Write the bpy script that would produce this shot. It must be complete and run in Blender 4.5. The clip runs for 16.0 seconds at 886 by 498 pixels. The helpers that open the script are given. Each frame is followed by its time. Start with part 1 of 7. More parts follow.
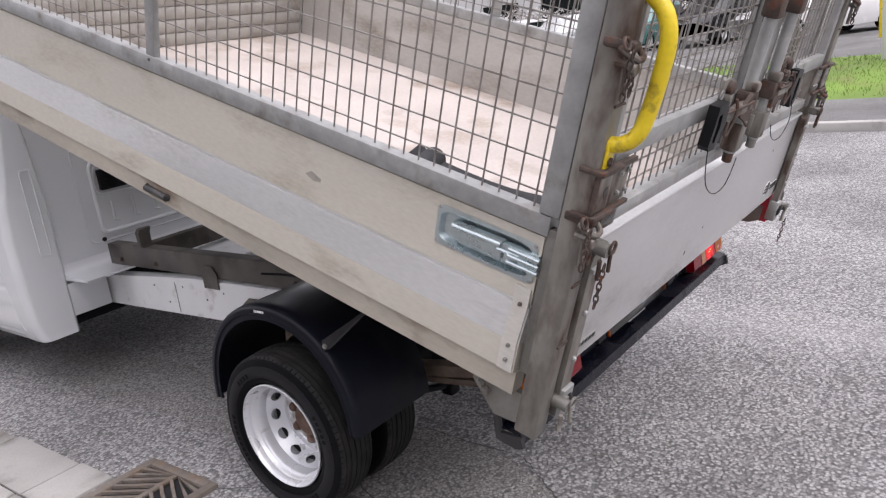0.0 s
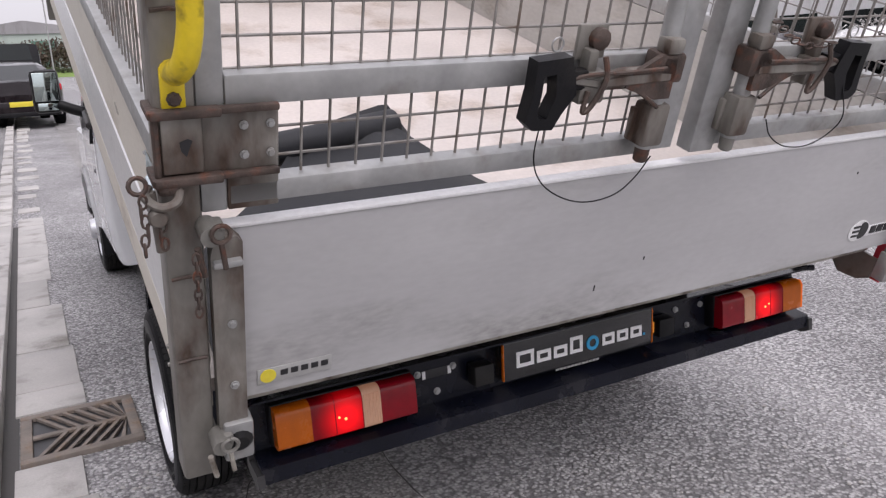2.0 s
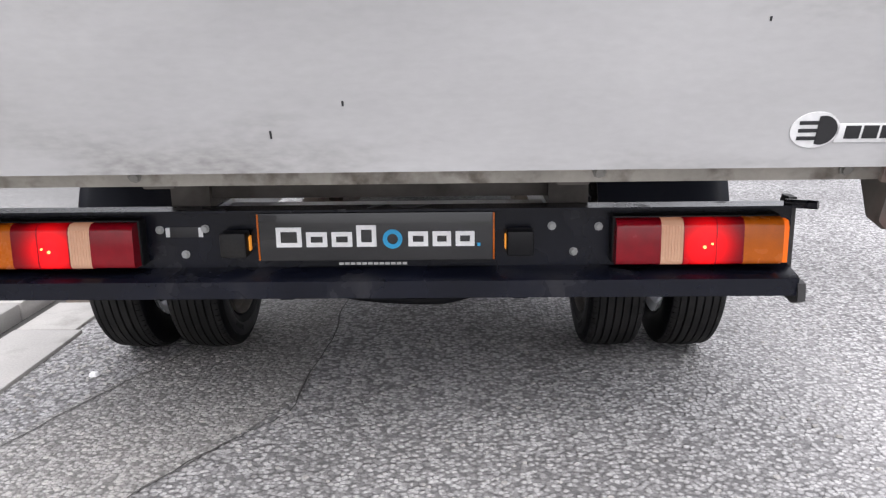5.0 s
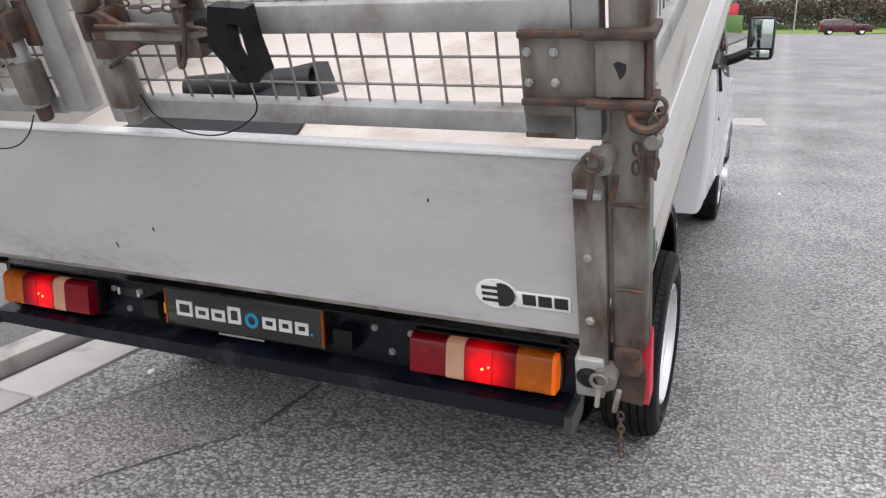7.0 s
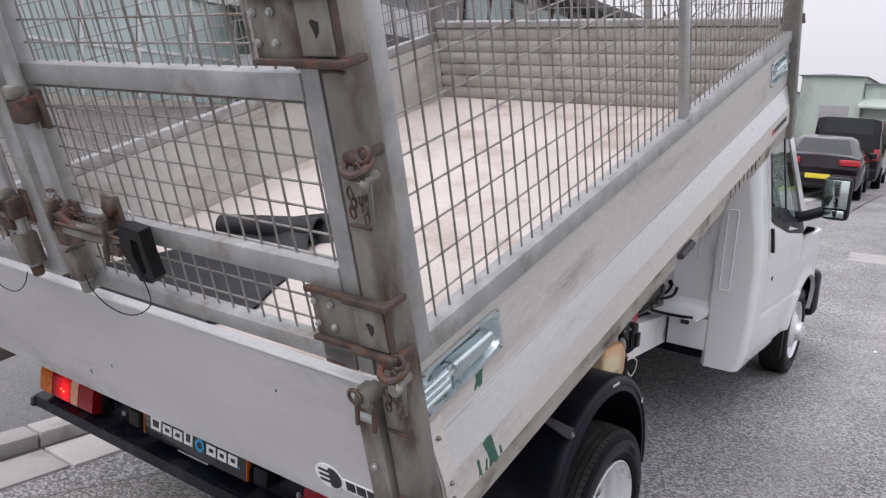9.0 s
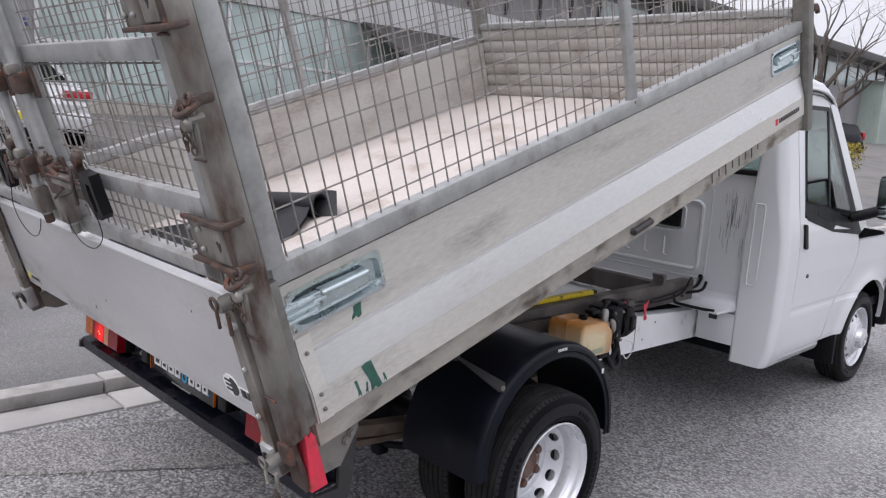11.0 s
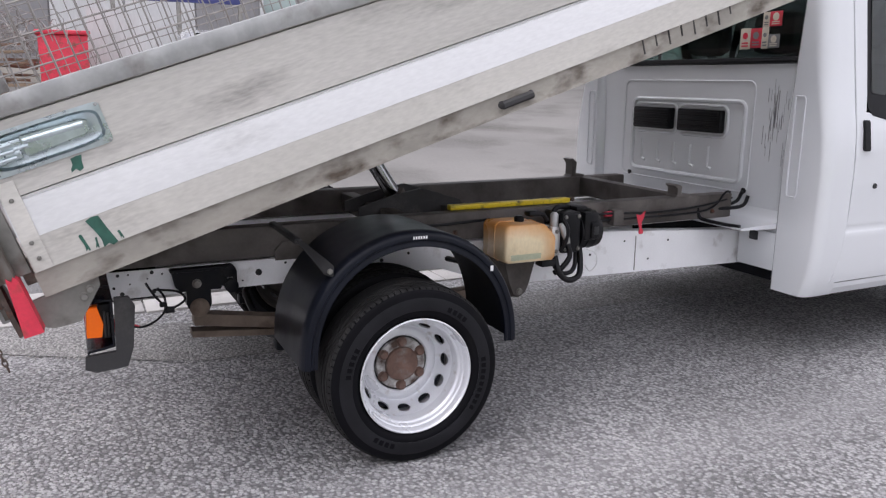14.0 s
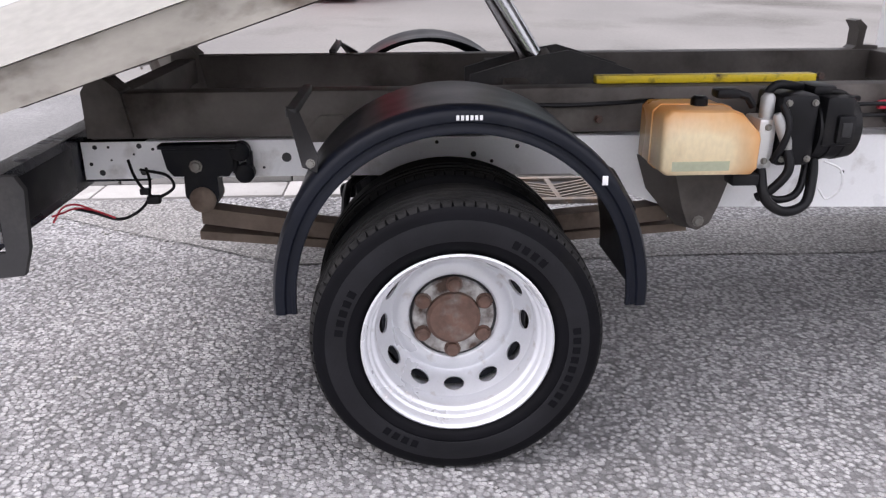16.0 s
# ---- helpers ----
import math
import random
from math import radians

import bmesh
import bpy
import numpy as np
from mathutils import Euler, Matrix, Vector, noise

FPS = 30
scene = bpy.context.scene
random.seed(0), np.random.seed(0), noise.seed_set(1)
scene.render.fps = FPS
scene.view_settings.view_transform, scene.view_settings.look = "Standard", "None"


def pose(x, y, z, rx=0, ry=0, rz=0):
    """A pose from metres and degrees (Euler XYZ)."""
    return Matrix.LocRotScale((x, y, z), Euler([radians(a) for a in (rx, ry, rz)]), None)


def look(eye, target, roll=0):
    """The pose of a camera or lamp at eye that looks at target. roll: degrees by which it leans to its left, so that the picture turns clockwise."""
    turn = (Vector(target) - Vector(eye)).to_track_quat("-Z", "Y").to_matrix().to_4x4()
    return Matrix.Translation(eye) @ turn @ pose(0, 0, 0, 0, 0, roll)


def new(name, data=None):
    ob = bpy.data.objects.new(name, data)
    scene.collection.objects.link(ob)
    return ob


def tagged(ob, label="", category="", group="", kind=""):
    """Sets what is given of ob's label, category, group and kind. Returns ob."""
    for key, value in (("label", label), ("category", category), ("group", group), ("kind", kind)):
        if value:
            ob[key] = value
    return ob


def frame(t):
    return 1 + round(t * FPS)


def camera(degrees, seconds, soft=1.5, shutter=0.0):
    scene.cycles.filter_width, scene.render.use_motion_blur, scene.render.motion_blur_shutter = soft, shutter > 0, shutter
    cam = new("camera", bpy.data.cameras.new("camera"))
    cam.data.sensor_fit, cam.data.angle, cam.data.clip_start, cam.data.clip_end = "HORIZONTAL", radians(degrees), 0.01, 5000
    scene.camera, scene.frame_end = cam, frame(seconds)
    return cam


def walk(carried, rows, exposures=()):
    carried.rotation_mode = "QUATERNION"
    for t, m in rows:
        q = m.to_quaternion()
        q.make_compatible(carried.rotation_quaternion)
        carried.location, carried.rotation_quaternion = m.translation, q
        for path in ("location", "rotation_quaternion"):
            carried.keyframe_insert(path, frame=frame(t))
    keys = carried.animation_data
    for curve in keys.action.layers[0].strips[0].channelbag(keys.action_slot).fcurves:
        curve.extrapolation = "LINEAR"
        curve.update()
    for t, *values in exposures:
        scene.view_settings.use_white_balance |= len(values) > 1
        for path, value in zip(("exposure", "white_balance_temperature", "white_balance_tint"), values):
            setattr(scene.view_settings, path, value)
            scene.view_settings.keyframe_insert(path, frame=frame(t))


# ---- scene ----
cam = camera(59.4, 16.0, soft=1.25)
PATH = [
    (0, (-2.661, -2.219, 1.717), (-1.166, -1.003, 1.183), -7.4),
    (0.5, (-2.329, -2.35, 1.665), (-0.918, -1.027, 1.154), -7.1),
    (1, (-1.968, -2.456, 1.626), (-0.679, -1.008, 1.135), -6.5),
    (1.5, (-1.606, -2.597, 1.535), (-0.504, -0.999, 1.054), -5.3),
    (2, (-1.291, -2.663, 1.436), (-0.399, -0.939, 0.958), -2.8),
    (2.5, (-0.963, -2.74, 1.275), (-0.296, -0.917, 0.794), -2.2),
    (3, (-0.717, -2.821, 1.05), (-0.246, -0.94, 0.559), -0.6),
    (3.5, (-0.539, -2.759, 0.947), (-0.238, -0.844, 0.456), -1.4),
    (4, (-0.325, -2.682, 0.948), (-0.15, -0.752, 0.453), -1.9),
    (4.5, (-0.075, -2.677, 0.98), (0.006, -0.741, 0.488), -1.2),
    (7, (1.308, -2.63, 1.373), (0.549, -0.857, 0.844), -0.4),
    (7.5, (1.54, -2.653, 1.51), (0.68, -0.919, 1.005), 1.5),
    (8, (1.777, -2.63, 1.632), (0.799, -0.941, 1.192), 3.0),
    (8.5, (1.879, -2.562, 1.724), (0.826, -0.902, 1.353), 3.6),
    (11, (2.681, -2.288, 1.643), (1.276, -0.903, 1.314), 3.9),
    (11.5, (2.91, -2.239, 1.581), (1.456, -0.906, 1.251), 3.2),
    (12, (3.095, -2.126, 1.52), (1.589, -0.852, 1.191), 2.8),
    (12.5, (3.194, -1.877, 1.457), (1.633, -0.672, 1.124), 2.5),
    (13, (3.319, -1.627, 1.394), (1.696, -0.505, 1.066), 2.2),
    (13.5, (3.432, -1.341, 1.368), (1.726, -0.363, 1.001), 1.5),
    (14, (3.386, -1.033, 1.347), (1.627, -0.179, 0.922), 0.6),
    (14.5, (3.296, -0.755, 1.317), (1.488, -0.053, 0.831), 0.1),
    (15, (3.166, -0.473, 1.281), (1.306, 0.006, 0.724), 0.3),
    (15.5, (2.905, -0.279, 1.197), (1.021, -0.012, 0.582), 0.4),
    (16, (2.545, -0.108, 1.108), (0.671, 0.004, 0.418), -0.2),
]
walk(cam, [(t, look(eye, target, roll)) for t, eye, target, roll in PATH], exposures=[(0.0, 0.8, 6600, 18), (1.5, 0.6, 6600, 19), (2.0, 0.57, 6550, 19), (2.5, 0.73, 6500, 14), (3.0, 0.95, 6500, 13), (3.5, 1.08, 6500, 14), (4.0, 1.28, 6500, 13), (4.5, 1.32, 6500, 13), (7.0, 0.74, 6600, 13), (7.5, 0.66, 6600, 13), (8.5, 0.55, 6500, 16), (11.0, 0.6, 6350, 16), (12.0, 0.78, 6400, 17), (12.5, 0.83, 6400, 17), (14.5, 0.9, 6380, 17), (15.0, 1.07, 6400, 17), (15.5, 1.13, 6430, 17), (16.0, 1.36, 6450, 18)])

# ---- world and light: bright overcast ----
world = bpy.data.worlds.new("overcast")
scene.world = world
world.use_nodes = True
wn, wl = world.node_tree.nodes, world.node_tree.links
sky = wn.new("ShaderNodeTexSky")
sky.sky_type = "NISHITA"
sky.sun_disc = False
sky.sun_elevation, sky.sun_rotation = radians(55), radians(180)
sky.dust_density, sky.air_density, sky.ozone_density = 2.0, 1.2, 1.0
pale = wn.new("ShaderNodeHueSaturation")
pale.inputs["Saturation"].default_value = 0.2
wl.new(sky.outputs[0], pale.inputs["Color"])
cloud = wn.new("ShaderNodeMix")
cloud.data_type = "RGBA"
cloud.inputs[0].default_value = 0.7
cloud.inputs[7].default_value = (7.3, 7.45, 7.9, 1)
wl.new(pale.outputs[0], cloud.inputs[6])
# an overcast sky is about twice as bright overhead as at the horizon
way, split, climb = wn.new("ShaderNodeTexCoord"), wn.new("ShaderNodeSeparateXYZ"), wn.new("ShaderNodeMapRange")
for key, value in zip(("From Min", "From Max", "To Min", "To Max"), (0.0, 1.0, 0.56, 1.24)):
    climb.inputs[key].default_value = value
shade = wn.new("ShaderNodeMix")
shade.data_type, shade.blend_type = "RGBA", "MULTIPLY"
shade.inputs[0].default_value = 1.0
wl.new(way.outputs["Generated"], split.inputs[0])
wl.new(split.outputs[2], climb.inputs["Value"])
wl.new(cloud.outputs[2], shade.inputs[6])
wl.new(climb.outputs[0], shade.inputs[7])
wl.new(shade.outputs[2], wn["Background"].inputs[0])
wn["Background"].inputs[1].default_value = 0.13
sun = new("sun", bpy.data.lights.new("sun", "SUN"))
sun.data.energy, sun.data.angle, sun.data.color = 0.9, radians(50), (1.0, 0.98, 0.95)
sun.matrix_world = look((0, -11, 16), (0, 0, 0))


# ---- materials ----
def mat(name, base, rough=0.5, metal=0.0, var=0.12, scale=6.0, grain=90.0, bump=0.08, dirt=None, amount=0.0,
        dirt_scale=5.0, stretch=(1, 1, 1), rand=0.0, coat=0.0, fine=0.06, gloss=0.5):
    """A procedural surface: base colour varied at two scales, dirt or rust in patches, roughness that follows, fine relief."""
    m = bpy.data.materials.new(name)
    m.use_nodes = True
    n, l = m.node_tree.nodes, m.node_tree.links
    b = n["Principled BSDF"]
    tc, mp = n.new("ShaderNodeTexCoord"), n.new("ShaderNodeMapping")
    mp.inputs["Scale"].default_value = stretch
    l.new(tc.outputs["Object"], mp.inputs["Vector"])

    def noisy(s, detail=4.0, off=0.0):
        t = n.new("ShaderNodeTexNoise")
        t.inputs["Scale"].default_value, t.inputs["Detail"].default_value = s, detail
        if off:
            mv = n.new("ShaderNodeVectorMath")
            mv.inputs[1].default_value = (off, off * 0.7, off * 1.3)
            l.new(mp.outputs[0], mv.inputs[0])
            l.new(mv.outputs[0], t.inputs["Vector"])
        else:
            l.new(mp.outputs[0], t.inputs["Vector"])
        return t.outputs["Fac"]

    def ramp(fac, a, z, lo, hi):
        r = n.new("ShaderNodeMapRange")
        for k, v in zip(("From Min", "From Max", "To Min", "To Max"), (a, z, lo, hi)):
            r.inputs[k].default_value = v
        l.new(fac, r.inputs["Value"])
        return r.outputs[0]

    def mix(fac, a, c, kind="MIX"):
        x = n.new("ShaderNodeMix")
        x.data_type, x.blend_type = "RGBA", kind
        for s, v in ((0, fac), (6, a), (7, c)):
            if isinstance(v, (int, float)):
                x.inputs[s].default_value = v
            elif isinstance(v, tuple):
                x.inputs[s].default_value = (*v, 1)
            else:
                l.new(v, x.inputs[s])
        return x.outputs[2]

    broad = noisy(scale)
    col = mix(ramp(broad, 0.3, 0.7, 0, 1), tuple(c * (1 - var) for c in base), tuple(min(1, c * (1 + var)) for c in base))
    small = noisy(grain, 3.0, 3.1)
    col = mix(ramp(small, 0.25, 0.75, 0, 1), mix(fine * 2, col, (0, 0, 0)), col)
    rgh = ramp(broad, 0.3, 0.7, max(0.03, rough - 0.08), min(1, rough + 0.08))
    if dirt:
        patch = noisy(dirt_scale, 8.0, 7.7)
        fac = ramp(patch, 0.60 - 0.24 * amount, 0.82 - 0.24 * amount, 0, 1)
        col = mix(fac, col, mix(ramp(small, 0.3, 0.7, 0, 1), tuple(c * 0.6 for c in dirt), tuple(dirt)))
        rm = n.new("ShaderNodeMath")
        rm.operation = "MAXIMUM"
        l.new(rgh, rm.inputs[0])
        l.new(ramp(fac, 0, 1, 0, 0.8), rm.inputs[1])
        rgh = rm.outputs[0]
        if metal:
            l.new(ramp(fac, 0, 1, metal, 0), b.inputs["Metallic"])
    if rand:
        oi = n.new("ShaderNodeObjectInfo")
        hs = n.new("ShaderNodeHueSaturation")
        l.new(ramp(oi.outputs["Random"], 0, 1, 1 - rand, 1 + rand), hs.inputs["Value"])
        l.new(col, hs.inputs["Color"])
        col = hs.outputs[0]
    l.new(col, b.inputs["Base Color"])
    l.new(rgh, b.inputs["Roughness"])
    if metal and not dirt:
        b.inputs["Metallic"].default_value = metal
    b.inputs["Coat Weight"].default_value = coat
    b.inputs["Specular IOR Level"].default_value = gloss
    if bump:
        bp = n.new("ShaderNodeBump")
        bp.inputs["Strength"].default_value, bp.inputs["Distance"].default_value = bump, 0.004
        l.new(small, bp.inputs["Height"])
        l.new(bp.outputs[0], b.inputs["Normal"])
    return m


def asphalt(name, dark, light, chip, contrast, bump=0.6, wet=0.0, streak=None):
    """Chippings bound in tar: cells of stone of differing grey, worn paler and stained in broad patches."""
    m = bpy.data.materials.new(name)
    m.use_nodes = True
    n, l = m.node_tree.nodes, m.node_tree.links
    b = n["Principled BSDF"]
    tc = n.new("ShaderNodeTexCoord")
    warp = n.new("ShaderNodeTexNoise")
    warp.inputs["Scale"].default_value = chip * 0.8
    add = n.new("ShaderNodeVectorMath")
    add.operation = "MULTIPLY_ADD"
    add.inputs[1].default_value = (0.4 / chip,) * 3
    l.new(tc.outputs["Object"], warp.inputs["Vector"])
    l.new(warp.outputs["Color"], add.inputs[0])
    l.new(tc.outputs["Object"], add.inputs[2])
    cells = n.new("ShaderNodeTexVoronoi")
    cells.inputs["Scale"].default_value = chip
    l.new(add.outputs[0], cells.inputs["Vector"])
    sep = n.new("ShaderNodeSeparateColor")
    l.new(cells.outputs["Color"], sep.inputs[0])
    edge = n.new("ShaderNodeMapRange")
    for k, v in zip(("From Min", "From Max", "To Min", "To Max"), (0.40, 0.86, 1.0, 0.0)):
        edge.inputs[k].default_value = v
    l.new(cells.outputs["Distance"], edge.inputs["Value"])
    tone = n.new("ShaderNodeMath")
    tone.operation = "POWER"
    tone.inputs[1].default_value = contrast
    l.new(sep.outputs[0], tone.inputs[0])
    fac = n.new("ShaderNodeMath")
    fac.operation = "MULTIPLY"
    l.new(tone.outputs[0], fac.inputs[0])
    l.new(edge.outputs[0], fac.inputs[1])
    broad = n.new("ShaderNodeTexNoise")
    broad.inputs["Scale"].default_value, broad.inputs["Detail"].default_value = 0.9, 6.0
    l.new(tc.outputs["Object"], broad.inputs["Vector"])
    wear = n.new("ShaderNodeMapRange")
    for k, v in zip(("From Min", "From Max", "To Min", "To Max"), (0.3, 0.7, 0.72, 1.2)):
        wear.inputs[k].default_value = v
    l.new(broad.outputs["Fac"], wear.inputs["Value"])
    mx = n.new("ShaderNodeMix")
    mx.data_type = "RGBA"
    mx.inputs[6].default_value, mx.inputs[7].default_value = (*dark, 1), (*light, 1)
    l.new(fac.outputs[0], mx.inputs[0])
    hs = n.new("ShaderNodeHueSaturation")
    l.new(wear.outputs[0], hs.inputs["Value"])
    fine = n.new("ShaderNodeTexNoise")
    fine.inputs["Scale"].default_value, fine.inputs["Detail"].default_value = chip * 4.0, 3.0
    l.new(tc.outputs["Object"], fine.inputs["Vector"])
    gm = n.new("ShaderNodeMapRange")
    for k, v in zip(("From Min", "From Max", "To Min", "To Max"), (0.3, 0.7, 0.72, 1.25)):
        gm.inputs[k].default_value = v
    l.new(fine.outputs["Fac"], gm.inputs["Value"])
    grit = n.new("ShaderNodeHueSaturation")
    l.new(gm.outputs[0], grit.inputs["Value"])
    l.new(mx.outputs[2], grit.inputs["Color"])
    l.new(grit.outputs[0], hs.inputs["Color"])
    col = hs.outputs[0]
    if streak is not None:
        # a worn, chalky trail along the road
        sx = n.new("ShaderNodeSeparateXYZ")
        l.new(tc.outputs["Object"], sx.inputs[0])
        away, near, rough_edge, both = n.new("ShaderNodeMath"), n.new("ShaderNodeMapRange"), n.new("ShaderNodeMath"), n.new("ShaderNodeMix")
        away.operation, away.inputs[1].default_value = "SUBTRACT", streak
        l.new(sx.outputs[0], away.inputs[0])
        dist = n.new("ShaderNodeMath")
        dist.operation = "ABSOLUTE"
        l.new(away.outputs[0], dist.inputs[0])
        for k, v in zip(("From Min", "From Max", "To Min", "To Max"), (0.02, 0.30, 0.42, 0.0)):
            near.inputs[k].default_value = v
        l.new(dist.outputs[0], near.inputs["Value"])
        rough_edge.operation = "MULTIPLY"
        l.new(near.outputs[0], rough_edge.inputs[0])
        l.new(fine.outputs["Fac"], rough_edge.inputs[1])
        both.data_type = "RGBA"
        both.inputs[7].default_value = (0.52, 0.51, 0.51, 1)
        l.new(rough_edge.outputs[0], both.inputs[0])
        l.new(col, both.inputs[6])
        col = both.outputs[2]
    l.new(col, b.inputs["Base Color"])
    b.inputs["Roughness"].default_value = 0.82 - wet
    b.inputs["Specular IOR Level"].default_value = 0.22
    bp = n.new("ShaderNodeBump")
    bp.inputs["Strength"].default_value, bp.inputs["Distance"].default_value = bump, 0.5 / chip
    l.new(fac.outputs[0], bp.inputs["Height"])
    l.new(bp.outputs[0], b.inputs["Normal"])
    return m


def glass(name, tint, rough=0.02, alpha=0.35):
    m = bpy.data.materials.new(name)
    m.use_nodes = True
    b = m.node_tree.nodes["Principled BSDF"]
    b.inputs["Base Color"].default_value = (*tint, 1)
    b.inputs["Roughness"].default_value, b.inputs["Transmission Weight"].default_value = rough, 1.0 - alpha
    b.inputs["IOR"].default_value = 1.45
    return m


def glow(name, base, colour, strength, rough=0.25):
    m = mat(name, base, rough, var=0.05, grain=300, bump=0.15, coat=0.05, gloss=0.25)
    b = m.node_tree.nodes["Principled BSDF"]
    b.inputs["Emission Color"].default_value, b.inputs["Emission Strength"].default_value = (*colour, 1), strength
    return m


RUST, GRIME = (0.12, 0.06, 0.035), (0.12, 0.105, 0.085)
ALU = mat("weathered aluminium", (0.70, 0.675, 0.625), 0.44, 0.25, 0.07, 2.2, 90, 0.04, (0.50, 0.475, 0.435), 0.16, 5.0, (1, 0.4, 1.4), fine=0.07)
ALU_TOP = mat("dulled aluminium", (0.615, 0.595, 0.555), 0.46, 0.3, 0.10, 1.7, 90, 0.05, (0.43, 0.41, 0.38), 0.26, 6.0, (1, 0.3, 1.6), fine=0.09)
ALU_BARE = mat("brushed aluminium", (0.76, 0.76, 0.755), 0.34, 0.6, 0.05, 2.4, 90, 0.03, (0.60, 0.59, 0.57), 0.14, 4.0, (1, 0.35, 1.3), fine=0.05)
# left side: a warmer beige, mottled in patches
ALU_KERB = mat("beige mottled aluminium", (0.66, 0.62, 0.54), 0.5, 0.1, 0.06, 1.8, 90, 0.04, (0.52, 0.46, 0.37), 0.20, 5.0, (1, 0.4, 1.3), fine=0.05)
TAIL = mat("painted grey-white aluminium", (0.50, 0.497, 0.50), 0.33, 0.14, 0.17, 1.6, 60, 0.02, (0.40, 0.392, 0.385), 0.30, 2.6, (0.5, 1, 1.3), fine=0.04)
TAIL_LIP = mat("tailboard edge lightened for top light", (0.78, 0.78, 0.78), 0.35, 0.1, 0.05)
GALV = mat("dirty galvanised steel", (0.25, 0.243, 0.222), 0.5, 0.45, 0.2, 9.0, 70, 0.1, (0.085, 0.052, 0.036), 0.16, 9.0)
POST = mat("stained galvanised post", (0.255, 0.242, 0.218), 0.46, 0.4, 0.35, 9.0, 80, 0.2, (0.085, 0.052, 0.036), 0.66, 13.0, (1, 1, 0.42))
GALV_CLEAN = mat("galvanised steel", (0.43, 0.435, 0.43), 0.46, 0.55, 0.18, 12.0, 60, 0.06, (0.24, 0.22, 0.195), 0.26, 8.0)
RUSTY = mat("rusty iron", (0.085, 0.062, 0.052), 0.65, 0.25, 0.45, 26.0, 150, 0.4, (0.19, 0.062, 0.030), 0.30, 30.0)
RAIL_DIRT = mat("mud-stained bottom rail", (0.40, 0.375, 0.33), 0.6, 0.2, 0.22, 7.0, 80, 0.15, (0.115, 0.088, 0.066), 0.40, 15.0, (1, 0.5, 1))
RAIL_KERB = mat("sandy stained bottom rail", (0.50, 0.455, 0.385), 0.6, 0.1, 0.15, 6.0, 80, 0.1, (0.22, 0.135, 0.085), 0.24, 9.0, (1, 0.35, 1))
WIRE = mat("galvanised wire", (0.30, 0.285, 0.268), 0.5, 0.35, 0.2, 20.0, 60, 0.0, (0.17, 0.125, 0.095), 0.3, 12.0)
FLOOR_M = mat("dusty worn steel bed floor", (0.585, 0.53, 0.492), 0.65, 0.0, 0.13, 2.0, 60, 0.06, (0.42, 0.33, 0.265), 0.30, 3.4)
INNER = mat("scuffed inner side", (0.53, 0.515, 0.485), 0.55, 0.15, 0.12, 3.0, 60, 0.04, (0.36, 0.315, 0.265), 0.35, 4.0, (1, 0.5, 1.4))
HEAD = mat("ribbed headboard", (0.40, 0.38, 0.35), 0.5, 0.25, 0.12, 4.0, 60, 0.05, (0.24, 0.21, 0.18), 0.3, 5.0)
ZINC = mat("bright zinc plate", (0.60, 0.68, 0.70), 0.30, 0.9, 0.12, 12.0, 60, 0.03)
WHITE = mat("white vehicle paint", (0.72, 0.737, 0.752), 0.18, 0.0, 0.02, 1.2, 200, 0.0, coat=0.6, fine=0.01)
CHASSIS_W = mat("white chassis paint", (0.88, 0.885, 0.89), 0.35, 0.0, 0.03, 6.0, 120, 0.01, (0.5, 0.46, 0.42), 0.06, 9.0, fine=0.02)
BLACK = mat("satin black paint", (0.006, 0.0065, 0.009), 0.42, 0.0, 0.3, 8.0, 90, 0.05, (0.018, 0.017, 0.016), 0.2, 6.0, gloss=0.14)
NAVY = mat("black bumper paint", (0.005, 0.006, 0.012), 0.26, 0.0, 0.25, 6.0, 140, 0.05, (0.03, 0.03, 0.036), 0.14, 8.0, gloss=0.3)
PLASTIC = mat("black moulded plastic", (0.008, 0.008, 0.0095), 0.42, 0.0, 0.25, 9.0, 200, 0.08, (0.035, 0.033, 0.031), 0.15, 6.0, gloss=0.22)
FENDER = mat("dusty black mudguard plastic", (0.0055, 0.007, 0.0125), 0.36, 0.0, 0.25, 5.0, 160, 0.06, (0.024, 0.025, 0.029), 0.12, 5.0, gloss=0.2)
SUBF = mat("dusty dark steel", (0.135, 0.122, 0.112), 0.55, 0.15, 0.35, 4.0, 70, 0.15, (0.045, 0.037, 0.032), 0.42, 4.0, gloss=0.25)
SPRING = mat("dusty brown spring steel", (0.17, 0.132, 0.105), 0.7, 0.1, 0.3, 9.0, 90, 0.2, (0.075, 0.05, 0.038), 0.3, 9.0, gloss=0.2)
RUBBER = mat("tyre rubber", (0.0045, 0.0045, 0.006), 0.5, 0.0, 0.25, 9.0, 150, 0.10, (0.012, 0.0115, 0.0115), 0.10, 6.0, gloss=0.10)
TREAD = mat("dusty tread rubber", (0.022, 0.0215, 0.0215), 0.7, 0.0, 0.3, 10.0, 120, 0.15, (0.045, 0.042, 0.039), 0.25, 9.0, gloss=0.12)
RIM = mat("silver steel wheel", (0.72, 0.73, 0.755), 0.30, 0.4, 0.04, 5.0, 160, 0.015, (0.45, 0.38, 0.32), 0.02, 22.0, fine=0.02)
HUB = mat("rusty hub", (0.15, 0.088, 0.066), 0.8, 0.0, 0.35, 22.0, 110, 0.3, (0.26, 0.235, 0.215), 0.22, 18.0)
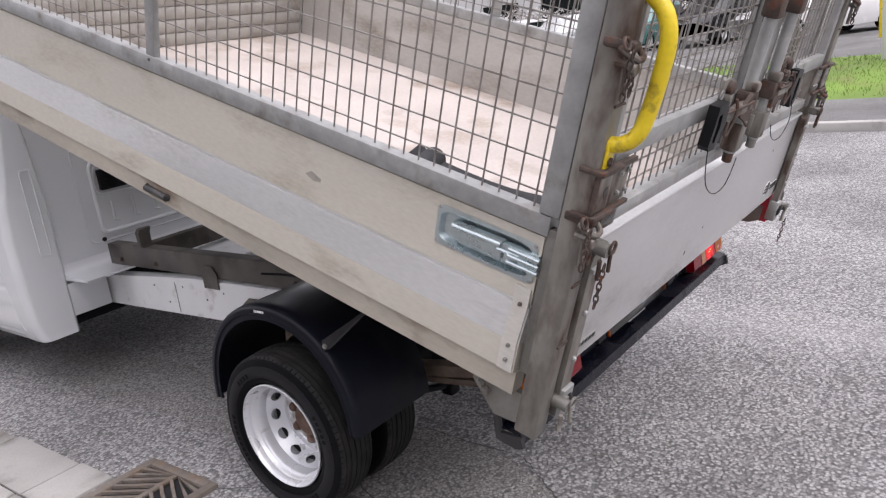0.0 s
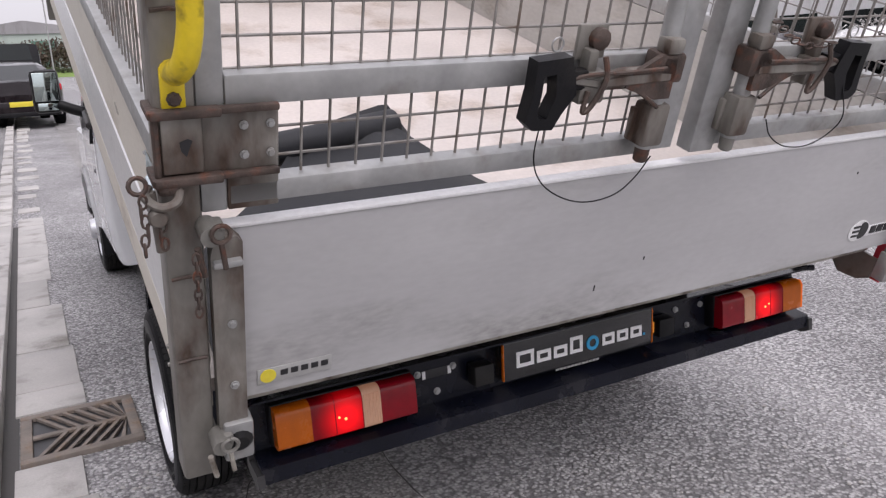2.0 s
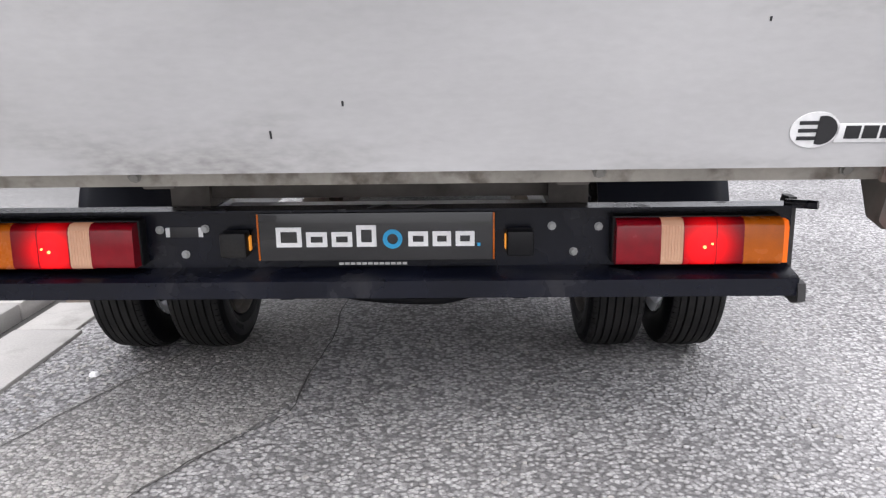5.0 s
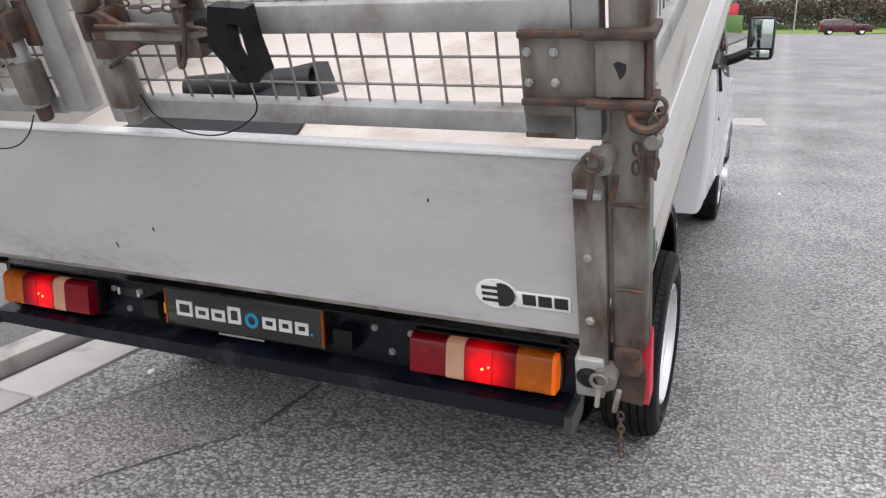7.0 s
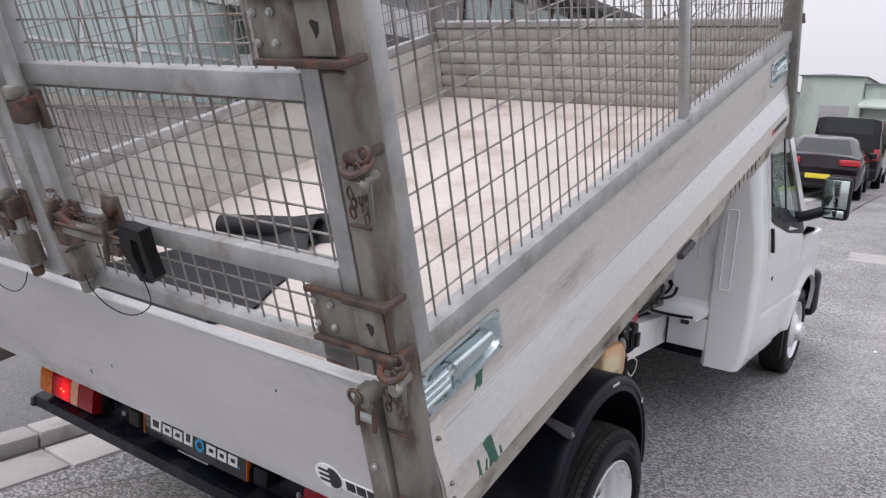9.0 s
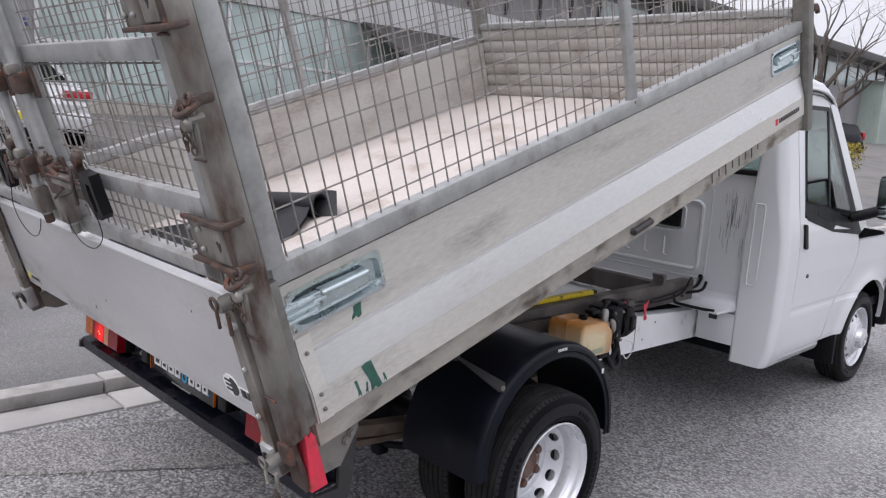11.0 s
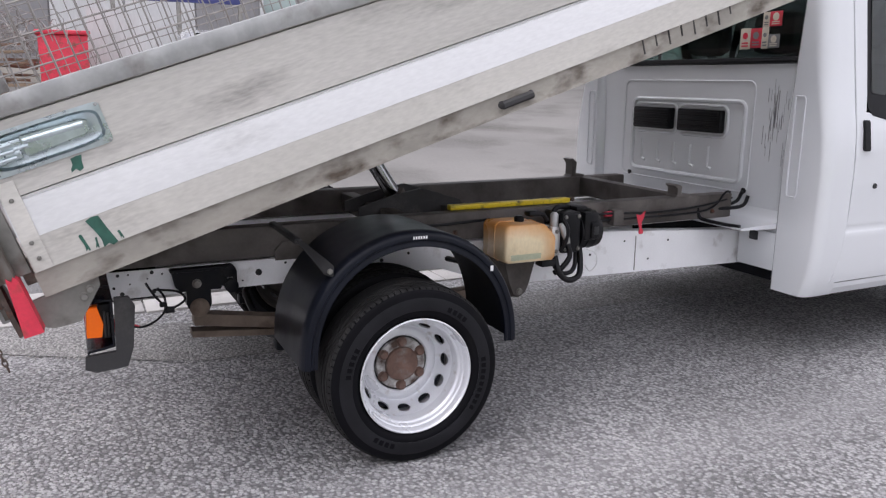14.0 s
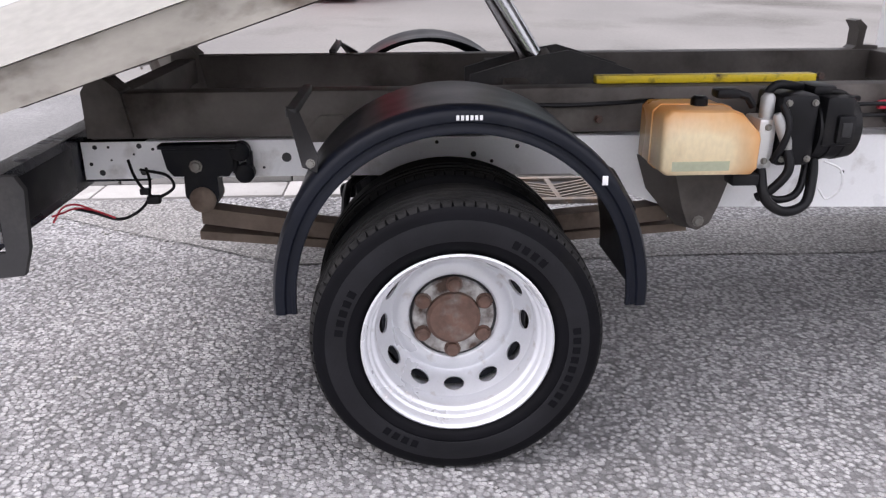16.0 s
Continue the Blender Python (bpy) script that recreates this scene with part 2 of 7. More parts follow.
FLAKE = mat("flaking hub paint", (0.50, 0.49, 0.47), 0.6, 0.0, 0.2, 30.0, 110, 0.25, (0.085, 0.052, 0.038), 0.78, 22.0)
CHROME = mat("chromed ram", (0.46, 0.46, 0.47), 0.16, 1.0, 0.08)
YELLOW = mat("chipped yellow paint", (0.80, 0.60, 0.02), 0.4, 0.0, 0.06, 8.0, 90, 0.06, (0.09, 0.05, 0.025), 0.2, 26.0)
TANK = mat("stained translucent tank", (0.85, 0.71, 0.46), 0.3, 0.0, 0.05, 5.0, 90, 0.03, (0.72, 0.50, 0.24), 0.15, 6.0, (1, 1, 0.6))
# the oil has stained it orange towards its edges and its top
kn, kl = TANK.node_tree.nodes, TANK.node_tree.links
kc, kr_, km, kz = kn.new("ShaderNodeTexCoord"), kn.new("ShaderNodeTexNoise"), kn.new("ShaderNodeMath"), kn.new("ShaderNodeMapRange")
ks, kd, kx = kn.new("ShaderNodeVectorMath"), kn.new("ShaderNodeVectorMath"), kn.new("ShaderNodeMix")
kx.data_type = "RGBA"
kr_.inputs["Scale"].default_value = 10.0
ks.operation, kd.operation = "MULTIPLY", "DISTANCE"
ks.inputs[1].default_value = (0.45, 0.85, 1.25)
kd.inputs[1].default_value = (0.755 * 0.45, 0.60 * 0.85, 0.66 * 1.25)
km.operation = "MULTIPLY_ADD"
km.inputs[1].default_value = 0.07
kl.new(kc.outputs["Object"], ks.inputs[0])
kl.new(ks.outputs[0], kd.inputs[0])
kl.new(kc.outputs["Object"], kr_.inputs["Vector"])
kl.new(kr_.outputs["Fac"], km.inputs[0])
kl.new(kd.outputs["Value"], km.inputs[2])
for key, value in zip(("From Min", "From Max", "To Min", "To Max"), (0.105, 0.185, 0.0, 0.95)):
    kz.inputs[key].default_value = value
kl.new(km.outputs[0], kz.inputs["Value"])
kl.new(kz.outputs[0], kx.inputs[0])
kl.new(kn["Principled BSDF"].inputs["Base Color"].links[0].from_socket, kx.inputs[6])
kx.inputs[7].default_value = (0.66, 0.27, 0.055, 1)
kl.new(kx.outputs[2], kn["Principled BSDF"].inputs["Base Color"])
RED_PAINT = mat("faded red paint", (0.70, 0.04, 0.075), 0.5, 0.0, 0.12, 14.0, 100, 0.1, (0.2, 0.09, 0.05), 0.2, 14.0)
RED_LENS = mat("red lamp lens", (0.22, 0.002, 0.009), 0.2, 0.0, 0.15, 30.0, 400, 0.1, coat=0.15, gloss=0.3)
RED_LIT = glow("lit red lamp lens", (0.20, 0.002, 0.006), (1.0, 0.0045, 0.006), 0.75)

CLEAR_LIT = glow("lit clear lens", (0.42, 0.30, 0.22), (1.0, 0.42, 0.22), 0.09)
rn, rl = RED_LIT.node_tree.nodes, RED_LIT.node_tree.links
where, far = rn.new("ShaderNodeTexCoord"), rn.new("ShaderNodeVectorMath")
flip, fall, steep = rn.new("ShaderNodeVectorMath"), rn.new("ShaderNodeMapRange"), rn.new("ShaderNodeMath")
flip.operation, far.operation, steep.operation = "ABSOLUTE", "DISTANCE", "POWER"
far.inputs[1].default_value = (0.724, 0.96, 0.600)
for key, value in zip(("From Min", "From Max", "To Min", "To Max"), (0.0, 0.092, 1.12, 0.0)):
    fall.inputs[key].default_value = value
steep.inputs[1].default_value = 2.2
rl.new(where.outputs["Object"], flip.inputs[0])
rl.new(flip.outputs[0], far.inputs[0])
rl.new(far.outputs["Value"], fall.inputs["Value"])
rl.new(fall.outputs[0], steep.inputs[0])
rl.new(steep.outputs[0], rn["Principled BSDF"].inputs["Emission Strength"])
BULB = glow("lit bulb", (0.9, 0.3, 0.1), (1.0, 0.20, 0.06), 2.2)
AMBER = mat("amber lamp lens", (0.50, 0.11, 0.004), 0.25, 0.0, 0.1, 30.0, 400, 0.12, coat=0.1, gloss=0.3)
AMBER_LIT = glow("lit amber side lens", (0.60, 0.12, 0.006), (1.0, 0.16, 0.006), 0.22)
PLATE_LAMP = glow("lit plate lamp", (0.6, 0.25, 0.04), (1.0, 0.38, 0.05), 0.25)
PLATE = mat("black acrylic plate", (0.018, 0.018, 0.019), 0.2, 0.0, 0.1, 9.0, 200, 0.0, coat=0.4)
INK_W = mat("white print", (0.82, 0.82, 0.82), 0.35, 0.0, 0.03)
INK_B = mat("blue print", (0.02, 0.32, 0.60), 0.35, 0.0, 0.04)
INK_K = mat("black print", (0.02, 0.02, 0.022), 0.4, 0.0, 0.1)
INK_Y = mat("yellow print", (0.75, 0.62, 0.05), 0.4, 0.0, 0.05)
STICK = mat("silver sticker", (0.41, 0.41, 0.40), 0.4, 0.1, 0.06, 12.0)
TAPE = mat("torn green tape", (0.03, 0.11, 0.08), 0.6, 0.0, 0.3, 30.0, 90, 0.2)
END_CAP = mat("dusty grey-black plastic", (0.036, 0.035, 0.036), 0.55, 0.0, 0.2, 6.0, 120, 0.08, (0.09, 0.085, 0.08), 0.3, 7.0)
SIDEWALL = mat("worn grey sidewall band", (0.013, 0.013, 0.0155), 0.42, 0.0, 0.3, 7.0, 150, 0.08, gloss=0.2)
MAT_RUB = mat("black rubber sheet", (0.016, 0.017, 0.020), 0.5, 0.0, 0.3, 4.0, 60, 0.08, (0.05, 0.05, 0.05), 0.2, 5.0, gloss=0.35)
GLASS = glass("tinted cab glass", (0.38, 0.46, 0.43), alpha=0.0)
MIRROR = mat("mirror glass", (0.52, 0.60, 0.58), 0.03, 1.0, 0.02, bump=0)
SEAT = mat("dark seat cloth", (0.05, 0.05, 0.06), 0.9)
ROAD = asphalt("worn chipped asphalt", (0.14, 0.137, 0.139), (0.52, 0.513, 0.513), 70, 0.72, 1.0, 0.1, 1.35)
ROAD_OLD = asphalt("smooth patched asphalt", (0.15, 0.146, 0.142), (0.46, 0.448, 0.436), 84, 0.75, 0.9)
PATH_M = asphalt("fine footway asphalt", (0.14, 0.14, 0.14), (0.26, 0.255, 0.25), 150, 1.0, 0.3)
YARD_M = mat("worn concrete yard", (0.18, 0.172, 0.162), 0.8, 0.0, 0.18, 0.5, 30, 0.2, (0.125, 0.117, 0.106), 0.34, 0.7)
CONC = mat("pale concrete kerb", (0.425, 0.412, 0.395), 0.85, 0.0, 0.12, 3.0, 110, 0.3, (0.21, 0.197, 0.177), 0.24, 4.0, rand=0.10)
TAR = mat("dark joint tar", (0.075, 0.072, 0.07), 0.8)
IRON = mat("rusted cast iron", (0.20, 0.172, 0.148), 0.75, 0.0, 0.25, 12.0, 120, 0.25, (0.25, 0.18, 0.13), 0.35, 14.0)
GRASS_M = mat("verge grass", (0.16, 0.26, 0.045), 0.9, 0.0, 0.25, 0.8, 40, 0.6, (0.22, 0.24, 0.08), 0.3, 1.5)


# ---- mesh helpers ----
class Shape:
    """Collects solids into one mesh."""

    def __init__(self):
        self.v, self.f = [], []

    def add(self, verts, faces):
        k = len(self.v)
        self.v += [tuple(p) for p in verts]
        self.f += [tuple(k + i for i in face) for face in faces]
        return self

    def box(self, x0, x1, y0, y1, z0, z1, c=0.0):
        """A block; c: the width of its chamfered edges."""
        c = min(c, abs(x1 - x0) * 0.45, abs(y1 - y0) * 0.45, abs(z1 - z0) * 0.45)
        if c <= 0:
            v = [(x, y, z) for x in (x0, x1) for y in (y0, y1) for z in (z0, z1)]
            return self.add(v, [(0, 1, 3, 2), (4, 6, 7, 5), (0, 4, 5, 1), (2, 3, 7, 6), (0, 2, 6, 4), (1, 5, 7, 3)])
        bm = bmesh.new()
        bmesh.ops.create_cube(bm, size=1.0)
        for p in bm.verts:
            p.co = ((x0 + x1) / 2 + p.co.x * (x1 - x0), (y0 + y1) / 2 + p.co.y * (y1 - y0), (z0 + z1) / 2 + p.co.z * (z1 - z0))
        bmesh.ops.bevel(bm, geom=bm.edges[:], offset=c, segments=2, affect="EDGES", profile=0.5)
        bm.verts.index_update()
        self.add([p.co[:] for p in bm.verts], [[p.index for p in f.verts] for f in bm.faces])
        bm.free()
        return self

    def prism(self, poly, axis, a, b):
        """A polygon in the two other axes, run along axis from a to b."""
        n = len(poly)
        put = {"x": lambda p, h: (h, p[0], p[1]), "y": lambda p, h: (p[0], h, p[1]), "z": lambda p, h: (p[0], p[1], h)}[axis]
        v = [put(p, a) for p in poly] + [put(p, b) for p in poly]
        faces = [tuple(range(n))[::-1], tuple(range(n, 2 * n))] + [(i, (i + 1) % n, n + (i + 1) % n, n + i) for i in range(n)]
        return self.add(v, faces)

    def tube(self, pts, r, seg=8, caps=True):
        """A round bar along a line of points."""
        pts = [Vector(p) for p in pts]
        rings, up = [], Vector((0.123, 0.456, 0.88)).normalized()
        for i, p in enumerate(pts):
            d = (pts[min(i + 1, len(pts) - 1)] - pts[max(i - 1, 0)]).normalized()
            if i == 0:
                a = d.cross(up if abs(d.dot(up)) < 0.95 else Vector((1, 0, 0)))
            else:
                a = a - d * a.dot(d)
            a = a.normalized()
            b = d.cross(a)
            rr = r[i] if isinstance(r, (list, tuple)) else r
            rings.append([p + rr * (math.cos(2 * math.pi * k / seg) * a + math.sin(2 * math.pi * k / seg) * b) for k in range(seg)])
        v = [q for ring in rings for q in ring]
        f = [(i * seg + k, i * seg + (k + 1) % seg, (i + 1) * seg + (k + 1) % seg, (i + 1) * seg + k) for i in range(len(pts) - 1) for k in range(seg)]
        if caps:
            f += [tuple(range(seg))[::-1], tuple(range(len(v) - seg, len(v)))]
        return self.add(v, f)

    def bent(self, pts, r, seg=10, n=6):
        """A round bar bent smoothly through points."""
        p = [Vector(q) for q in pts]
        p = [2 * p[0] - p[1]] + p + [2 * p[-1] - p[-2]]
        line = []
        for i in range(1, len(p) - 2):
            for k in range(n):
                t = k / n
                line.append(0.5 * (2 * p[i] + (p[i + 1] - p[i - 1]) * t + (2 * p[i - 1] - 5 * p[i] + 4 * p[i + 1] - p[i + 2]) * t * t + (3 * p[i] - p[i - 1] - 3 * p[i + 1] + p[i + 2]) * t ** 3))
        return self.tube(line + [p[-2]], r, seg)

    def lathe(self, prof, centre, axis="x", seg=48, closed=False, caps=True):
        """A profile of (along, radius) turned round an axis through centre."""
        cx, cy, cz = centre
        v = []
        for h, r in prof:
            for k in range(seg):
                a, b = r * math.cos(2 * math.pi * k / seg), r * math.sin(2 * math.pi * k / seg)
                v.append({"x": (cx + h, cy + a, cz + b), "y": (cx + a, cy + h, cz + b), "z": (cx + a, cy + b, cz + h)}[axis])
        m = len(prof)
        f = [(i * seg + k, i * seg + (k + 1) % seg, ((i + 1) % m) * seg + (k + 1) % seg, ((i + 1) % m) * seg + k)
             for i in range(m if closed else m - 1) for k in range(seg)]
        if caps and not closed:
            f += [tuple(range(seg))[::-1], tuple(range((m - 1) * seg, m * seg))]
        return self.add(v, f)

    def sheet(self, rows):
        """A surface through rows of points."""
        w = len(rows[0])
        return self.add([p for r in rows for p in r], [(i * w + k, i * w + k + 1, (i + 1) * w + k + 1, (i + 1) * w + k) for i in range(len(rows) - 1) for k in range(w - 1)])

    weld = False

    def mesh(self, name, material, smooth=38):
        me = bpy.data.meshes.new(name)
        me.from_pydata(self.v, [], self.f)
        bm = bmesh.new()
        bm.from_mesh(me)
        if self.weld:
            bmesh.ops.remove_doubles(bm, verts=bm.verts[:], dist=0.0008)
        bmesh.ops.recalc_face_normals(bm, faces=bm.faces[:])
        bm.to_mesh(me)
        bm.free()
        me.materials.append(material)
        if smooth:
            me.shade_smooth()
            me.set_sharp_from_angle(angle=radians(smooth))
        return me


def part(name, shape, material, parent=None, label="", m=None, smooth=38):
    """One mesh object under a thing or a part; m: its pose where its parent has none of its own."""
    ob = new(name, shape.mesh(name, material, smooth))
    if parent is not None:
        ob.parent = parent
    if m is not None:
        ob.matrix_basis = m
    return tagged(ob, label=label)


def thing(name, label, category, group="", kind="", m=None):
    ob = new(name)
    ob.empty_display_size = 0.3
    if m is not None:
        ob.matrix_basis = m
    return tagged(ob, label, category, group, kind)


def solid(name, shape, material, label, category, group="", kind="", m=None, smooth=38):
    ob = part(name, shape, material, None, "", m, smooth)
    return tagged(ob, label, category, group, kind)


# ---- ground, road and kerb ----
def rise(x, y):
    """The lie of the land: nearly level at the truck, climbing to the yard on the kerb side and gently ahead."""
    return 0.033 * max(0.0, min(y, 16.0) - 6) + 0.0128 * max(0.0, min(y, 96.0) - 16) + 0.070 * max(0.0, min(-1.75 - x, 24.0))


XS = [-420, -160, -60, -26, -20, -14, -9, -5, -3.2, -1.75, -1.0, 1.0, 3.0, 5.0, 8.0, 12, 20, 40, 120, 420]
YS = [-420, -120, -40, -15, -8, -4, -2, 0, 2, 4, 6, 9, 14, 22, 40, 70, 90, 110, 200, 420]
solid("ground", Shape().sheet([[(x, y, rise(x, y) - 0.012) for x in XS] for y in YS]), ROAD_OLD, "grey asphalt and concrete ground", "ground", kind="structure")
solid("road", Shape().sheet([[(x, y, rise(x, y)) for x in (-1.58, -1.3, 0, 2, 5, 7.5)] for y in [-60] + YS[4:16] + [96]]), ROAD,
      "worn grey chipped asphalt road", "road", kind="structure")
# smoother older strip along the gutter, with cracked edges
rng = random.Random(5)
strip, edge = [], []
for k in range(-24, 200):
    y = k / 4
    strip.append((max(-1.26, -0.76 + 0.42 * min(0.0, y)) + rng.uniform(-0.012, 0.012), y))
    edge.append((max(-1.2, -0.31 + 0.62 * min(0.0, y + 0.55)) + rng.uniform(-0.012, 0.012), y))
solid("road_patch", Shape().sheet([[(a[0], a[1], rise(*a) + 0.004), ((a[0] + b[0]) / 2, a[1], rise(*a) + 0.004), (max(a[0] + 0.01, b[0]), b[1], rise(*b) + 0.004)] for a, b in zip(strip, edge)]),
      ROAD_OLD, "older smooth asphalt strip along the road", "road", kind="structure")
yard = Shape().sheet([[(x, y, rise(x, y) + 0.062) for x in (-420, -60, -26, -25.75, -14, -9, -5, -3.4)] for y in YS])
solid("yard", yard, YARD_M, "pale worn concrete forecourt behind the footway", "yard", kind="structure")
foot = Shape().sheet([[(x, y, rise(x, y) + 0.066) for x in (-3.5, -2.6, -1.72)] for y in YS])
solid("pavement", foot, PATH_M, "fine grey asphalt footway", "pavement", kind="structure")


# ---- the truck ----
TRUCK = thing("tipper_truck", "white single-cab caged tipper truck with its grey load bed raised", "truck")
BODY = pose(-0.008, -1.13, 0.815, 18.4, 0, 0)
REAR = pose(0.0, -1.13, 0.815, 18.4, 0, 0)


def tpart(name, shape, material, label="", parent=None, smooth=38):
    return part(name, shape, material, parent or TRUCK, label, None, smooth)


def bpart(name, shape, material, label="", parent=None, smooth=38, frame_of=None):
    """A part of the raised load bed, in the bed's own axes: x across, y along, z off its floor."""
    return part(name, shape, material, parent or TRUCK, label, None if parent else frame_of or BODY, smooth)


def bolts(name, places, axis, r, parent, material=GALV, depth=0.008):
    for p in places:
        tall = [(0, r * 1.25), (depth * 0.45, r * 1.25), (depth * 0.5, r), (depth, r * 0.8)]
        if axis.startswith("-"):
            tall = [(-h, q) for h, q in tall]
        part(name, Shape().lathe(tall, p, axis[-1], 8), material, parent)


def pierced(x0, x1, us, zs, holes):
    """A plate across x with rectangular openings, given by the cells of a grid."""
    sh, nu, nz = Shape(), len(us), len(zs)
    for x in (x0, x1):
        sh.v += [(x, u, z) for u in us for z in zs]
    full = {(i, j) for i in range(nu - 1) for j in range(nz - 1)} - set(holes)
    q = nu * nz
    for i, j in sorted(full):
        a, b, c, d = i * nz + j, (i + 1) * nz + j, (i + 1) * nz + j + 1, i * nz + j + 1
        sh.f += [(a, b, c, d), (q + a, q + d, q + c, q + b)]
        for (di, dj), (e, f) in (((-1, 0), (d, a)), ((1, 0), (b, c)), ((0, -1), (a, b)), ((0, 1), (c, d))):
            if (i + di, j + dj) not in full:
                sh.f.append((e, q + e, q + f, f))
    return sh


# load bed: floor, bearers, sides
bpart("bed_floor", Shape().box(-1.05, 1.05, -0.05, 3.06, 0.022, 0.055), FLOOR_M, "dusty pale scratched bed floor")
for x in (-0.43, 0.43):
    bpart("bearer", Shape().box(x - 0.035, x + 0.035, 0.02, 2.98, -0.07, 0.0215, 0.006), SUBF)
for k in range(8):
    u = 0.1 + k * 0.40
    bpart("cross_bearer", Shape().box(-1.03, 1.03, u, u + 0.05, -0.03, 0.0215), SUBF)

for s, side in ((1, "right"), (-1, "left")):
    # bottom rail, dirty, with an inward lip
    bpart("bottom_rail", Shape().prism([(s * 1.035, -0.055), (s * 1.085, -0.060), (s * 1.088, 0.0135), (s * 1.035, 0.0135)], "y", -0.005, 3.048), RAIL_DIRT if s > 0 else RAIL_KERB)
    flat = sorted((s * 1.052, s * 1.076))
    panel = bpart("dropside_panel", pierced(*flat, (0.0, 0.017, 0.315, 2.732, 3.023, 3.04), (0.218, 0.28, 0.381, 0.412), ((1, 1), (3, 1))), ALU_TOP if s > 0 else ALU_KERB, "weathered folded aluminium dropside", smooth=0)
    bpart("bottom_fold", Shape().prism([(s * x, z) for x, z in ((1.052, 0.015), (1.097, 0.015), (1.097, 0.105), (1.052, 0.105))], "y", 0.0, 3.04), ALU if s > 0 else ALU_KERB, parent=panel)
    strip_prof = [(1.052, 0.1055), (1.0965, 0.1055), (1.078, 0.205), (1.070, 0.207), (1.070, 0.2145), (1.052, 0.2145)]
    bpart("side_strip", Shape().prism([(s * x, z) for x, z in strip_prof], "y", 0.0, 3.04), ALU_BARE, "bright sloping strip", panel)
    bpart("inner_lining", Shape().box(*sorted((s * 1.034, s * 1.051)), 0.0, 3.04, 0.056, 0.416), INNER)
    bpart("top_rail", Shape().box(*sorted((s * 1.036, s * 1.086)), -0.01, 3.046, 0.418, 0.472, 0.004), GALV_CLEAN, "galvanised cage rail")
    cap = bpart("end_cap", Shape().prism([(s * x, z) for x, z in ((1.077, 0.016), (1.103, 0.016), (1.103, 0.11), (1.083, 0.212), (1.083, 0.262), (1.077, 0.262))], "y", 0.004, 0.05), ALU)
    bolts("rivet", [(s * 1.1035, 0.026, 0.05), (s * 1.1035, 0.026, 0.095), (s * 1.084, 0.026, 0.213)], "x" if s > 0 else "-x", 0.005, cap)
    # recessed latch at both ends of the side
    for u0, u1, flip in ((0.010, 0.322, 1), (2.725, 3.03, -1)):
        z0, z1, xo = 0.273, 0.388, 1.0785
        ring = []
        for h, dx in ((0.0, 0.0), (0.010, 0.001), (0.017, -0.017), (0.026, -0.020)):
            pts = []
            for k in range(32):
                a = 2 * math.pi * (k + 0.5) / 32
                ca, sa = math.cos(a), math.sin(a)
                e = 0.42 if h else 0.12
                ru, rz = (u1 - u0) / 2 - h, (z1 - z0) / 2 - h
                pts.append((s * (xo + dx), (u0 + u1) / 2 + ru * math.copysign(abs(ca) ** e, ca), (z0 + z1) / 2 + rz * math.copysign(abs(sa) ** e, sa)))
            ring.append(pts)
        sh = Shape()
        v = [p for r in ring for p in r]
        sh.add(v, [(i * 32 + k, i * 32 + (k + 1) % 32, (i + 1) * 32 + (k + 1) % 32, (i + 1) * 32 + k) for i in range(3) for k in range(32)] + [tuple(range(96, 128))])
        latch = bpart("latch", sh, ZINC, "bright zinc recessed latch", panel)
        zc = (z0 + z1) / 2 + 0.004
        ua, ub = (u0 + 0.045, u1 - 0.045) if flip > 0 else (u1 - 0.045, u0 + 0.045)
        du = ub - ua
        hx = sorted((s * (xo - 0.012), s * (xo + 0.007)))
        bar = Shape().prism([(ua + 0.24 * du, zc - 0.026), (ua + 0.24 * du, zc + 0.026), (ua + 0.94 * du, zc + 0.020), (ub, zc + 0.012), (ub, zc - 0.010), (ua + 0.94 * du, zc - 0.018)], "x", hx[0], hx[1])
        bar.tube([(s * (xo + 0.004), ua + 0.26 * du, zc + 0.012), (s * (xo + 0.004), ua + 0.95 * du, zc + 0.008)], 0.009, 10)
        bpart("latch_handle", bar, ZINC, parent=panel)
        bpart("latch_pivot", Shape().box(*sorted((s * (xo - 0.012), s * (xo + 0.009))), *sorted((ua + 0.02 * du, ua + 0.2 * du)), zc - 0.026, zc - 0.004, 0.004)
              .box(*sorted((s * (xo - 0.012), s * (xo + 0.009))), *sorted((ua - 0.02 * du, ua + 0.24 * du)), zc + 0.004, zc + 0.024, 0.004)
              .tube([(s * (xo + 0.004), ua - 0.12 * du, zc), (s * (xo + 0.004), ua + 0.3 * du, zc)], 0.007), ZINC, parent=panel)
        if flip > 0:
            clasp = Shape().box(*sorted((s * (xo - 0.004), s * (xo + 0.010))), u0 - 0.012, u0 + 0.048, zc - 0.030, zc + 0.026, 0.004)
            for q in (-0.020, -0.002, 0.016):
                clasp.tube([(s * (xo + 0.011), u0 - 0.016, zc + q), (s * (xo + 0.011), u0 + 0.075, zc + q)], 0.006, 8)
            bpart("latch_clasp", clasp, ZINC, "bright spring clasp", panel)
        bolts("rivet", [(s * xo, u, z) for u in (u0 + 0.008, u1 - 0.008) for z in (z0 + 0.008, z1 - 0.008)], "x" if s > 0 else "-x", 0.004, panel, GALV_CLEAN, 0.005)
    # corner posts, mid upright
    fp = bpart("front_post", Shape().box(*sorted((s * 1.03, s * 1.112)), 3.05, 3.112, -0.075, 1.56, 0.006), GALV)
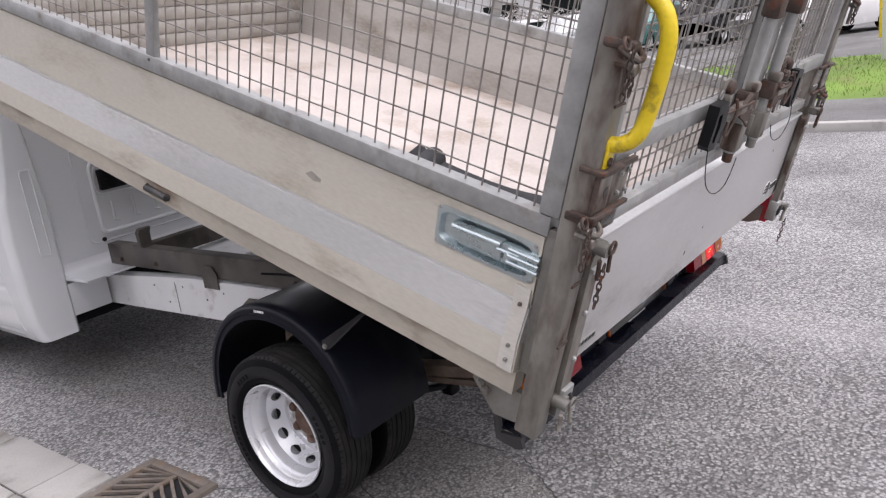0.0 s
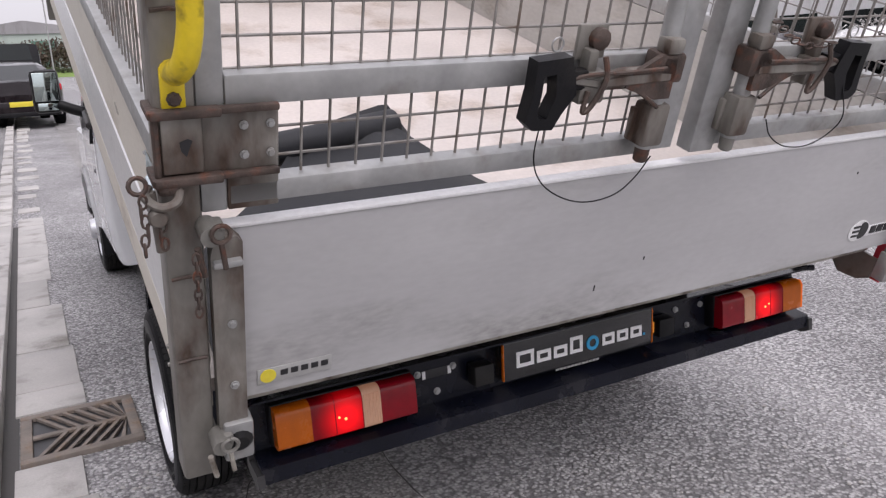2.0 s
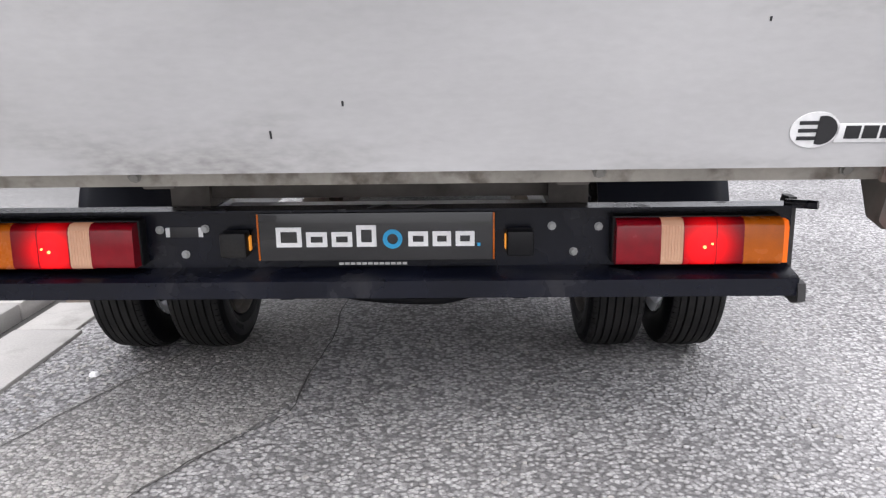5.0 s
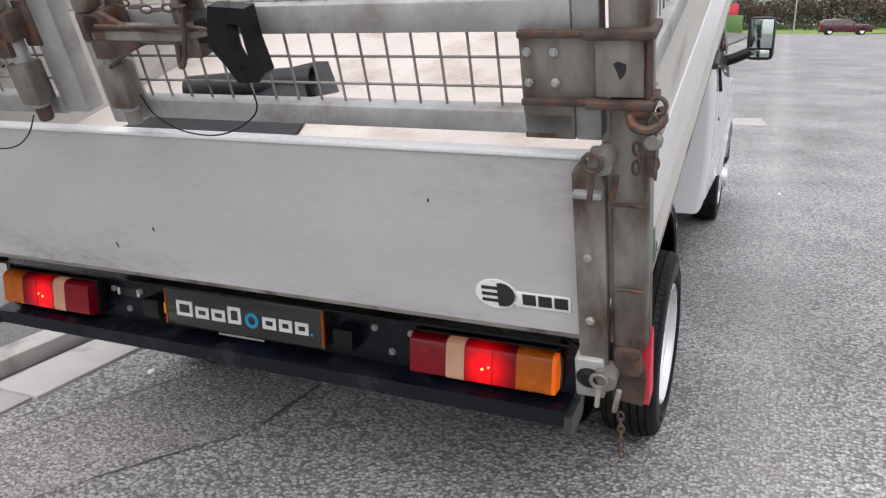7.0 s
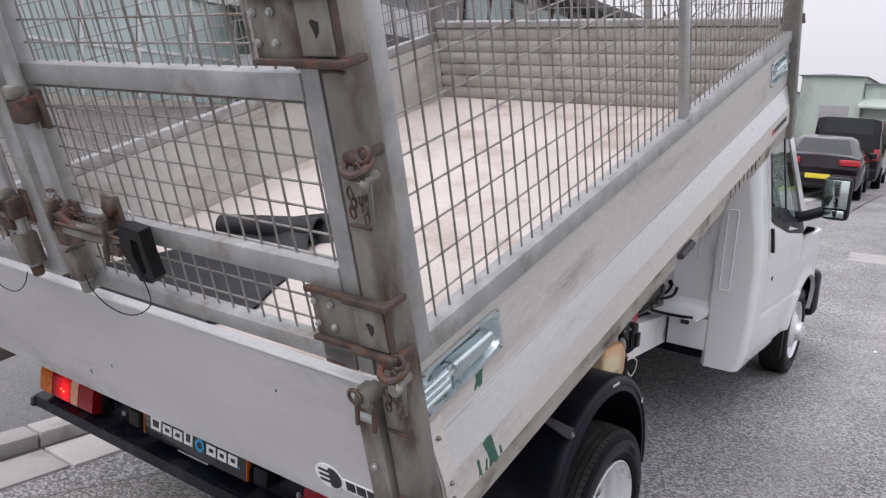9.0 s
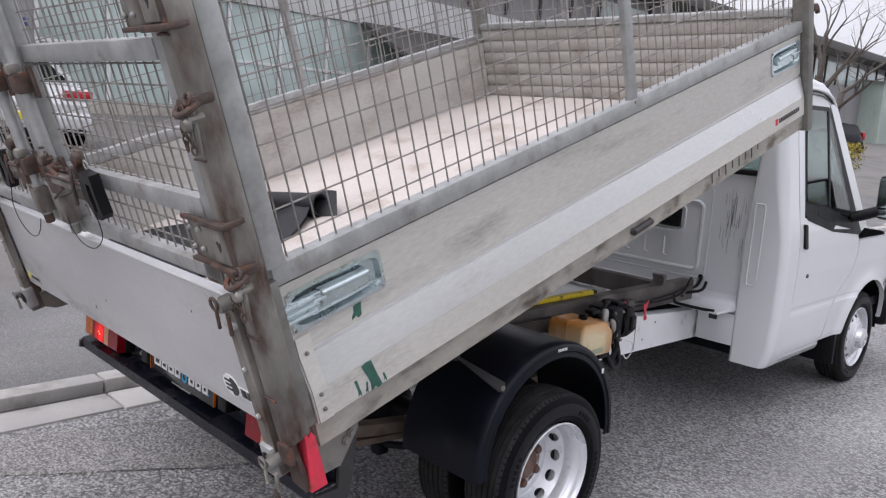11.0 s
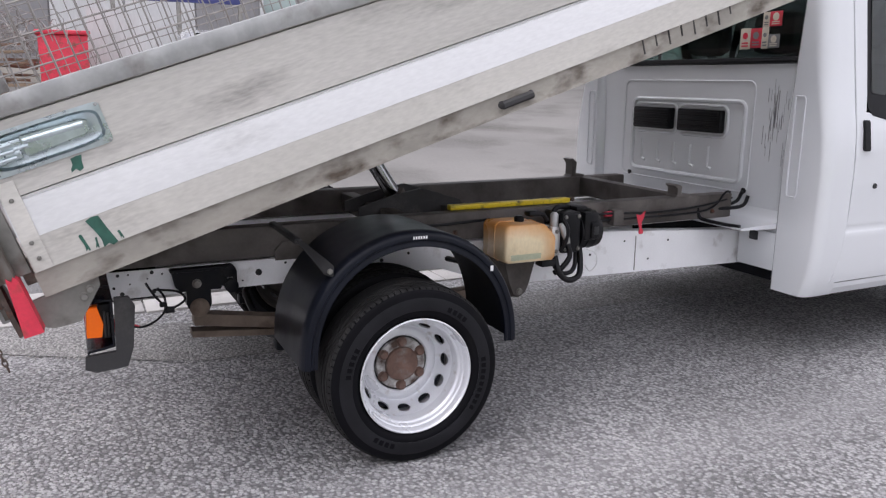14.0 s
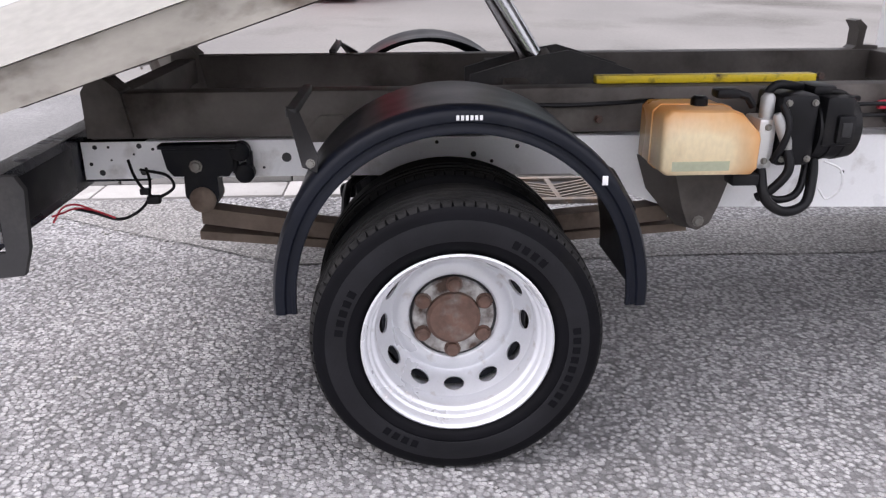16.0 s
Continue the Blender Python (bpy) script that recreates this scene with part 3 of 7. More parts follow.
    bpart("post_hook", Shape().tube([(s * 1.09, 3.13, 0.515), (s * 1.10, 3.17, 0.515), (s * 1.10, 3.18, 0.485)], 0.012).box(*sorted((s * 1.07, s * 1.115)), 3.11, 3.155, 0.50, 0.535, 0.006), RUSTY, parent=fp)
    up = bpart("mesh_upright", Shape().box(*sorted((s * 1.058, s * 1.082)), 1.562, 1.612, 0.445, 1.54, 0.004), GALV_CLEAN)
    bolts("bolt", [(s * 1.082, 1.587, 0.460)], "x" if s > 0 else "-x", 0.006, up)
    bpart("cage_top_rail", Shape().box(*sorted((s * 1.036, s * 1.086)), -0.02, 3.11, 1.54, 1.58, 0.004), GALV_CLEAN)
    # welded mesh of the cage side
    sh = Shape()
    jig = random.Random(11 + s)
    u = 0.055
    while u < 3.04:
        j = jig.uniform(-0.003, 0.003)
        sh.tube([(s * 1.060, u, 0.465), (s * (1.060 + jig.uniform(-0.004, 0.004)), u + j, 0.95), (s * 1.060, u, 1.545)], 0.0027, 5, False)
        u += 0.0525
    w = 0.512
    while w < 1.54:
        b1, b2 = jig.uniform(-0.004, 0.004), jig.uniform(-0.004, 0.004)
        sh.tube([(s * 1.0555, -0.01, w), (s * (1.0555 + b1), 0.76, w + b2), (s * 1.0555, 1.53, w), (s * (1.0555 + b2), 2.3, w + b1), (s * 1.0555, 3.05, w)], 0.0027, 5, False)
        w += 0.082
    tagged(bpart("mesh_panel", sh, WIRE, "welded square wire mesh"), kind="stuff")

# small marks on the right and left sides
RS = [o for o in TRUCK.children if o.name.startswith("dropside_panel")]
for (u, z, du, dz, lean) in ((0.192, 0.230, 0.030, 0.038, 0.008), (0.188, 0.014, 0.036, 0.090, -0.020), (0.142, 0.02, 0.009, 0.050, -0.006), (0.168, 0.018, 0.006, 0.030, 0.004), (0.236, 0.02, 0.007, 0.024, -0.004)):
    xo = 1.0775 if z > 0.2 else 1.0985
    zig = [(u - 0.003, z), (u + du * 0.35, z + 0.006), (u + du * 0.6, z - 0.003), (u + du, z + 0.002), (u + du * 0.94 + lean * 0.5, z + dz * 0.55), (u + du + lean, z + dz * 0.97), (u + du * 0.5 + lean, z + dz), (u + lean, z + dz * 0.94), (u + du * 0.1 + lean * 0.5, z + dz * 0.5), (u - 0.001, z + dz * 0.25)]
    if z < 0.2:
        zig = [(p, min(q, 0.104)) for p, q in zig]
    bpart("tape_scrap", Shape().prism(zig, "x", xo - 0.002, xo), TAPE, "torn dark green tape", RS[0])
for k in range(12):
    u = 2.12 + 0.037 * k + 0.012 * ((k * 7) % 5)
    bpart("tar_drip", Shape().box(1.0862, 1.0895, u, u + 0.006, -0.04 + 0.012 * (k % 3), 0.014, 0.001), TAR, parent=RS[0])
bpart("brand_mark", Shape().box(1.0965, 1.099, 2.72, 2.745, 0.045, 0.075, 0.001), RED_PAINT, "small red emblem", RS[0])
for k in range(10):
    bpart("brand_bar", Shape().box(1.0965, 1.099, 2.757 + k * 0.023, 2.774 + k * 0.023, 0.048, 0.07, 0.001), INK_K, "small black lettering bar", RS[0])
for s, panel in ((1, RS[0]), (-1, RS[1])):
    dent = [(0.76, 0.302), (0.80, 0.315), (0.825, 0.30), (0.79, 0.287), (0.762, 0.292)]
    if s < 0:
        bpart("dent", Shape().prism(dent, "x", -1.0775, -1.0755), RAIL_DIRT, "dark gouge", panel)
    st = bpart("rail_staple", Shape().tube([(s * 1.086, 1.50, -0.022), (s * 1.096, 1.50, -0.024), (s * 1.096, 1.62, -0.024), (s * 1.086, 1.62, -0.022)], 0.014, 8), END_CAP, "dark rubber stop", panel)

# headboard of stacked ribbed planks
for k in range(6):
    z = 0.056 + k * 0.0735
    sec = [(3.048, z), (3.08, z), (3.08, z + 0.0705), (3.048, z + 0.0705), (3.038, z + 0.057), (3.038, z + 0.014)]
    bpart("headboard_plank", Shape().prism(sec, "x", -1.03, 1.03), HEAD)
bpart("headboard_rail", Shape().box(-1.03, 1.03, 3.03, 3.085, 0.499, 0.535, 0.005), GALV_CLEAN)
sh = Shape()
for k in range(40):
    sh.tube([(-1.0 + k * 0.0508, 3.06, 0.53), (-1.0 + k * 0.0508, 3.06, 1.55)], 0.0027, 5, False)
for k in range(12):
    sh.tube([(-1.03, 3.064, 0.60 + k * 0.080), (1.03, 3.064, 0.60 + k * 0.080)], 0.0027, 5, False)
tagged(bpart("front_mesh", sh, WIRE, "welded square wire mesh"), kind="stuff")
bpart("front_top_rail", Shape().box(-1.03, 1.03, 3.05, 3.09, 1.54, 1.58, 0.004), GALV_CLEAN)
for x in (-0.35, 0.35):
    bpart("front_upright", Shape().box(x - 0.02, x + 0.02, 3.067, 3.09, 0.535, 1.54, 0.004), GALV_CLEAN)

# rear corner posts with chains and pins
for s in (1, -1):
    post = bpart("rear_post", Shape().box(*sorted((s * 1.064, s * 1.126)), -0.112, -0.044, 0.022 if s > 0 else -0.138, 1.58, 0.009), POST, "stained galvanised corner post", frame_of=REAR)
    bpart("side_stile", Shape().box(*sorted((s * 1.052, s * 1.100)), -0.034, 0.026, 0.474, 1.538, 0.007), GALV_CLEAN, "pale stained end stile of the mesh side", frame_of=REAR)
    bpart("post_cleat", Shape().box(*sorted((s * 1.060, s * 1.090)), -0.046, -0.006, 0.02, 0.44, 0.004), GALV, parent=post)
    for w in (0.16, 0.335, 0.78, 1.05, 1.30):
        bpart("weld_bead", Shape().tube([(s * 1.070, -0.113, w), (s * 1.095, -0.1145, w + 0.002), (s * 1.120, -0.113, w - 0.001)], 0.0035, 6), RUSTY, parent=post)
    if s > 0:
        foot = bpart("painted_foot", Shape().prism([(-0.090, -0.132), (-0.040, -0.136), (-0.040, 0.020), (-0.048, 0.034), (-0.056, 0.022), (-0.066, 0.036)], "x", 1.060, 1.1285), RED_PAINT, "flaking red painted post foot", post)
        bpart("foot_rust", Shape().prism([(1.058, -0.120), (1.118, -0.128), (1.124, -0.06), (1.112, 0.0), (1.120, 0.040), (1.062, 0.040)], "y", -0.101, -0.088).box(1.064, 1.118, -0.122, -0.098, -0.040, 0.026, 0.012), RUSTY, "rusted front of the foot", foot)
    bpart("post_gusset", Shape().prism([(-0.06, -0.06), (0.138, -0.054), (0.132, -0.088), (0.048, -0.165), (-0.02, -0.156), (-0.06, -0.13)], "x", *sorted((s * 1.050, s * 1.060 if s > 0 else s * 1.074))), GALV, "pivot gusset plate", post)
    bolts("gusset_bolt", [(s * 1.060 if s > 0 else s * 1.074, v, z) for v, z in ((0.082, -0.102), (0.104, -0.088))], "x" if s > 0 else "-x", 0.011, post, GALV, 0.012)
    # drop pins on the post
    for w in (0.43, -0.03):
        bpart("pin_lug", Shape().box(*sorted((s * 1.035, s * 1.070)), -0.145, -0.112, w - 0.016, w + 0.016, 0.006)
              .lathe([(-0.012, 0.018), (0.035, 0.018)], (s * 1.060, -0.145, w), "y", 12), GALV, parent=post)
        bpart("pin_ring", Shape().tube([(s * 1.046 + 0.015 * math.sin(a), -0.160, w + 0.006 + 0.016 * math.cos(a)) for a in [k * math.pi / 6 for k in range(13)]], 0.0042, 6, False), GALV if w < 0 else RUSTY, parent=post)
        bpart("pin", Shape().tube([(s * 1.046, -0.158, w - 0.010), (s * 1.040, -0.160, w - 0.060)], 0.005, 8).tube([(s * 1.082, -0.150, w - 0.02), (s * 1.072, -0.150, w - 0.075)], 0.0055, 8), RUSTY if w > 0 else RAIL_DIRT, "stained drop pins", post)
    sh = Shape()
    for k in range(7):
        a, z = (k % 2) * math.pi / 2, 0.40 - k * 0.017 if s < 0 else -0.10 - k * 0.017
        cx, cy = s * 1.088, -0.166
        sh.tube([(cx + 0.006 * math.cos(q) * math.cos(a), cy + 0.006 * math.cos(q) * math.sin(a), z + 0.012 * math.sin(q)) for q in [j * math.pi / 4 for j in range(9)]], 0.0022, 5, False)
    bpart("chain", sh, RUSTY, "short rusty chain", post)
    # rusty shackles and pins that hold the side and the cage at the post
    for w in (0.475, 0.875):
        lug = bpart("shackle_lug", Shape().box(*sorted((s * 1.096, s * 1.132)), -0.132, -0.055, w + 0.022, w + 0.046, 0.008), RUSTY, "rusty shackle lug", post)
        bpart("shackle", Shape().bent([(s * 1.142, -0.105, w + 0.030), (s * 1.150, -0.130, w + 0.024), (s * 1.132, -0.145, w + 0.014), (s * 1.108, -0.143, w + 0.018), (s * 1.098, -0.125, w + 0.030)], 0.0075, 8), RUSTY if s > 0 else POST, "grey bent shackle", lug)
        bpart("shackle_pin", Shape().tube([(s * 1.140, -0.10, w + 0.002), (s * 1.140, -0.138, w + 0.002)], 0.010, 8).lathe([(-0.148, 0.012), (-0.143, 0.016), (-0.134, 0.016)], (s * 1.136, 0, w - 0.006), "y", 12).tube([(s * 1.140, -0.12, w + 0.03), (s * 1.134, -0.125, w - 0.075)], 0.007, 7), POST, parent=lug)
        bpart("pin_ring", Shape().tube([(s * (1.160 - (0.020 if s > 0 else 0.0) + 0.013 * math.sin(q)), -0.124 + 0.005 * math.cos(q), w + 0.044 + 0.012 * math.cos(q)) for q in [k * math.pi / 6 for k in range(13)]], 0.0042, 6, False), RUSTY, parent=lug)
        for hx, top, n in ((1.156, 0.024, 6), (1.130, -0.020, 3)):
            links = Shape()
            for k in range(n):
                a = (k % 2) * math.pi / 2
                links.tube([(s * (hx - (0.018 if s > 0 else 0.0) + 0.004 * math.sin(k * 1.7)) + 0.006 * math.cos(q) * math.cos(a), -0.140 + 0.006 * math.cos(q) * math.sin(a), w + top - k * 0.017 + 0.012 * math.sin(q)) for q in [m * math.pi / 4 for m in range(9)]], 0.0024, 5, False)
            bpart("chain", links, RUSTY, "short rusty chain", lug)

# tailboard
TB = bpart("tailboard", Shape().prism([(-0.088, 0.022), (-0.088, 0.4035), (-0.066, 0.4035), (-0.066, 0.022)], "x", -1.045, 1.035), TAIL, "scuffed grey-white tailboard", frame_of=REAR)
# the lip's paler colour includes the light it catches from above
bpart("tailboard_lip", Shape().box(-1.050, 1.040, -0.092, -0.065, 0.404, 0.413, 0.003), TAIL_LIP, "top edge painted paler for the light on it", TB)
bpart("tailboard_rail", Shape().box(-1.0, 1.0, -0.042, -0.005, -0.030, 0.021, 0.004), RAIL_DIRT, "dirty bottom rail", TB)
bolts("rail_bolt", [(x, -0.043, -0.004) for x in (-0.92, -0.45, 0.46, 0.93)], "-y", 0.011, TB, GALV, 0.009)
for s in (1, -1):
    arm = bpart("tailboard_arm", Shape().prism([(s * 1.002, -0.085), (s * 1.056, -0.085), (s * 1.056, 0.375), (s * 1.050, 0.398), (s * 1.036, 0.406), (s * 1.012, 0.406), (s * 1.002, 0.395)], "y", -0.122, -0.0955), POST, "galvanised hinge arm", frame_of=REAR)
    bolts("arm_bolt", [(s * 1.025, -0.123, z) for z in (0.09, 0.23)], "-y", 0.007, arm, GALV_CLEAN)
    bpart("arm_clamp", Shape().box(*sorted((s * 1.004, s * 1.054)), -0.134, -0.0955, 0.352, 0.366, 0.004), GALV_CLEAN, parent=arm)
    bpart("arm_foot", Shape().box(*sorted((s * 0.993, s * 1.05)), -0.134, -0.09, -0.095, 0.0, 0.006), GALV_CLEAN, parent=arm)
    bpart("foot_pad", Shape().lathe([(-0.142, 0.016), (-0.134, 0.026)], (s * 1.021, 0, -0.045), "y", 14), PLASTIC, parent=arm)
for (x, z, l) in ((-0.158, 0.101, 0.016), (-0.02, 0.16, 0.01), (0.71, 0.30, 0.008)):
    bpart("scratch", Shape().box(x, x + 0.004, -0.0895, -0.0875, z - l / 2, z + l / 2, 0.0008), INK_K, parent=TB)
# stickers
st = bpart("sticker", Shape().box(-0.973, -0.82, -0.0905, -0.0885, 0.045, 0.082, 0.0008), STICK, "small silver maker's sticker", TB)
bpart("dot", Shape().lathe([(-0.092, 0.016), (-0.0895, 0.016)], (-0.952, 0, 0.064), "y", 20), INK_Y, parent=TB)
for k in range(5):
    bpart("lettering_bar", Shape().box(-0.927 + k * 0.021, -0.912 + k * 0.021, -0.092, -0.0895, 0.059, 0.072, 0.0006), INK_K, parent=TB)
oval = [(0.83 + 0.044 * math.cos(a), 0.098 + 0.035 * math.sin(a)) for a in [k * math.pi / 16 for k in range(32)]]
bpart("sticker", Shape().prism(oval, "y", -0.0905, -0.0885).box(0.868, 1.0 - 0.02, -0.0905, -0.0885, 0.073, 0.11, 0.0008), INK_W, "white sticker with black emblem", TB)
disc = [(0.842 + 0.027 * math.cos(a), 0.098 + 0.028 * math.sin(a)) for a in [-1.9 + k * 3.8 / 16 for k in range(17)]]
bpart("emblem", Shape().prism(disc, "y", -0.0922, -0.0895), INK_K, parent=TB)
for k in range(3):
    bpart("emblem_bar", Shape().box(0.80, 0.836, -0.0922, -0.0895, 0.079 + 0.015 * k, 0.086 + 0.015 * k, 0.0006), INK_K, parent=TB)
for k in range(3):
    bpart("lettering_bar", Shape().box(0.884 + k * 0.032, 0.911 + k * 0.032, -0.0922, -0.0895, 0.081, 0.106, 0.0006), INK_K, parent=TB)

# cage doors
for s in (1, -1):
    fr = Shape()
    ex = 0.016 if s > 0 else 0.028
    fr.box(*sorted((s * (0.990 + ex), s * (1.034 + ex))), -0.100, -0.055, 0.445, 1.56, 0.005)
    x_in = 0.012 if s > 0 else -0.120
    inner = (x_in, x_in + 0.072)
    lo, hi = (inner[1], 0.990 + ex) if s > 0 else (-0.990 - ex, inner[0])
    door = bpart("cage_door", fr, GALV_CLEAN, "galvanised frame of a mesh cage door", frame_of=REAR)
    bpart("inner_stile", Shape().box(*inner, -0.108, -0.062, 0.442 if s > 0 else 0.462, 1.56, 0.005), GALV_CLEAN, parent=door)
    for z0, z1, mt in ((0.454, 0.494, GALV_CLEAN), (0.627, 0.678, GALV_CLEAN), (0.994, 1.043, GALV_CLEAN), (1.51, 1.56, GALV_CLEAN)):
        bpart("door_rail", Shape().box(lo, hi, -0.103, -0.062, z0, z1, 0.004), mt, parent=door)
    bpart("corner_plate", Shape().box(*sorted((s * (0.905 + ex), s * (0.991 + ex))), -0.103, -0.055, 0.447, 0.629, 0.003), POST, parent=door)
    sh = Shape()
    x = lo + 0.03
    while x < hi:
        sh.tube([(x, -0.078, 0.45), (x + 0.002 * math.sin(x * 40), -0.077, 0.98), (x, -0.078, 1.52)], 0.0027, 5, False)
        x += 0.0508
    z = 0.526
    while z < 1.51:
        sh.tube([(lo, -0.074, z), (hi, -0.074, z)], 0.0027, 5, False)
        z += 0.0508
    tagged(bpart("door_mesh", sh, WIRE, "welded square wire mesh", door), kind="stuff")
    # hinges to the post: strap plates with bolts and a rusty pin
    for w in (0.575, 1.12):
        h = bpart("hinge_plate", Shape().box(*sorted((s * (0.91 + ex), s * (1.03 + ex))), -0.112, -0.1035, w - 0.052, w + 0.052, 0.003)
                  .box(*sorted((s * (1.03 + ex), s * 1.120)), -0.1235, -0.1128, w - 0.045, w + 0.05, 0.004), POST, "bolted hinge plate", door)
        for z in (w - 0.055, w + 0.055):
            bpart("hinge_bar", Shape().box(*sorted((s * (0.91 + ex), s * 1.132)), -0.126, -0.1125, z - 0.0055, z + 0.0055, 0.002).box(*sorted((s * 1.030, s * 1.136)), -0.134, -0.112, z - 0.0075, z + 0.0075, 0.004).box(*sorted((s * 1.112, s * 1.138)), -0.130, -0.07, z - 0.0065, z + 0.0065, 0.003), RUSTY, parent=door)
        bpart("hinge_pin", Shape().tube([(s * 1.127, -0.118, w + 0.060), (s * 1.127, -0.118, w - 0.062)], 0.006, 8), RUSTY, parent=door)
        bolts("hinge_bolt", [(s * (x + ex), -0.113, z) for x in (0.922, 0.965) for z in (w - 0.025, w + 0.025)], "-y", 0.006, door, GALV_CLEAN)
        bpart("hinge_hole", Shape().prism([(s * 1.074, w + 0.010), (s * 1.081, w + 0.014), (s * 1.094, w + 0.009), (s * 1.092, w - 0.006), (s * 1.084, w - 0.016), (s * 1.080, w - 0.004)], "y", -0.1244, -0.1232), INK_K, parent=door)
    # lock rod, its lever and black grip
    rx = 0.096 if s > 0 else -0.155
    bpart("lock_rod", Shape().tube([(rx, -0.130, 0.485), (rx, -0.130, 1.56)], 0.019, 12), GALV_CLEAN, "galvanised lock rod", door)
    for w in (0.66, 0.94, 1.25):
        bpart("rod_guide", Shape().box(rx - 0.030, rx + 0.034, -0.158, -0.104, w - 0.030, w + 0.030, 0.008).box(rx + 0.012, rx + 0.052, -0.114, -0.104, w - 0.05, w + 0.045, 0.003), RUSTY, parent=door)
        bpart("guide_cap", Shape().box(rx - 0.024, rx + 0.020, -0.162, -0.120, w + 0.028, w + 0.062, 0.010), POST, parent=door)
    bpart("rod_cam", Shape().box(rx - 0.029, rx + 0.029, -0.155, -0.105, 0.492, 0.585, 0.009).box(rx - 0.038, rx + 0.020, -0.122, -0.105, 0.498, 0.570, 0.004), POST, parent=door)
    bpart("rod_tip", Shape().lathe([(0.452, 0.012), (0.456, 0.016), (0.492, 0.017)], (rx, -0.130, 0), "z", 12), RUSTY if s < 0 else GALV, parent=door)
    gx = 0.375 if s > 0 else -0.395
    bpart("lever", Shape().tube([(rx, -0.140, 0.645), (rx + 0.45 * (gx - rx), -0.140, 0.643), (rx + 0.7 * (gx - rx), -0.136, 0.636), (gx, -0.134, 0.648)], [0.020, 0.021, 0.015, 0.013], 8), POST, "grey rust-streaked latch lever", door)
    bpart("lever_fork", Shape().prism([(rx + 0.03 * s, 0.60), (rx + 0.11 * s, 0.628), (rx + 0.11 * s, 0.648), (rx + 0.03 * s, 0.69), (rx - 0.01 * s, 0.68), (rx - 0.01 * s, 0.60)], "y", -0.158, -0.146), RUSTY, parent=door)
    bpart("lever_wire", Shape().bent([(rx + 0.02 * s, -0.162, 0.585), (rx + 0.4 * (gx - rx), -0.150, 0.628), (gx - 0.02 * s, -0.142, 0.640), (gx - 0.035 * s, -0.148, 0.655), (rx + 0.45 * (gx - rx), -0.158, 0.66), (rx + 0.02 * s, -0.162, 0.665)], 0.0045, 6), RUSTY, parent=door)
    kx = rx + 0.74 * (gx - rx)
    bpart("catch", Shape().box(kx - 0.034, kx + 0.034, -0.116, -0.104, 0.676, 0.742, 0.004).box(kx - 0.032, kx + 0.030, -0.146, -0.104, 0.596, 0.660, 0.007).box(kx - 0.020, kx + 0.004, -0.140, -0.110, 0.655, 0.700, 0.006), POST, "grey steel catch", door)
    bpart("catch_bolt", Shape().lathe([(-0.136, 0.012), (-0.130, 0.021), (-0.116, 0.022)], (kx + 0.010, 0, 0.716), "y", 10), RUSTY, "rusted bolt head", door)
    bpart("catch_pin", Shape().bent([(kx + 0.01, -0.15, 0.69), (kx + 0.015, -0.158, 0.65), (kx - 0.005, -0.156, 0.60), (kx - 0.022, -0.152, 0.585), (kx - 0.016, -0.15, 0.625)], 0.0055, 6), RUSTY, parent=door)
    a0 = gx + s * 0.010
    ring = [(a0 - s * 0.006, 0.694), (a0 - s * 0.020, 0.655), (a0 - s * 0.028, 0.622), (a0 - s * 0.002, 0.585), (a0 + s * 0.014, 0.554), (a0 + s * 0.060, 0.556), (a0 + s * 0.078, 0.572), (a0 + s * 0.070, 0.632), (a0 + s * 0.070, 0.688)]
    cx, cz = sum(p[0] for p in ring) / 9, sum(p[1] for p in ring) / 9
    slot = [(cx + s * 0.010 + 0.34 * (x - cx), cz - 0.002 + 0.62 * (z - cz)) for x, z in ring]
    sh = Shape()
    sh.v = [(x, yy, z) for yy in (-0.152, -0.120) for x, z in ring + slot]
    sh.f = [q for i in range(9) for j in ((i + 1) % 9,) for q in ((i, j, 9 + j, 9 + i), (18 + i, 27 + i, 27 + j, 18 + j), (i, 18 + i, 18 + j, j), (9 + i, 9 + j, 27 + j, 27 + i))]
    sh.box(*sorted((gx - s * 0.045, a0)), -0.146, -0.118, 0.625, 0.665, 0.005)
    bpart("grip", sh, PLASTIC, "black plastic loop grip", door)
    bpart("split_ring", Shape().tube([(a0 + s * 0.02 + 0.013 * math.sin(q), -0.132, 0.712 + 0.013 * math.cos(q)) for q in [k * math.pi / 6 for k in range(13)]], 0.0018, 5, False), GALV_CLEAN, parent=door)
    if s < 0:
        wire = [(-0.44, -0.14, 0.565), (-0.452, -0.155, 0.50), (-0.43, -0.162, 0.45), (-0.375, -0.166, 0.412), (-0.31, -0.168, 0.394), (-0.24, -0.168, 0.402), (-0.19, -0.163, 0.432), (-0.155, -0.158, 0.475)]
    else:
        wire = [(0.40, -0.15, 0.60), (0.435, -0.16, 0.52), (0.40, -0.165, 0.48), (0.33, -0.168, 0.455), (0.25, -0.168, 0.46), (0.19, -0.165, 0.49), (0.165, -0.16, 0.53)]
    bpart("cable_loop", Shape().bent(wire, 0.0016, 5), PLASTIC, "thin hanging black cable", door)
    sh = Shape()
    for k in range(9 if s > 0 else 0):
        q, f = (k % 2) * math.pi / 2, k / 8
        cx, cz = rx + s * (0.02 + 0.20 * f), 0.745 - 0.05 * f - 0.025 * math.sin(math.pi * f)
        sh.tube([(cx + 0.014 * math.cos(j), -0.15 + 0.007 * math.sin(j) * math.cos(q), cz + 0.007 * math.sin(j) * math.sin(q)) for j in [w * math.pi / 4 for w in range(9)]], 0.0022, 5, False)
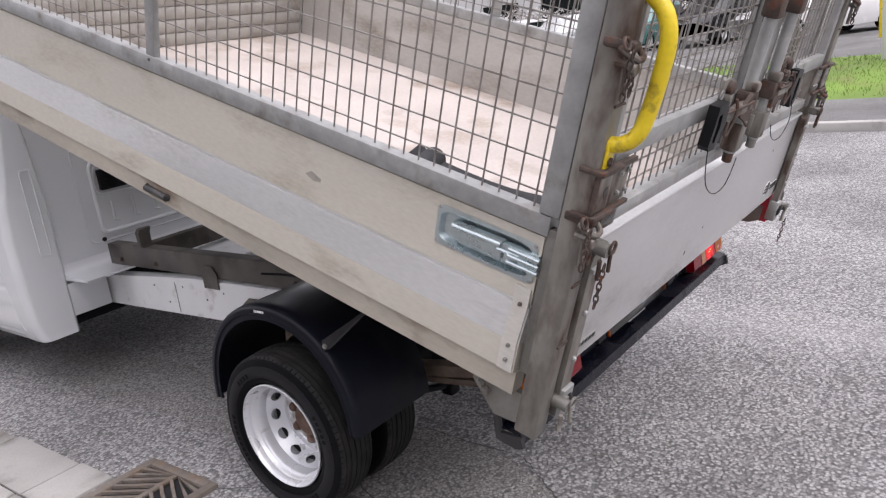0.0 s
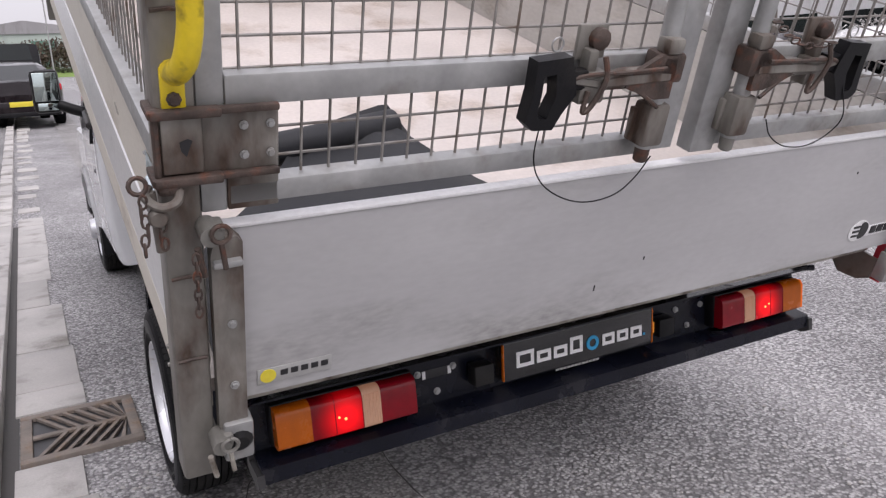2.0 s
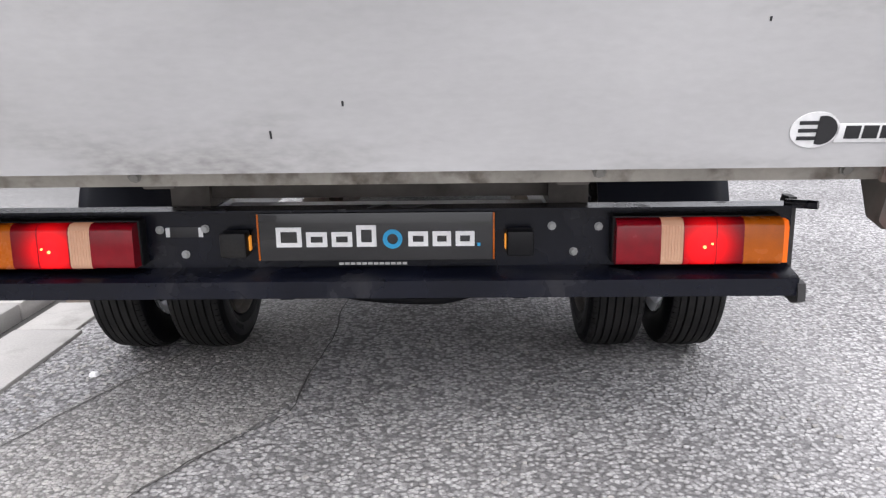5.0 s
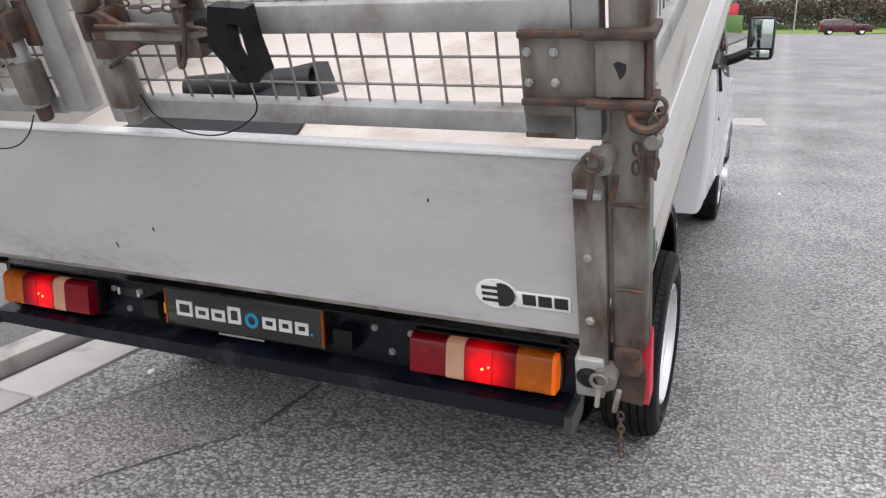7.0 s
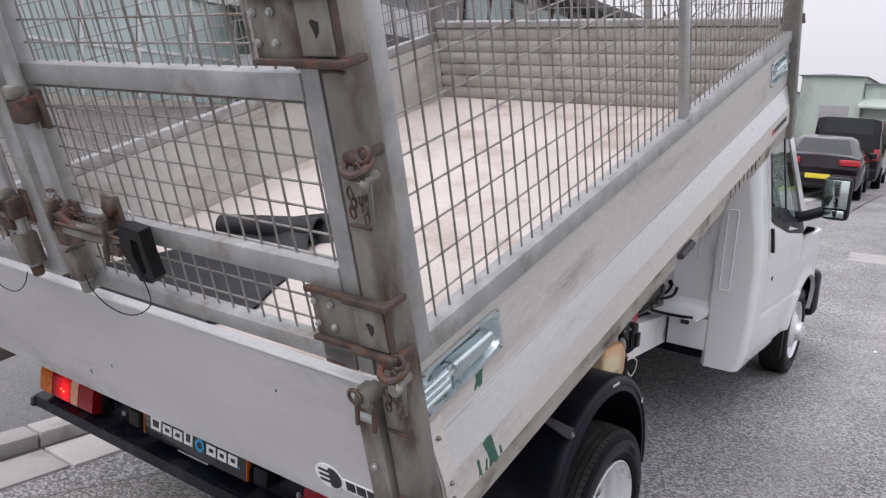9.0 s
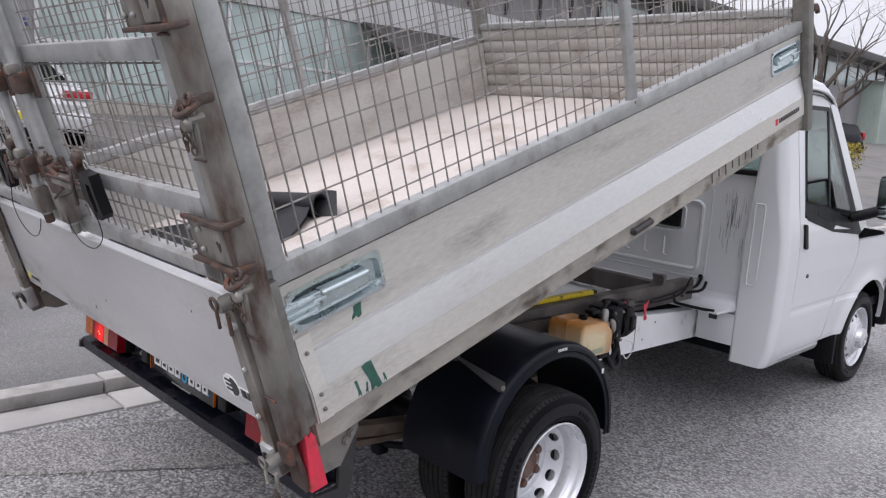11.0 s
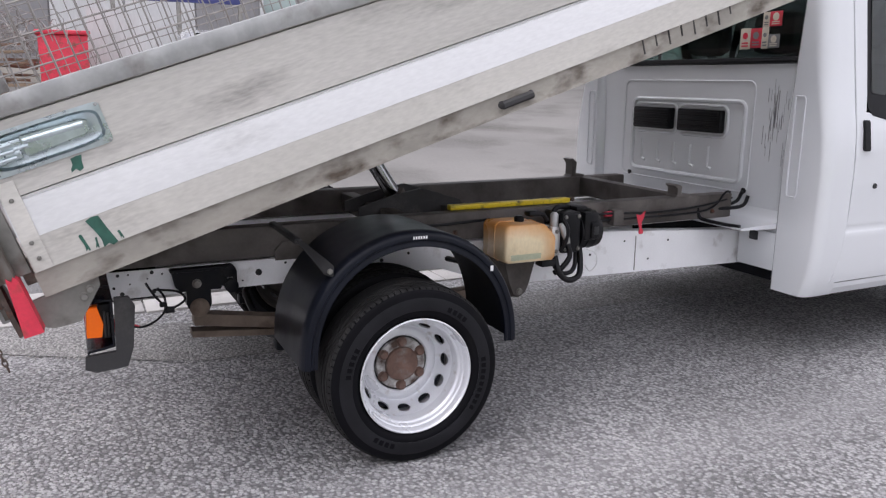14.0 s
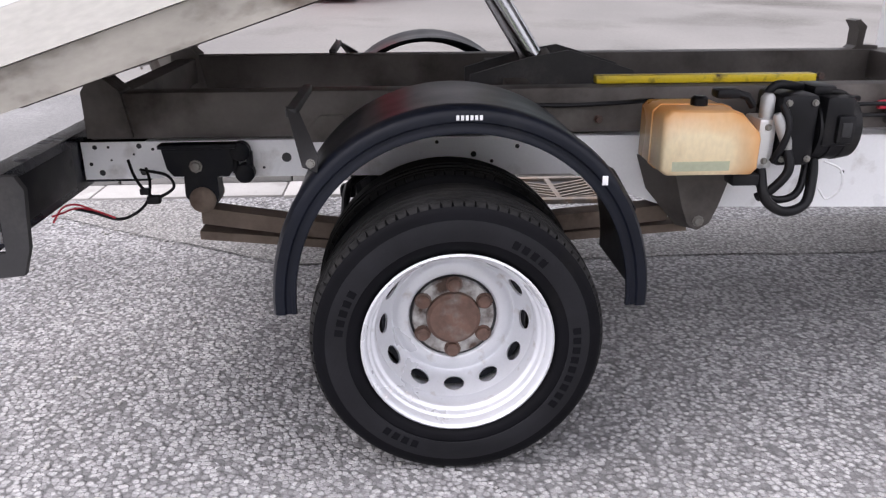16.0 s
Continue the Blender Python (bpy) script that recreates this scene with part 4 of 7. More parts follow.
    if s > 0:
        bpart("chain", sh, RUSTY, "short rusty chain", door)

# yellow grab handle on the left post
gh = [(-1.097, -0.106, 0.690), (-1.092, -0.138, 0.698), (-1.084, -0.164, 0.726), (-1.077, -0.173, 0.78), (-1.078, -0.178, 0.86), (-1.078, -0.176, 0.93), (-1.077, -0.16, 0.975), (-1.075, -0.135, 1.0), (-1.075, -0.106, 1.015)]
gr = bpart("grab_handle", Shape().bent(gh, 0.0185, 14, 5), YELLOW, "chipped yellow grab handle", frame_of=REAR)
bpart("handle_tab", Shape().box(-1.115, -1.079, -0.120, -0.112, 0.632, 0.70, 0.006), YELLOW, parent=gr)
bolts("handle_bolt", [(-1.097, -0.121, 0.652)], "-y", 0.009, gr, RUSTY)
# rubber sheet lying on the bed
rows = []
for i in range(15):
    a = i / 14
    left = -1.025 + (0.06 * a if a < 0.4 else 0.024 + 0.70 * (a - 0.4))
    right = (-0.42 + 1.0 * a if a < 0.45 else 0.03 - 0.46 * (a - 0.45)) + 0.03 * math.sin(9 * a)
    row = []
    for j in range(13):
        b = j / 12
        x = left + (right - left) * b
        y = 0.01 + 0.85 * a + 0.12 * a * b + 0.05 * a * math.sin(5 * b)
        z = 0.062 + 0.012 * math.sin(7 * b + 3 * a) ** 2 + (0.055 * ((a - 0.7) / 0.3) ** 2 if a > 0.7 else 0)
        row.append((x, y, z))
    rows.append(row)
sheet = Shape().sheet(rows)
low = Shape().sheet([[(x, y, z - 0.005) for x, y, z in r] for r in rows])
sheet.add(low.v, low.f)
solid("rubber_sheet", sheet, MAT_RUB, "crumpled black rubber sheet lying on the bed floor", "sheet", m=BODY)
roll = [(0, 0.05), (0.46, 0.052), (0.475, 0.052), (0.475, 0.044), (0.02, 0.042)]
solid("rolled_sheet", Shape().lathe(roll, (0, 0, 0), "x", 20), MAT_RUB, "rolled edge of black rubber sheeting on the bed", "roll", m=BODY @ pose(-0.66, 0.86, 0.108, 0, 0, 14))
peak = Shape().add([(-0.42, 0.95, 0.058), (-0.12, 1.0, 0.058), (-0.22, 1.05, 0.150), (-0.38, 1.02, 0.125), (-0.30, 0.90, 0.06), (-0.18, 1.065, 0.145)], [(0, 4, 2, 3), (4, 1, 2), (1, 5, 2), (0, 3, 5, 1), (3, 2, 5)])
solid("folded_scrap", peak, MAT_RUB, "stiff folded scrap of black rubber standing on the bed", "scrap", m=BODY)

# ---- wheels ----
R_T, HUB_Z = 0.328, 0.326


def tyre(width, R=R_T):
    h = width / 2
    half = [(0.72, 0.206), (0.90, 0.222), (0.965, 0.232), (0.975, 0.240), (1.0, 0.256), (0.995, 0.272), (0.965, 0.292), (0.94, 0.300), (0.925, R - 0.020), (0.88, R - 0.013), (0.80, R - 0.011)]
    return [(-h * a, r) for a, r in half] + [(h * a, r) for a, r in half[::-1]]


def wheel_parts(name, x, y, out, dish, hubcap, label):
    """One wheel on the axis y, HUB_Z; out: +1 or -1, the side its face looks to; dish: how deep the disc sits behind the rim's lip."""
    c = (x, y, HUB_Z)
    w = tpart(name, Shape().lathe(tyre(0.188), c, "x", 72, closed=True), RUBBER, label)
    # five ribs of tread with narrow grooves between them
    ribs = Shape()
    for a, b in ((-0.061, -0.041), (-0.0365, -0.0145), (-0.0105, 0.0105), (0.0145, 0.0365), (0.041, 0.061)):
        crown = 0.0035 * (max(abs(a), abs(b)) / 0.06) ** 2
        ribs.lathe([(a, R_T - 0.013), (a + 0.001, R_T - crown), (b - 0.001, R_T - crown), (b, R_T - 0.013)], c, "x", 72, closed=True)
    tpart("tread_ribs", ribs, TREAD, parent=w)
    # shoulder blocks
    sh = Shape()
    for k in range(84):
        a = 2 * math.pi * k / 84
        ca, sa = math.cos(a), math.sin(a)
        for e in (1, -1):
            v = []
            for px, r, t in ((0.0645, R_T - 0.004, 0.0117), (0.072, R_T - 0.0055, 0.0112), (0.0790, R_T - 0.009, 0.0092), (0.0855, R_T - 0.019, 0.0082), (0.0840, R_T - 0.024, 0.0080), (0.0645, R_T - 0.013, 0.0117)):
                for tt in (-t, t):
                    v.append((c[0] + e * px, c[1] + r * ca - tt * sa, c[2] + r * sa + tt * ca))
            sh.add(v, [(i, i + 1, (i + 3) % 12, (i + 2) % 12) for i in range(0, 12, 2)] + [tuple(range(0, 12, 2)), tuple(range(1, 12, 2))])
    tagged(tpart("tread", sh, TREAD, parent=w), kind="stuff")
    band = [(0.0936, 0.243), (0.0952, 0.246), (0.0954, 0.2745), (0.0920, 0.289), (0.0905, 0.288), (0.0905, 0.244)]
    tpart("sidewall_band", Shape().lathe([(out * h, r) for h, r in band], c, "x", 72, closed=True), SIDEWALL, "worn grey band of the sidewall", w)
    # raised sidewall lettering, as plain bars
    for a0, n, r in ((150, 5, 0.2605), (-35, 9, 0.2605), (47, 4, 0.2605), (232, 4, 0.2605)):
        for k in range(n):
            a = math.radians(a0 + k * 5.2)
            b = Shape()
            for da, rr in ((-0.030, r - 0.009), (0.030, r - 0.009), (0.030, r + 0.009), (-0.030, r + 0.009)):
                b.v.append((c[0] + out * 0.0962, c[1] + rr * math.cos(a + da), c[2] + rr * math.sin(a + da)))
            b.v += [(p[0] - out * 0.003, p[1], p[2]) for p in b.v]
            b.f = [(0, 1, 2, 3), (0, 4, 5, 1), (1, 5, 6, 2), (2, 6, 7, 3), (3, 7, 4, 0)]
            tpart("sidewall_bar", b, RUBBER, parent=w)
    o = lambda h: out * h  # noqa: E731
    rim_prof = [(0.074, 0.203), (0.080, 0.2115), (0.0865, 0.2125), (0.0890, 0.2085), (0.085, 0.2045), (0.080, 0.2025), (0.072, 0.2000), (0.062, 0.1985), (0.0595, 0.1945), (0.0565, 0.1925), (0.046, 0.1915), (0.0425, 0.1885), (0.0395, 0.1845), (0.034, 0.1825), (0.010, 0.1812), (0.0, 0.1805),
                (-0.075, 0.184), (-0.08, 0.20), (-0.085, 0.212), (-0.08, 0.212), (-0.07, 0.203), (0.0, 0.188)]
    # inner twins take dark steel: the shade between the tyres put into colour
    rim = tpart("rim", Shape().lathe([(o(h), r) for h, r in rim_prof], c, "x", 64, closed=True), RIM if hubcap else SUBF, "silver steel rim" if hubcap else "inner rim darkened for the shade between tyres", w)
    # disc with oval vent holes, falling back towards the hub, or bulging out on the front wheels
    d0 = 0.0855 - dish
    trim = hubcap == "trim"
    deep, front = (0.045, 0.0) if trim else (-0.062, 0.046)
    d1 = d0 + (0.045 if trim else -0.020)
    sh = Shape()
    n = 12
    r_out, r_in, r_mid = (0.180, 0.118, 0.146) if trim else (0.1812, 0.148, 0.1640)

    def at_r(r):
        return o(d0 + front + deep * (r_out - r) / (r_out - r_in))

    for k in range(n):
        a0, a1 = 2 * math.pi * k / n, 2 * math.pi * (k + 1) / n
        a0, a1 = a0 + math.pi / 12, a1 + math.pi / 12
        am = (a0 + a1) / 2
        outer, hole = [], []
        for q in range(16):
            t = 2 * math.pi * q / 16
            ux, uy = math.cos(t), math.sin(t)
            m = max(abs(ux), abs(uy))
            ra = (r_out + r_in) / 2 + (r_out - r_in) / 2 * uy / m
            aa = am + (a1 - a0) / 2 * ux / m
            outer.append((c[0] + at_r(ra), c[1] + ra * math.cos(aa), c[2] + ra * math.sin(aa)))
            rh, ah = r_mid + (0.0145 if trim else 0.0092) * uy, am + (0.0215 if trim else 0.0245) / r_mid * ux
            hole.append((c[0] + at_r(rh), c[1] + rh * math.cos(ah), c[2] + rh * math.sin(ah)))
        back = [(p[0] - o(0.004), p[1] + 0.03 * (p[1] - c[1]), p[2] + 0.03 * (p[2] - c[2])) for p in hole]
        sh.add(outer + hole + back, [(i, (i + 1) % 16, 16 + (i + 1) % 16, 16 + i) for i in range(16)] + [(16 + i, 16 + (i + 1) % 16, 32 + (i + 1) % 16, 32 + i) for i in range(16)])
    sh.lathe(([] if trim else [(o(d0 - 0.0100), 0.1520), (o(d0 - 0.0175), 0.1475), (o(d0 - 0.0205), 0.1445), (o(d0 - 0.0200), 0.141), (o(d1 + 0.003), 0.137), (o(d1 + 0.007), 0.128)]) + [(o(d1 + (0.0 if trim else 0.008)), 0.1165), (o(d1 + (0.005 if trim else 0.008)), 0.110), (o(d1 + 0.006), 0.1065), (o(d1 - 0.010), 0.099), (o(d1 - 0.012), 0.05), (o(d1 - 0.03), 0.05)], c, "x", 48, caps=False)
    sh.weld = True
    # inner disc darkened like its rim, for shade
    tpart("wheel_disc", sh, RIM if hubcap else SUBF, parent=w)
    # rear: a black cone added close behind the disc, so its holes look dark
    if hubcap:
        tpart("brake_drum", Shape().lathe([(o(d0 - 0.05), 0.16), (o(d0 - 0.10), 0.16)] if trim else [(o(d0 + 0.008), 0.168), (o(d0 - 0.036), 0.148), (o(d0 - 0.10), 0.148)], c, "x", 48, caps=trim), BLACK, parent=w)
    if hubcap == "rust":
        tpart("hub_gap", Shape().lathe([(o(d1 - 0.006), 0.1055), (o(d1 + 0.0005), 0.1045), (o(d1 - 0.002), 0.094)], c, "x", 40, caps=False), INK_K, parent=w)
        tpart("hub_ring", Shape().lathe([(o(d1 - 0.004), 0.0985), (o(d1 + 0.009), 0.095), (o(d1 + 0.009), 0.045)], c, "x", 32), FLAKE, "flaking painted hub flange", w)
        tpart("hub_cap", Shape().lathe([(o(d1), 0.066), (o(d1 + 0.020), 0.063), (o(d1 + 0.026), 0.055), (o(d1 + 0.024), 0.02), (o(d1 + 0.028), 0.012)], c, "x", 28), HUB, "rusty brown hub", w)
        for k in range(6):
            a = 2 * math.pi * k / 6 + 0.5
            tpart("wheel_nut", Shape().lathe([(o(d1 + 0.008), 0.0200), (o(d1 + 0.0115), 0.0200), (o(d1 + 0.012), 0.0165), (o(d1 + 0.022), 0.0158), (o(d1 + 0.026), 0.011)], (c[0], c[1] + 0.083 * math.cos(a), c[2] + 0.083 * math.sin(a)), "x", 12), HUB, parent=w)
    elif hubcap == "trim":
        tpart("hub_cap", Shape().lathe([(o(d1), 0.105), (o(d1 + 0.012), 0.098), (o(d1 + 0.016), 0.075), (o(d1 + 0.05), 0.068), (o(d1 + 0.058), 0.05)], c, "x", 32), RIM, "pale plastic hub cover", w)
    return w


for side in (1, -1):
    wheel_parts("rear_wheel", side * 0.945, 0.015, side, 0.135, "rust", "worn tyre on a deep silver steel wheel")
    wheel_parts("rear_wheel", side * 0.69, 0.015, -side, 0.135, "", "inner twin tyre")
    wheel_parts("front_wheel", side * 0.865, 3.563, side, 0.045, "trim", "front tyre on a silver steel wheel")

# ---- mudguards ----
for s in (1, -1):
    x_out, x_in = s * 0.998, s * 0.60
    cy, cz = 0.028, 0.408
    sec = [(x_in, 0.420), (x_in, 0.428), (x_out - s * 0.055, 0.430), (x_out - s * 0.040, 0.433), (x_out - s * 0.016, 0.430), (x_out - s * 0.004, 0.423), (x_out, 0.413), (x_out + s * 0.001, 0.402), (x_out - s * 0.004, 0.398), (x_out - s * 0.004, 0.388), (x_out - s * 0.001, 0.384), (x_out - s * 0.001, 0.377), (x_out - s * 0.009, 0.376), (x_out - s * 0.012, 0.405), (x_out - s * 0.022, 0.418), (x_out - s * 0.05, 0.420)]
    sh = Shape()
    n = 44
    for k in range(n + 1):
        a = math.radians(-2 + 184 * k / n)
        kk = 1.0 - 0.04 * abs(math.cos(a)) ** 3
        for x, r in sec:
            sh.v.append((x, cy + r * kk * math.cos(a), cz + r * math.sin(a)))
    m = len(sec)
    sh.f = [(k * m + i, k * m + (i + 1) % m, (k + 1) * m + (i + 1) % m, (k + 1) * m + i) for k in range(n) for i in range(m)] + [tuple(range(m)), tuple(range(n * m, n * m + m))]
    g = tpart("mudguard", sh, FENDER, "dusty black plastic mudguard")
    for k in range(6):
        tpart("lettering_bar", Shape().box(*sorted((x_out + s * 0.0005, x_out + s * 0.0022)), 0.012 + k * 0.0095, 0.018 + k * 0.0095, 0.8125, 0.8225, 0.0003), INK_W, "small white lettering bar", g)
    arm = [(s * 0.81, -0.352, 0.815), (s * 0.81, -0.322, 0.80), (s * 0.990, -0.268, 0.745), (s * 0.993, -0.272, 0.710), (s * 0.990, -0.302, 0.722)]
    stay = Shape().add(arm + [(x - s * 0.006, y, z - 0.004) for x, y, z in arm], [(0, 1, 2, 3, 4), (9, 8, 7, 6, 5)] + [(i, (i + 1) % 5, 5 + (i + 1) % 5, 5 + i) for i in range(5)])
    tpart("guard_stay", stay.box(*sorted((s * 0.45, s * 0.82)), -0.352, -0.328, 0.79, 0.81, 0.004), END_CAP, "dusty black steel stay", g)
    bolts("stay_bolt", [(s * 0.992, -0.284, 0.728)], "x" if s > 0 else "-x", 0.008, g, GALV)
    tpart("guard_stay", Shape().tube([(s * 0.47, 0.40, 0.60), (s * 0.70, 0.42, 0.62), (s * 0.945, 0.40, 0.60)], 0.012, 8), BLACK, parent=g)
    if s > 0:
        tpart("paint_fleck", Shape().box(x_out + 0.0005, x_out + 0.0022, 0.318, 0.330, 0.672, 0.692, 0.0003), INK_W, parent=g)

# ---- chassis ----
for s in (1, -1):
    xo, xi = s * 0.475, s * 0.40
    rail = [(-0.94, 0.568), (-0.40, 0.568), (0.37, 0.56), (0.65, 0.458), (2.14, 0.425), (2.14, 0.598), (1.25, 0.655), (0.2, 0.668), (-0.94, 0.668)]
    r = tpart("chassis_rail", Shape().prism(rail, "x", *sorted((xo, xi))), CHASSIS_W, "white painted chassis rail")
    for (y, z, q) in ((-0.894, 0.586, 0.008), (-0.787, 0.585, 0.008), (-0.79, 0.657, 0.007), (-0.905, 0.655, 0.006), (-0.806, 0.635, 0.003), (-0.866, 0.62, 0.003), (-0.87, 0.655, 0.0035), (-0.92, 0.61, 0.005), (-0.755, 0.648, 0.004), (-0.405, 0.62, 0.013), (-0.467, 0.593, 0.0035), (-0.30, 0.648, 0.005), (0.0, 0.655, 0.005), (0.1, 0.62, 0.008), (0.15, 0.60, 0.005), (0.22, 0.64, 0.006),
                      (1.0, 0.60, 0.005), (1.15, 0.55, 0.006), (1.35, 0.60, 0.005), (1.5, 0.50, 0.005), (1.62, 0.585, 0.006)):
        tpart("rail_hole", Shape().lathe([(xo - s * 0.001, q), (xo + s * 0.0012, q)], (0, y, z), "x", 12), INK_K, parent=r)
    tpart("rail_seam", Shape().box(*sorted((xo, xo + s * 0.0016)), 1.415, 1.42, 0.45, 0.62), GALV, parent=r)
    tpart("subframe_rail", Shape().box(*sorted((s * 0.395, s * 0.47)), -0.915, 2.03, 0.674, 0.795, 0.005), SUBF, "dark greasy subframe beam")
    # front pads of the subframe
    tpart("locating_bracket", Shape().prism([(1.64, 0.796), (1.74, 0.796), (1.74, 0.808), (1.68, 0.811), (1.685, 0.88 - 0.03 * (s > 0)), (1.655, 0.905 - 0.045 * (s > 0)), (1.635, 0.90 - 0.045 * (s > 0)), (1.655, 0.87 - 0.03 * (s > 0)), (1.655, 0.808)], "x", *sorted((s * 0.41, s * 0.48))), SUBF, "bent steel locating bracket")
    # leaf springs and hangers
    for pts, thick in (([(-0.65, 0.480), (-0.377, 0.437), (-0.12, 0.405), (0.12, 0.405), (0.37, 0.437), (0.66, 0.46)], 0.046), ([(-0.66, 0.412), (-0.38, 0.384), (-0.1, 0.358), (0.1, 0.358), (0.38, 0.384), (0.72, 0.405)], 0.024)):
        lo = [(y, z - thick) for y, z in pts][::-1]
        tpart("leaf_spring", Shape().prism(pts + lo, "x", *sorted((s * 0.40, s * 0.465))), SPRING, "dusty brown leaf spring")
    hanger = tpart("spring_hanger", Shape().prism([(-0.728, 0.666), (-0.535, 0.666), (-0.540, 0.600), (-0.556, 0.578), (-0.700, 0.580), (-0.716, 0.600)], "x", *sorted((s * 0.478, s * 0.506)))
                   .prism([(-0.676, 0.590), (-0.590, 0.590), (-0.588, 0.525), (-0.600, 0.495), (-0.662, 0.495), (-0.678, 0.525)], "x", *sorted((s * 0.44, s * 0.498))).box(*sorted((s * 0.478, s * 0.518)), -0.732, -0.53, 0.655, 0.666, 0.003), BLACK, "black spring hanger")
    tpart("spring_eye", Shape().lathe([(s * 0.39, 0.036), (s * 0.50, 0.036), (s * 0.506, 0.028)], (0, -0.633, 0.512), "x", 18), SPRING, parent=hanger)
    bolts("hanger_bolt", [(s * 0.506, -0.640, 0.607)], "x" if s > 0 else "-x", 0.014, hanger, GALV, 0.010)
    link = Shape().lathe([(s * 0.482, 0.026), (s * 0.508, 0.026), (s * 0.512, 0.020)], (0, -0.522, 0.644), "x", 16).lathe([(s * 0.482, 0.026), (s * 0.508, 0.026), (s * 0.512, 0.020)], (0, -0.514, 0.585), "x", 16)
    tpart("shackle_link", link.box(*sorted((s * 0.486, s * 0.506)), -0.546, -0.530, 0.585, 0.645, 0.004).box(*sorted((s * 0.486, s * 0.506)), -0.508, -0.492, 0.585, 0.645, 0.004), BLACK, "black shackle link", hanger)
    # folded bracket of the spring's front end: a face plate and two cheeks back to the rail
    face = [(0.638, 0.572), (0.788, 0.570), (0.762, 0.480), (0.744, 0.436), (0.712, 0.416), (0.684, 0.432), (0.664, 0.480)]
    root = [(0.552, 0.612), (0.800, 0.600), (0.790, 0.50), (0.765, 0.42), (0.722, 0.395), (0.680, 0.405), (0.585, 0.515)]
    sh = Shape().add([(s * 0.562, y, z) for y, z in face] + [(s * 0.478, y, z) for y, z in root], [tuple(range(7)), tuple(range(13, 6, -1))] + [(i, i + 7, (i + 1) % 7 + 7, (i + 1) % 7) for i in range(7)])
    br = tpart("spring_bracket", sh, SUBF, "dusty brown front spring bracket")
    bolts("bracket_bolt", [(s * 0.562, 0.712, 0.442)], "x" if s > 0 else "-x", 0.013, br, GALV)
for y, z0, z1, mt in ((-0.90, 0.70, 0.785, SUBF), (0.22, 0.69, 0.78, SUBF), (0.52, 0.69, 0.78, SUBF), (1.70, 0.69, 0.795, SUBF), (-0.80, 0.58, 0.66, CHASSIS_W), (1.0, 0.52, 0.60, BLACK)):
    tpart("cross_member", Shape().box(-0.395, 0.395, y, y + 0.07, z0, z1, 0.005), mt)
tpart("deck_plate", Shape().box(-0.39, 0.39, 1.30, 1.94, 0.655, 0.668), CHASSIS_W, "white cover plate between the rails")
tpart("axle", Shape().lathe([(-0.62, 0.055), (-0.16, 0.055), (-0.13, 0.10), (-0.05, 0.14), (0.05, 0.14), (0.13, 0.10), (0.16, 0.055), (0.62, 0.055)], (-0.01, 0.0, HUB_Z), "x", 28), BLACK, "dark rear axle with its differential")
tpart("anti_roll_bar", Shape().bent([(-0.62, -0.15, 0.34), (-0.42, -0.28, 0.31), (-0.28, -0.30, 0.302), (-0.137, -0.3, 0.268), (0.1, -0.3, 0.254), (0.23, -0.3, 0.28), (0.42, -0.28, 0.31), (0.62, -0.15, 0.34)], 0.016, 8).box(-0.40, -0.34, -0.33, -0.27, 0.262, 0.31, 0.012).box(0.34, 0.40, -0.33, -0.27, 0.262, 0.31, 0.012), BLACK)
tpart("exhaust", Shape().tube([(-0.30, 2.0, 0.42), (-0.30, 0.8, 0.40), (-0.32, 0.4, 0.46)], 0.03, 12), RUSTY)
for s in (1, -1):
    beam = [q for q in TRUCK.children if q.name.startswith("subframe_rail")][0 if s > 0 else 1]
    bolts("beam_bolt", [(s * 0.47, y, z) for y, z in ((0.44, 0.71), (1.12, 0.71), (1.56, 0.71), (1.9, 0.71))], "x" if s > 0 else "-x", 0.010, beam, RUSTY, 0.012)
    tpart("pipe_run", Shape().bent([(s * 0.478, 0.05, 0.764), (s * 0.478, 0.30, 0.750), (s * 0.50, 0.48, 0.758), (s * 0.56, 0.56, 0.775)], 0.006, 6), PLASTIC, "black pipe run", beam)
    tpart("shackle_plate", Shape().prism([(-0.34, 0.66), (-0.22, 0.66), (-0.22, 0.70), (-0.25, 0.73), (-0.31, 0.73), (-0.34, 0.70)], "x", *sorted((s * 0.4705, s * 0.478))), SUBF, parent=beam)
    tpart("shackle_plate", Shape().prism([(1.02, 0.62), (1.14, 0.62), (1.14, 0.70), (1.11, 0.74), (1.05, 0.74), (1.02, 0.70)], "x", *sorted((s * 0.4765, s * 0.483))), SUBF, parent=beam)
# ram and prop
rt, rb = Vector((0.05, 0.05, 1.255)), Vector((0.05, 0.365, 0.765))
tpart("ram_rod", Shape().tube([rb, rt], 0.036, 24), CHROME, "chromed hydraulic ram")
tpart("ram_collar", Shape().tube([rb - 0.20 * (rt - rb), rb + 0.13 * (rt - rb)], 0.055, 20), SUBF, "dusty dark ram cylinder")
tpart("ram_cradle", Shape().prism([(0.12, 0.79), (0.30, 0.84), (0.42, 0.86), (0.62, 0.80), (0.66, 0.74), (0.12, 0.74)], "x", 0.14, 0.155).prism([(0.12, 0.79), (0.30, 0.84), (0.42, 0.86), (0.62, 0.80), (0.66, 0.74), (0.12, 0.74)], "x", -0.055, -0.04), END_CAP)
prop = tpart("safety_prop", Shape().box(0.385, 0.425, 0.44, 1.06, 0.797, 0.819, 0.004), YELLOW, "chipped yellow bed prop")
tpart("prop_pin", Shape().lathe([(0.0, 0.01), (0.02, 0.01)], (0.41, 1.07, 0.812), "x", 8), RUSTY, parent=prop)
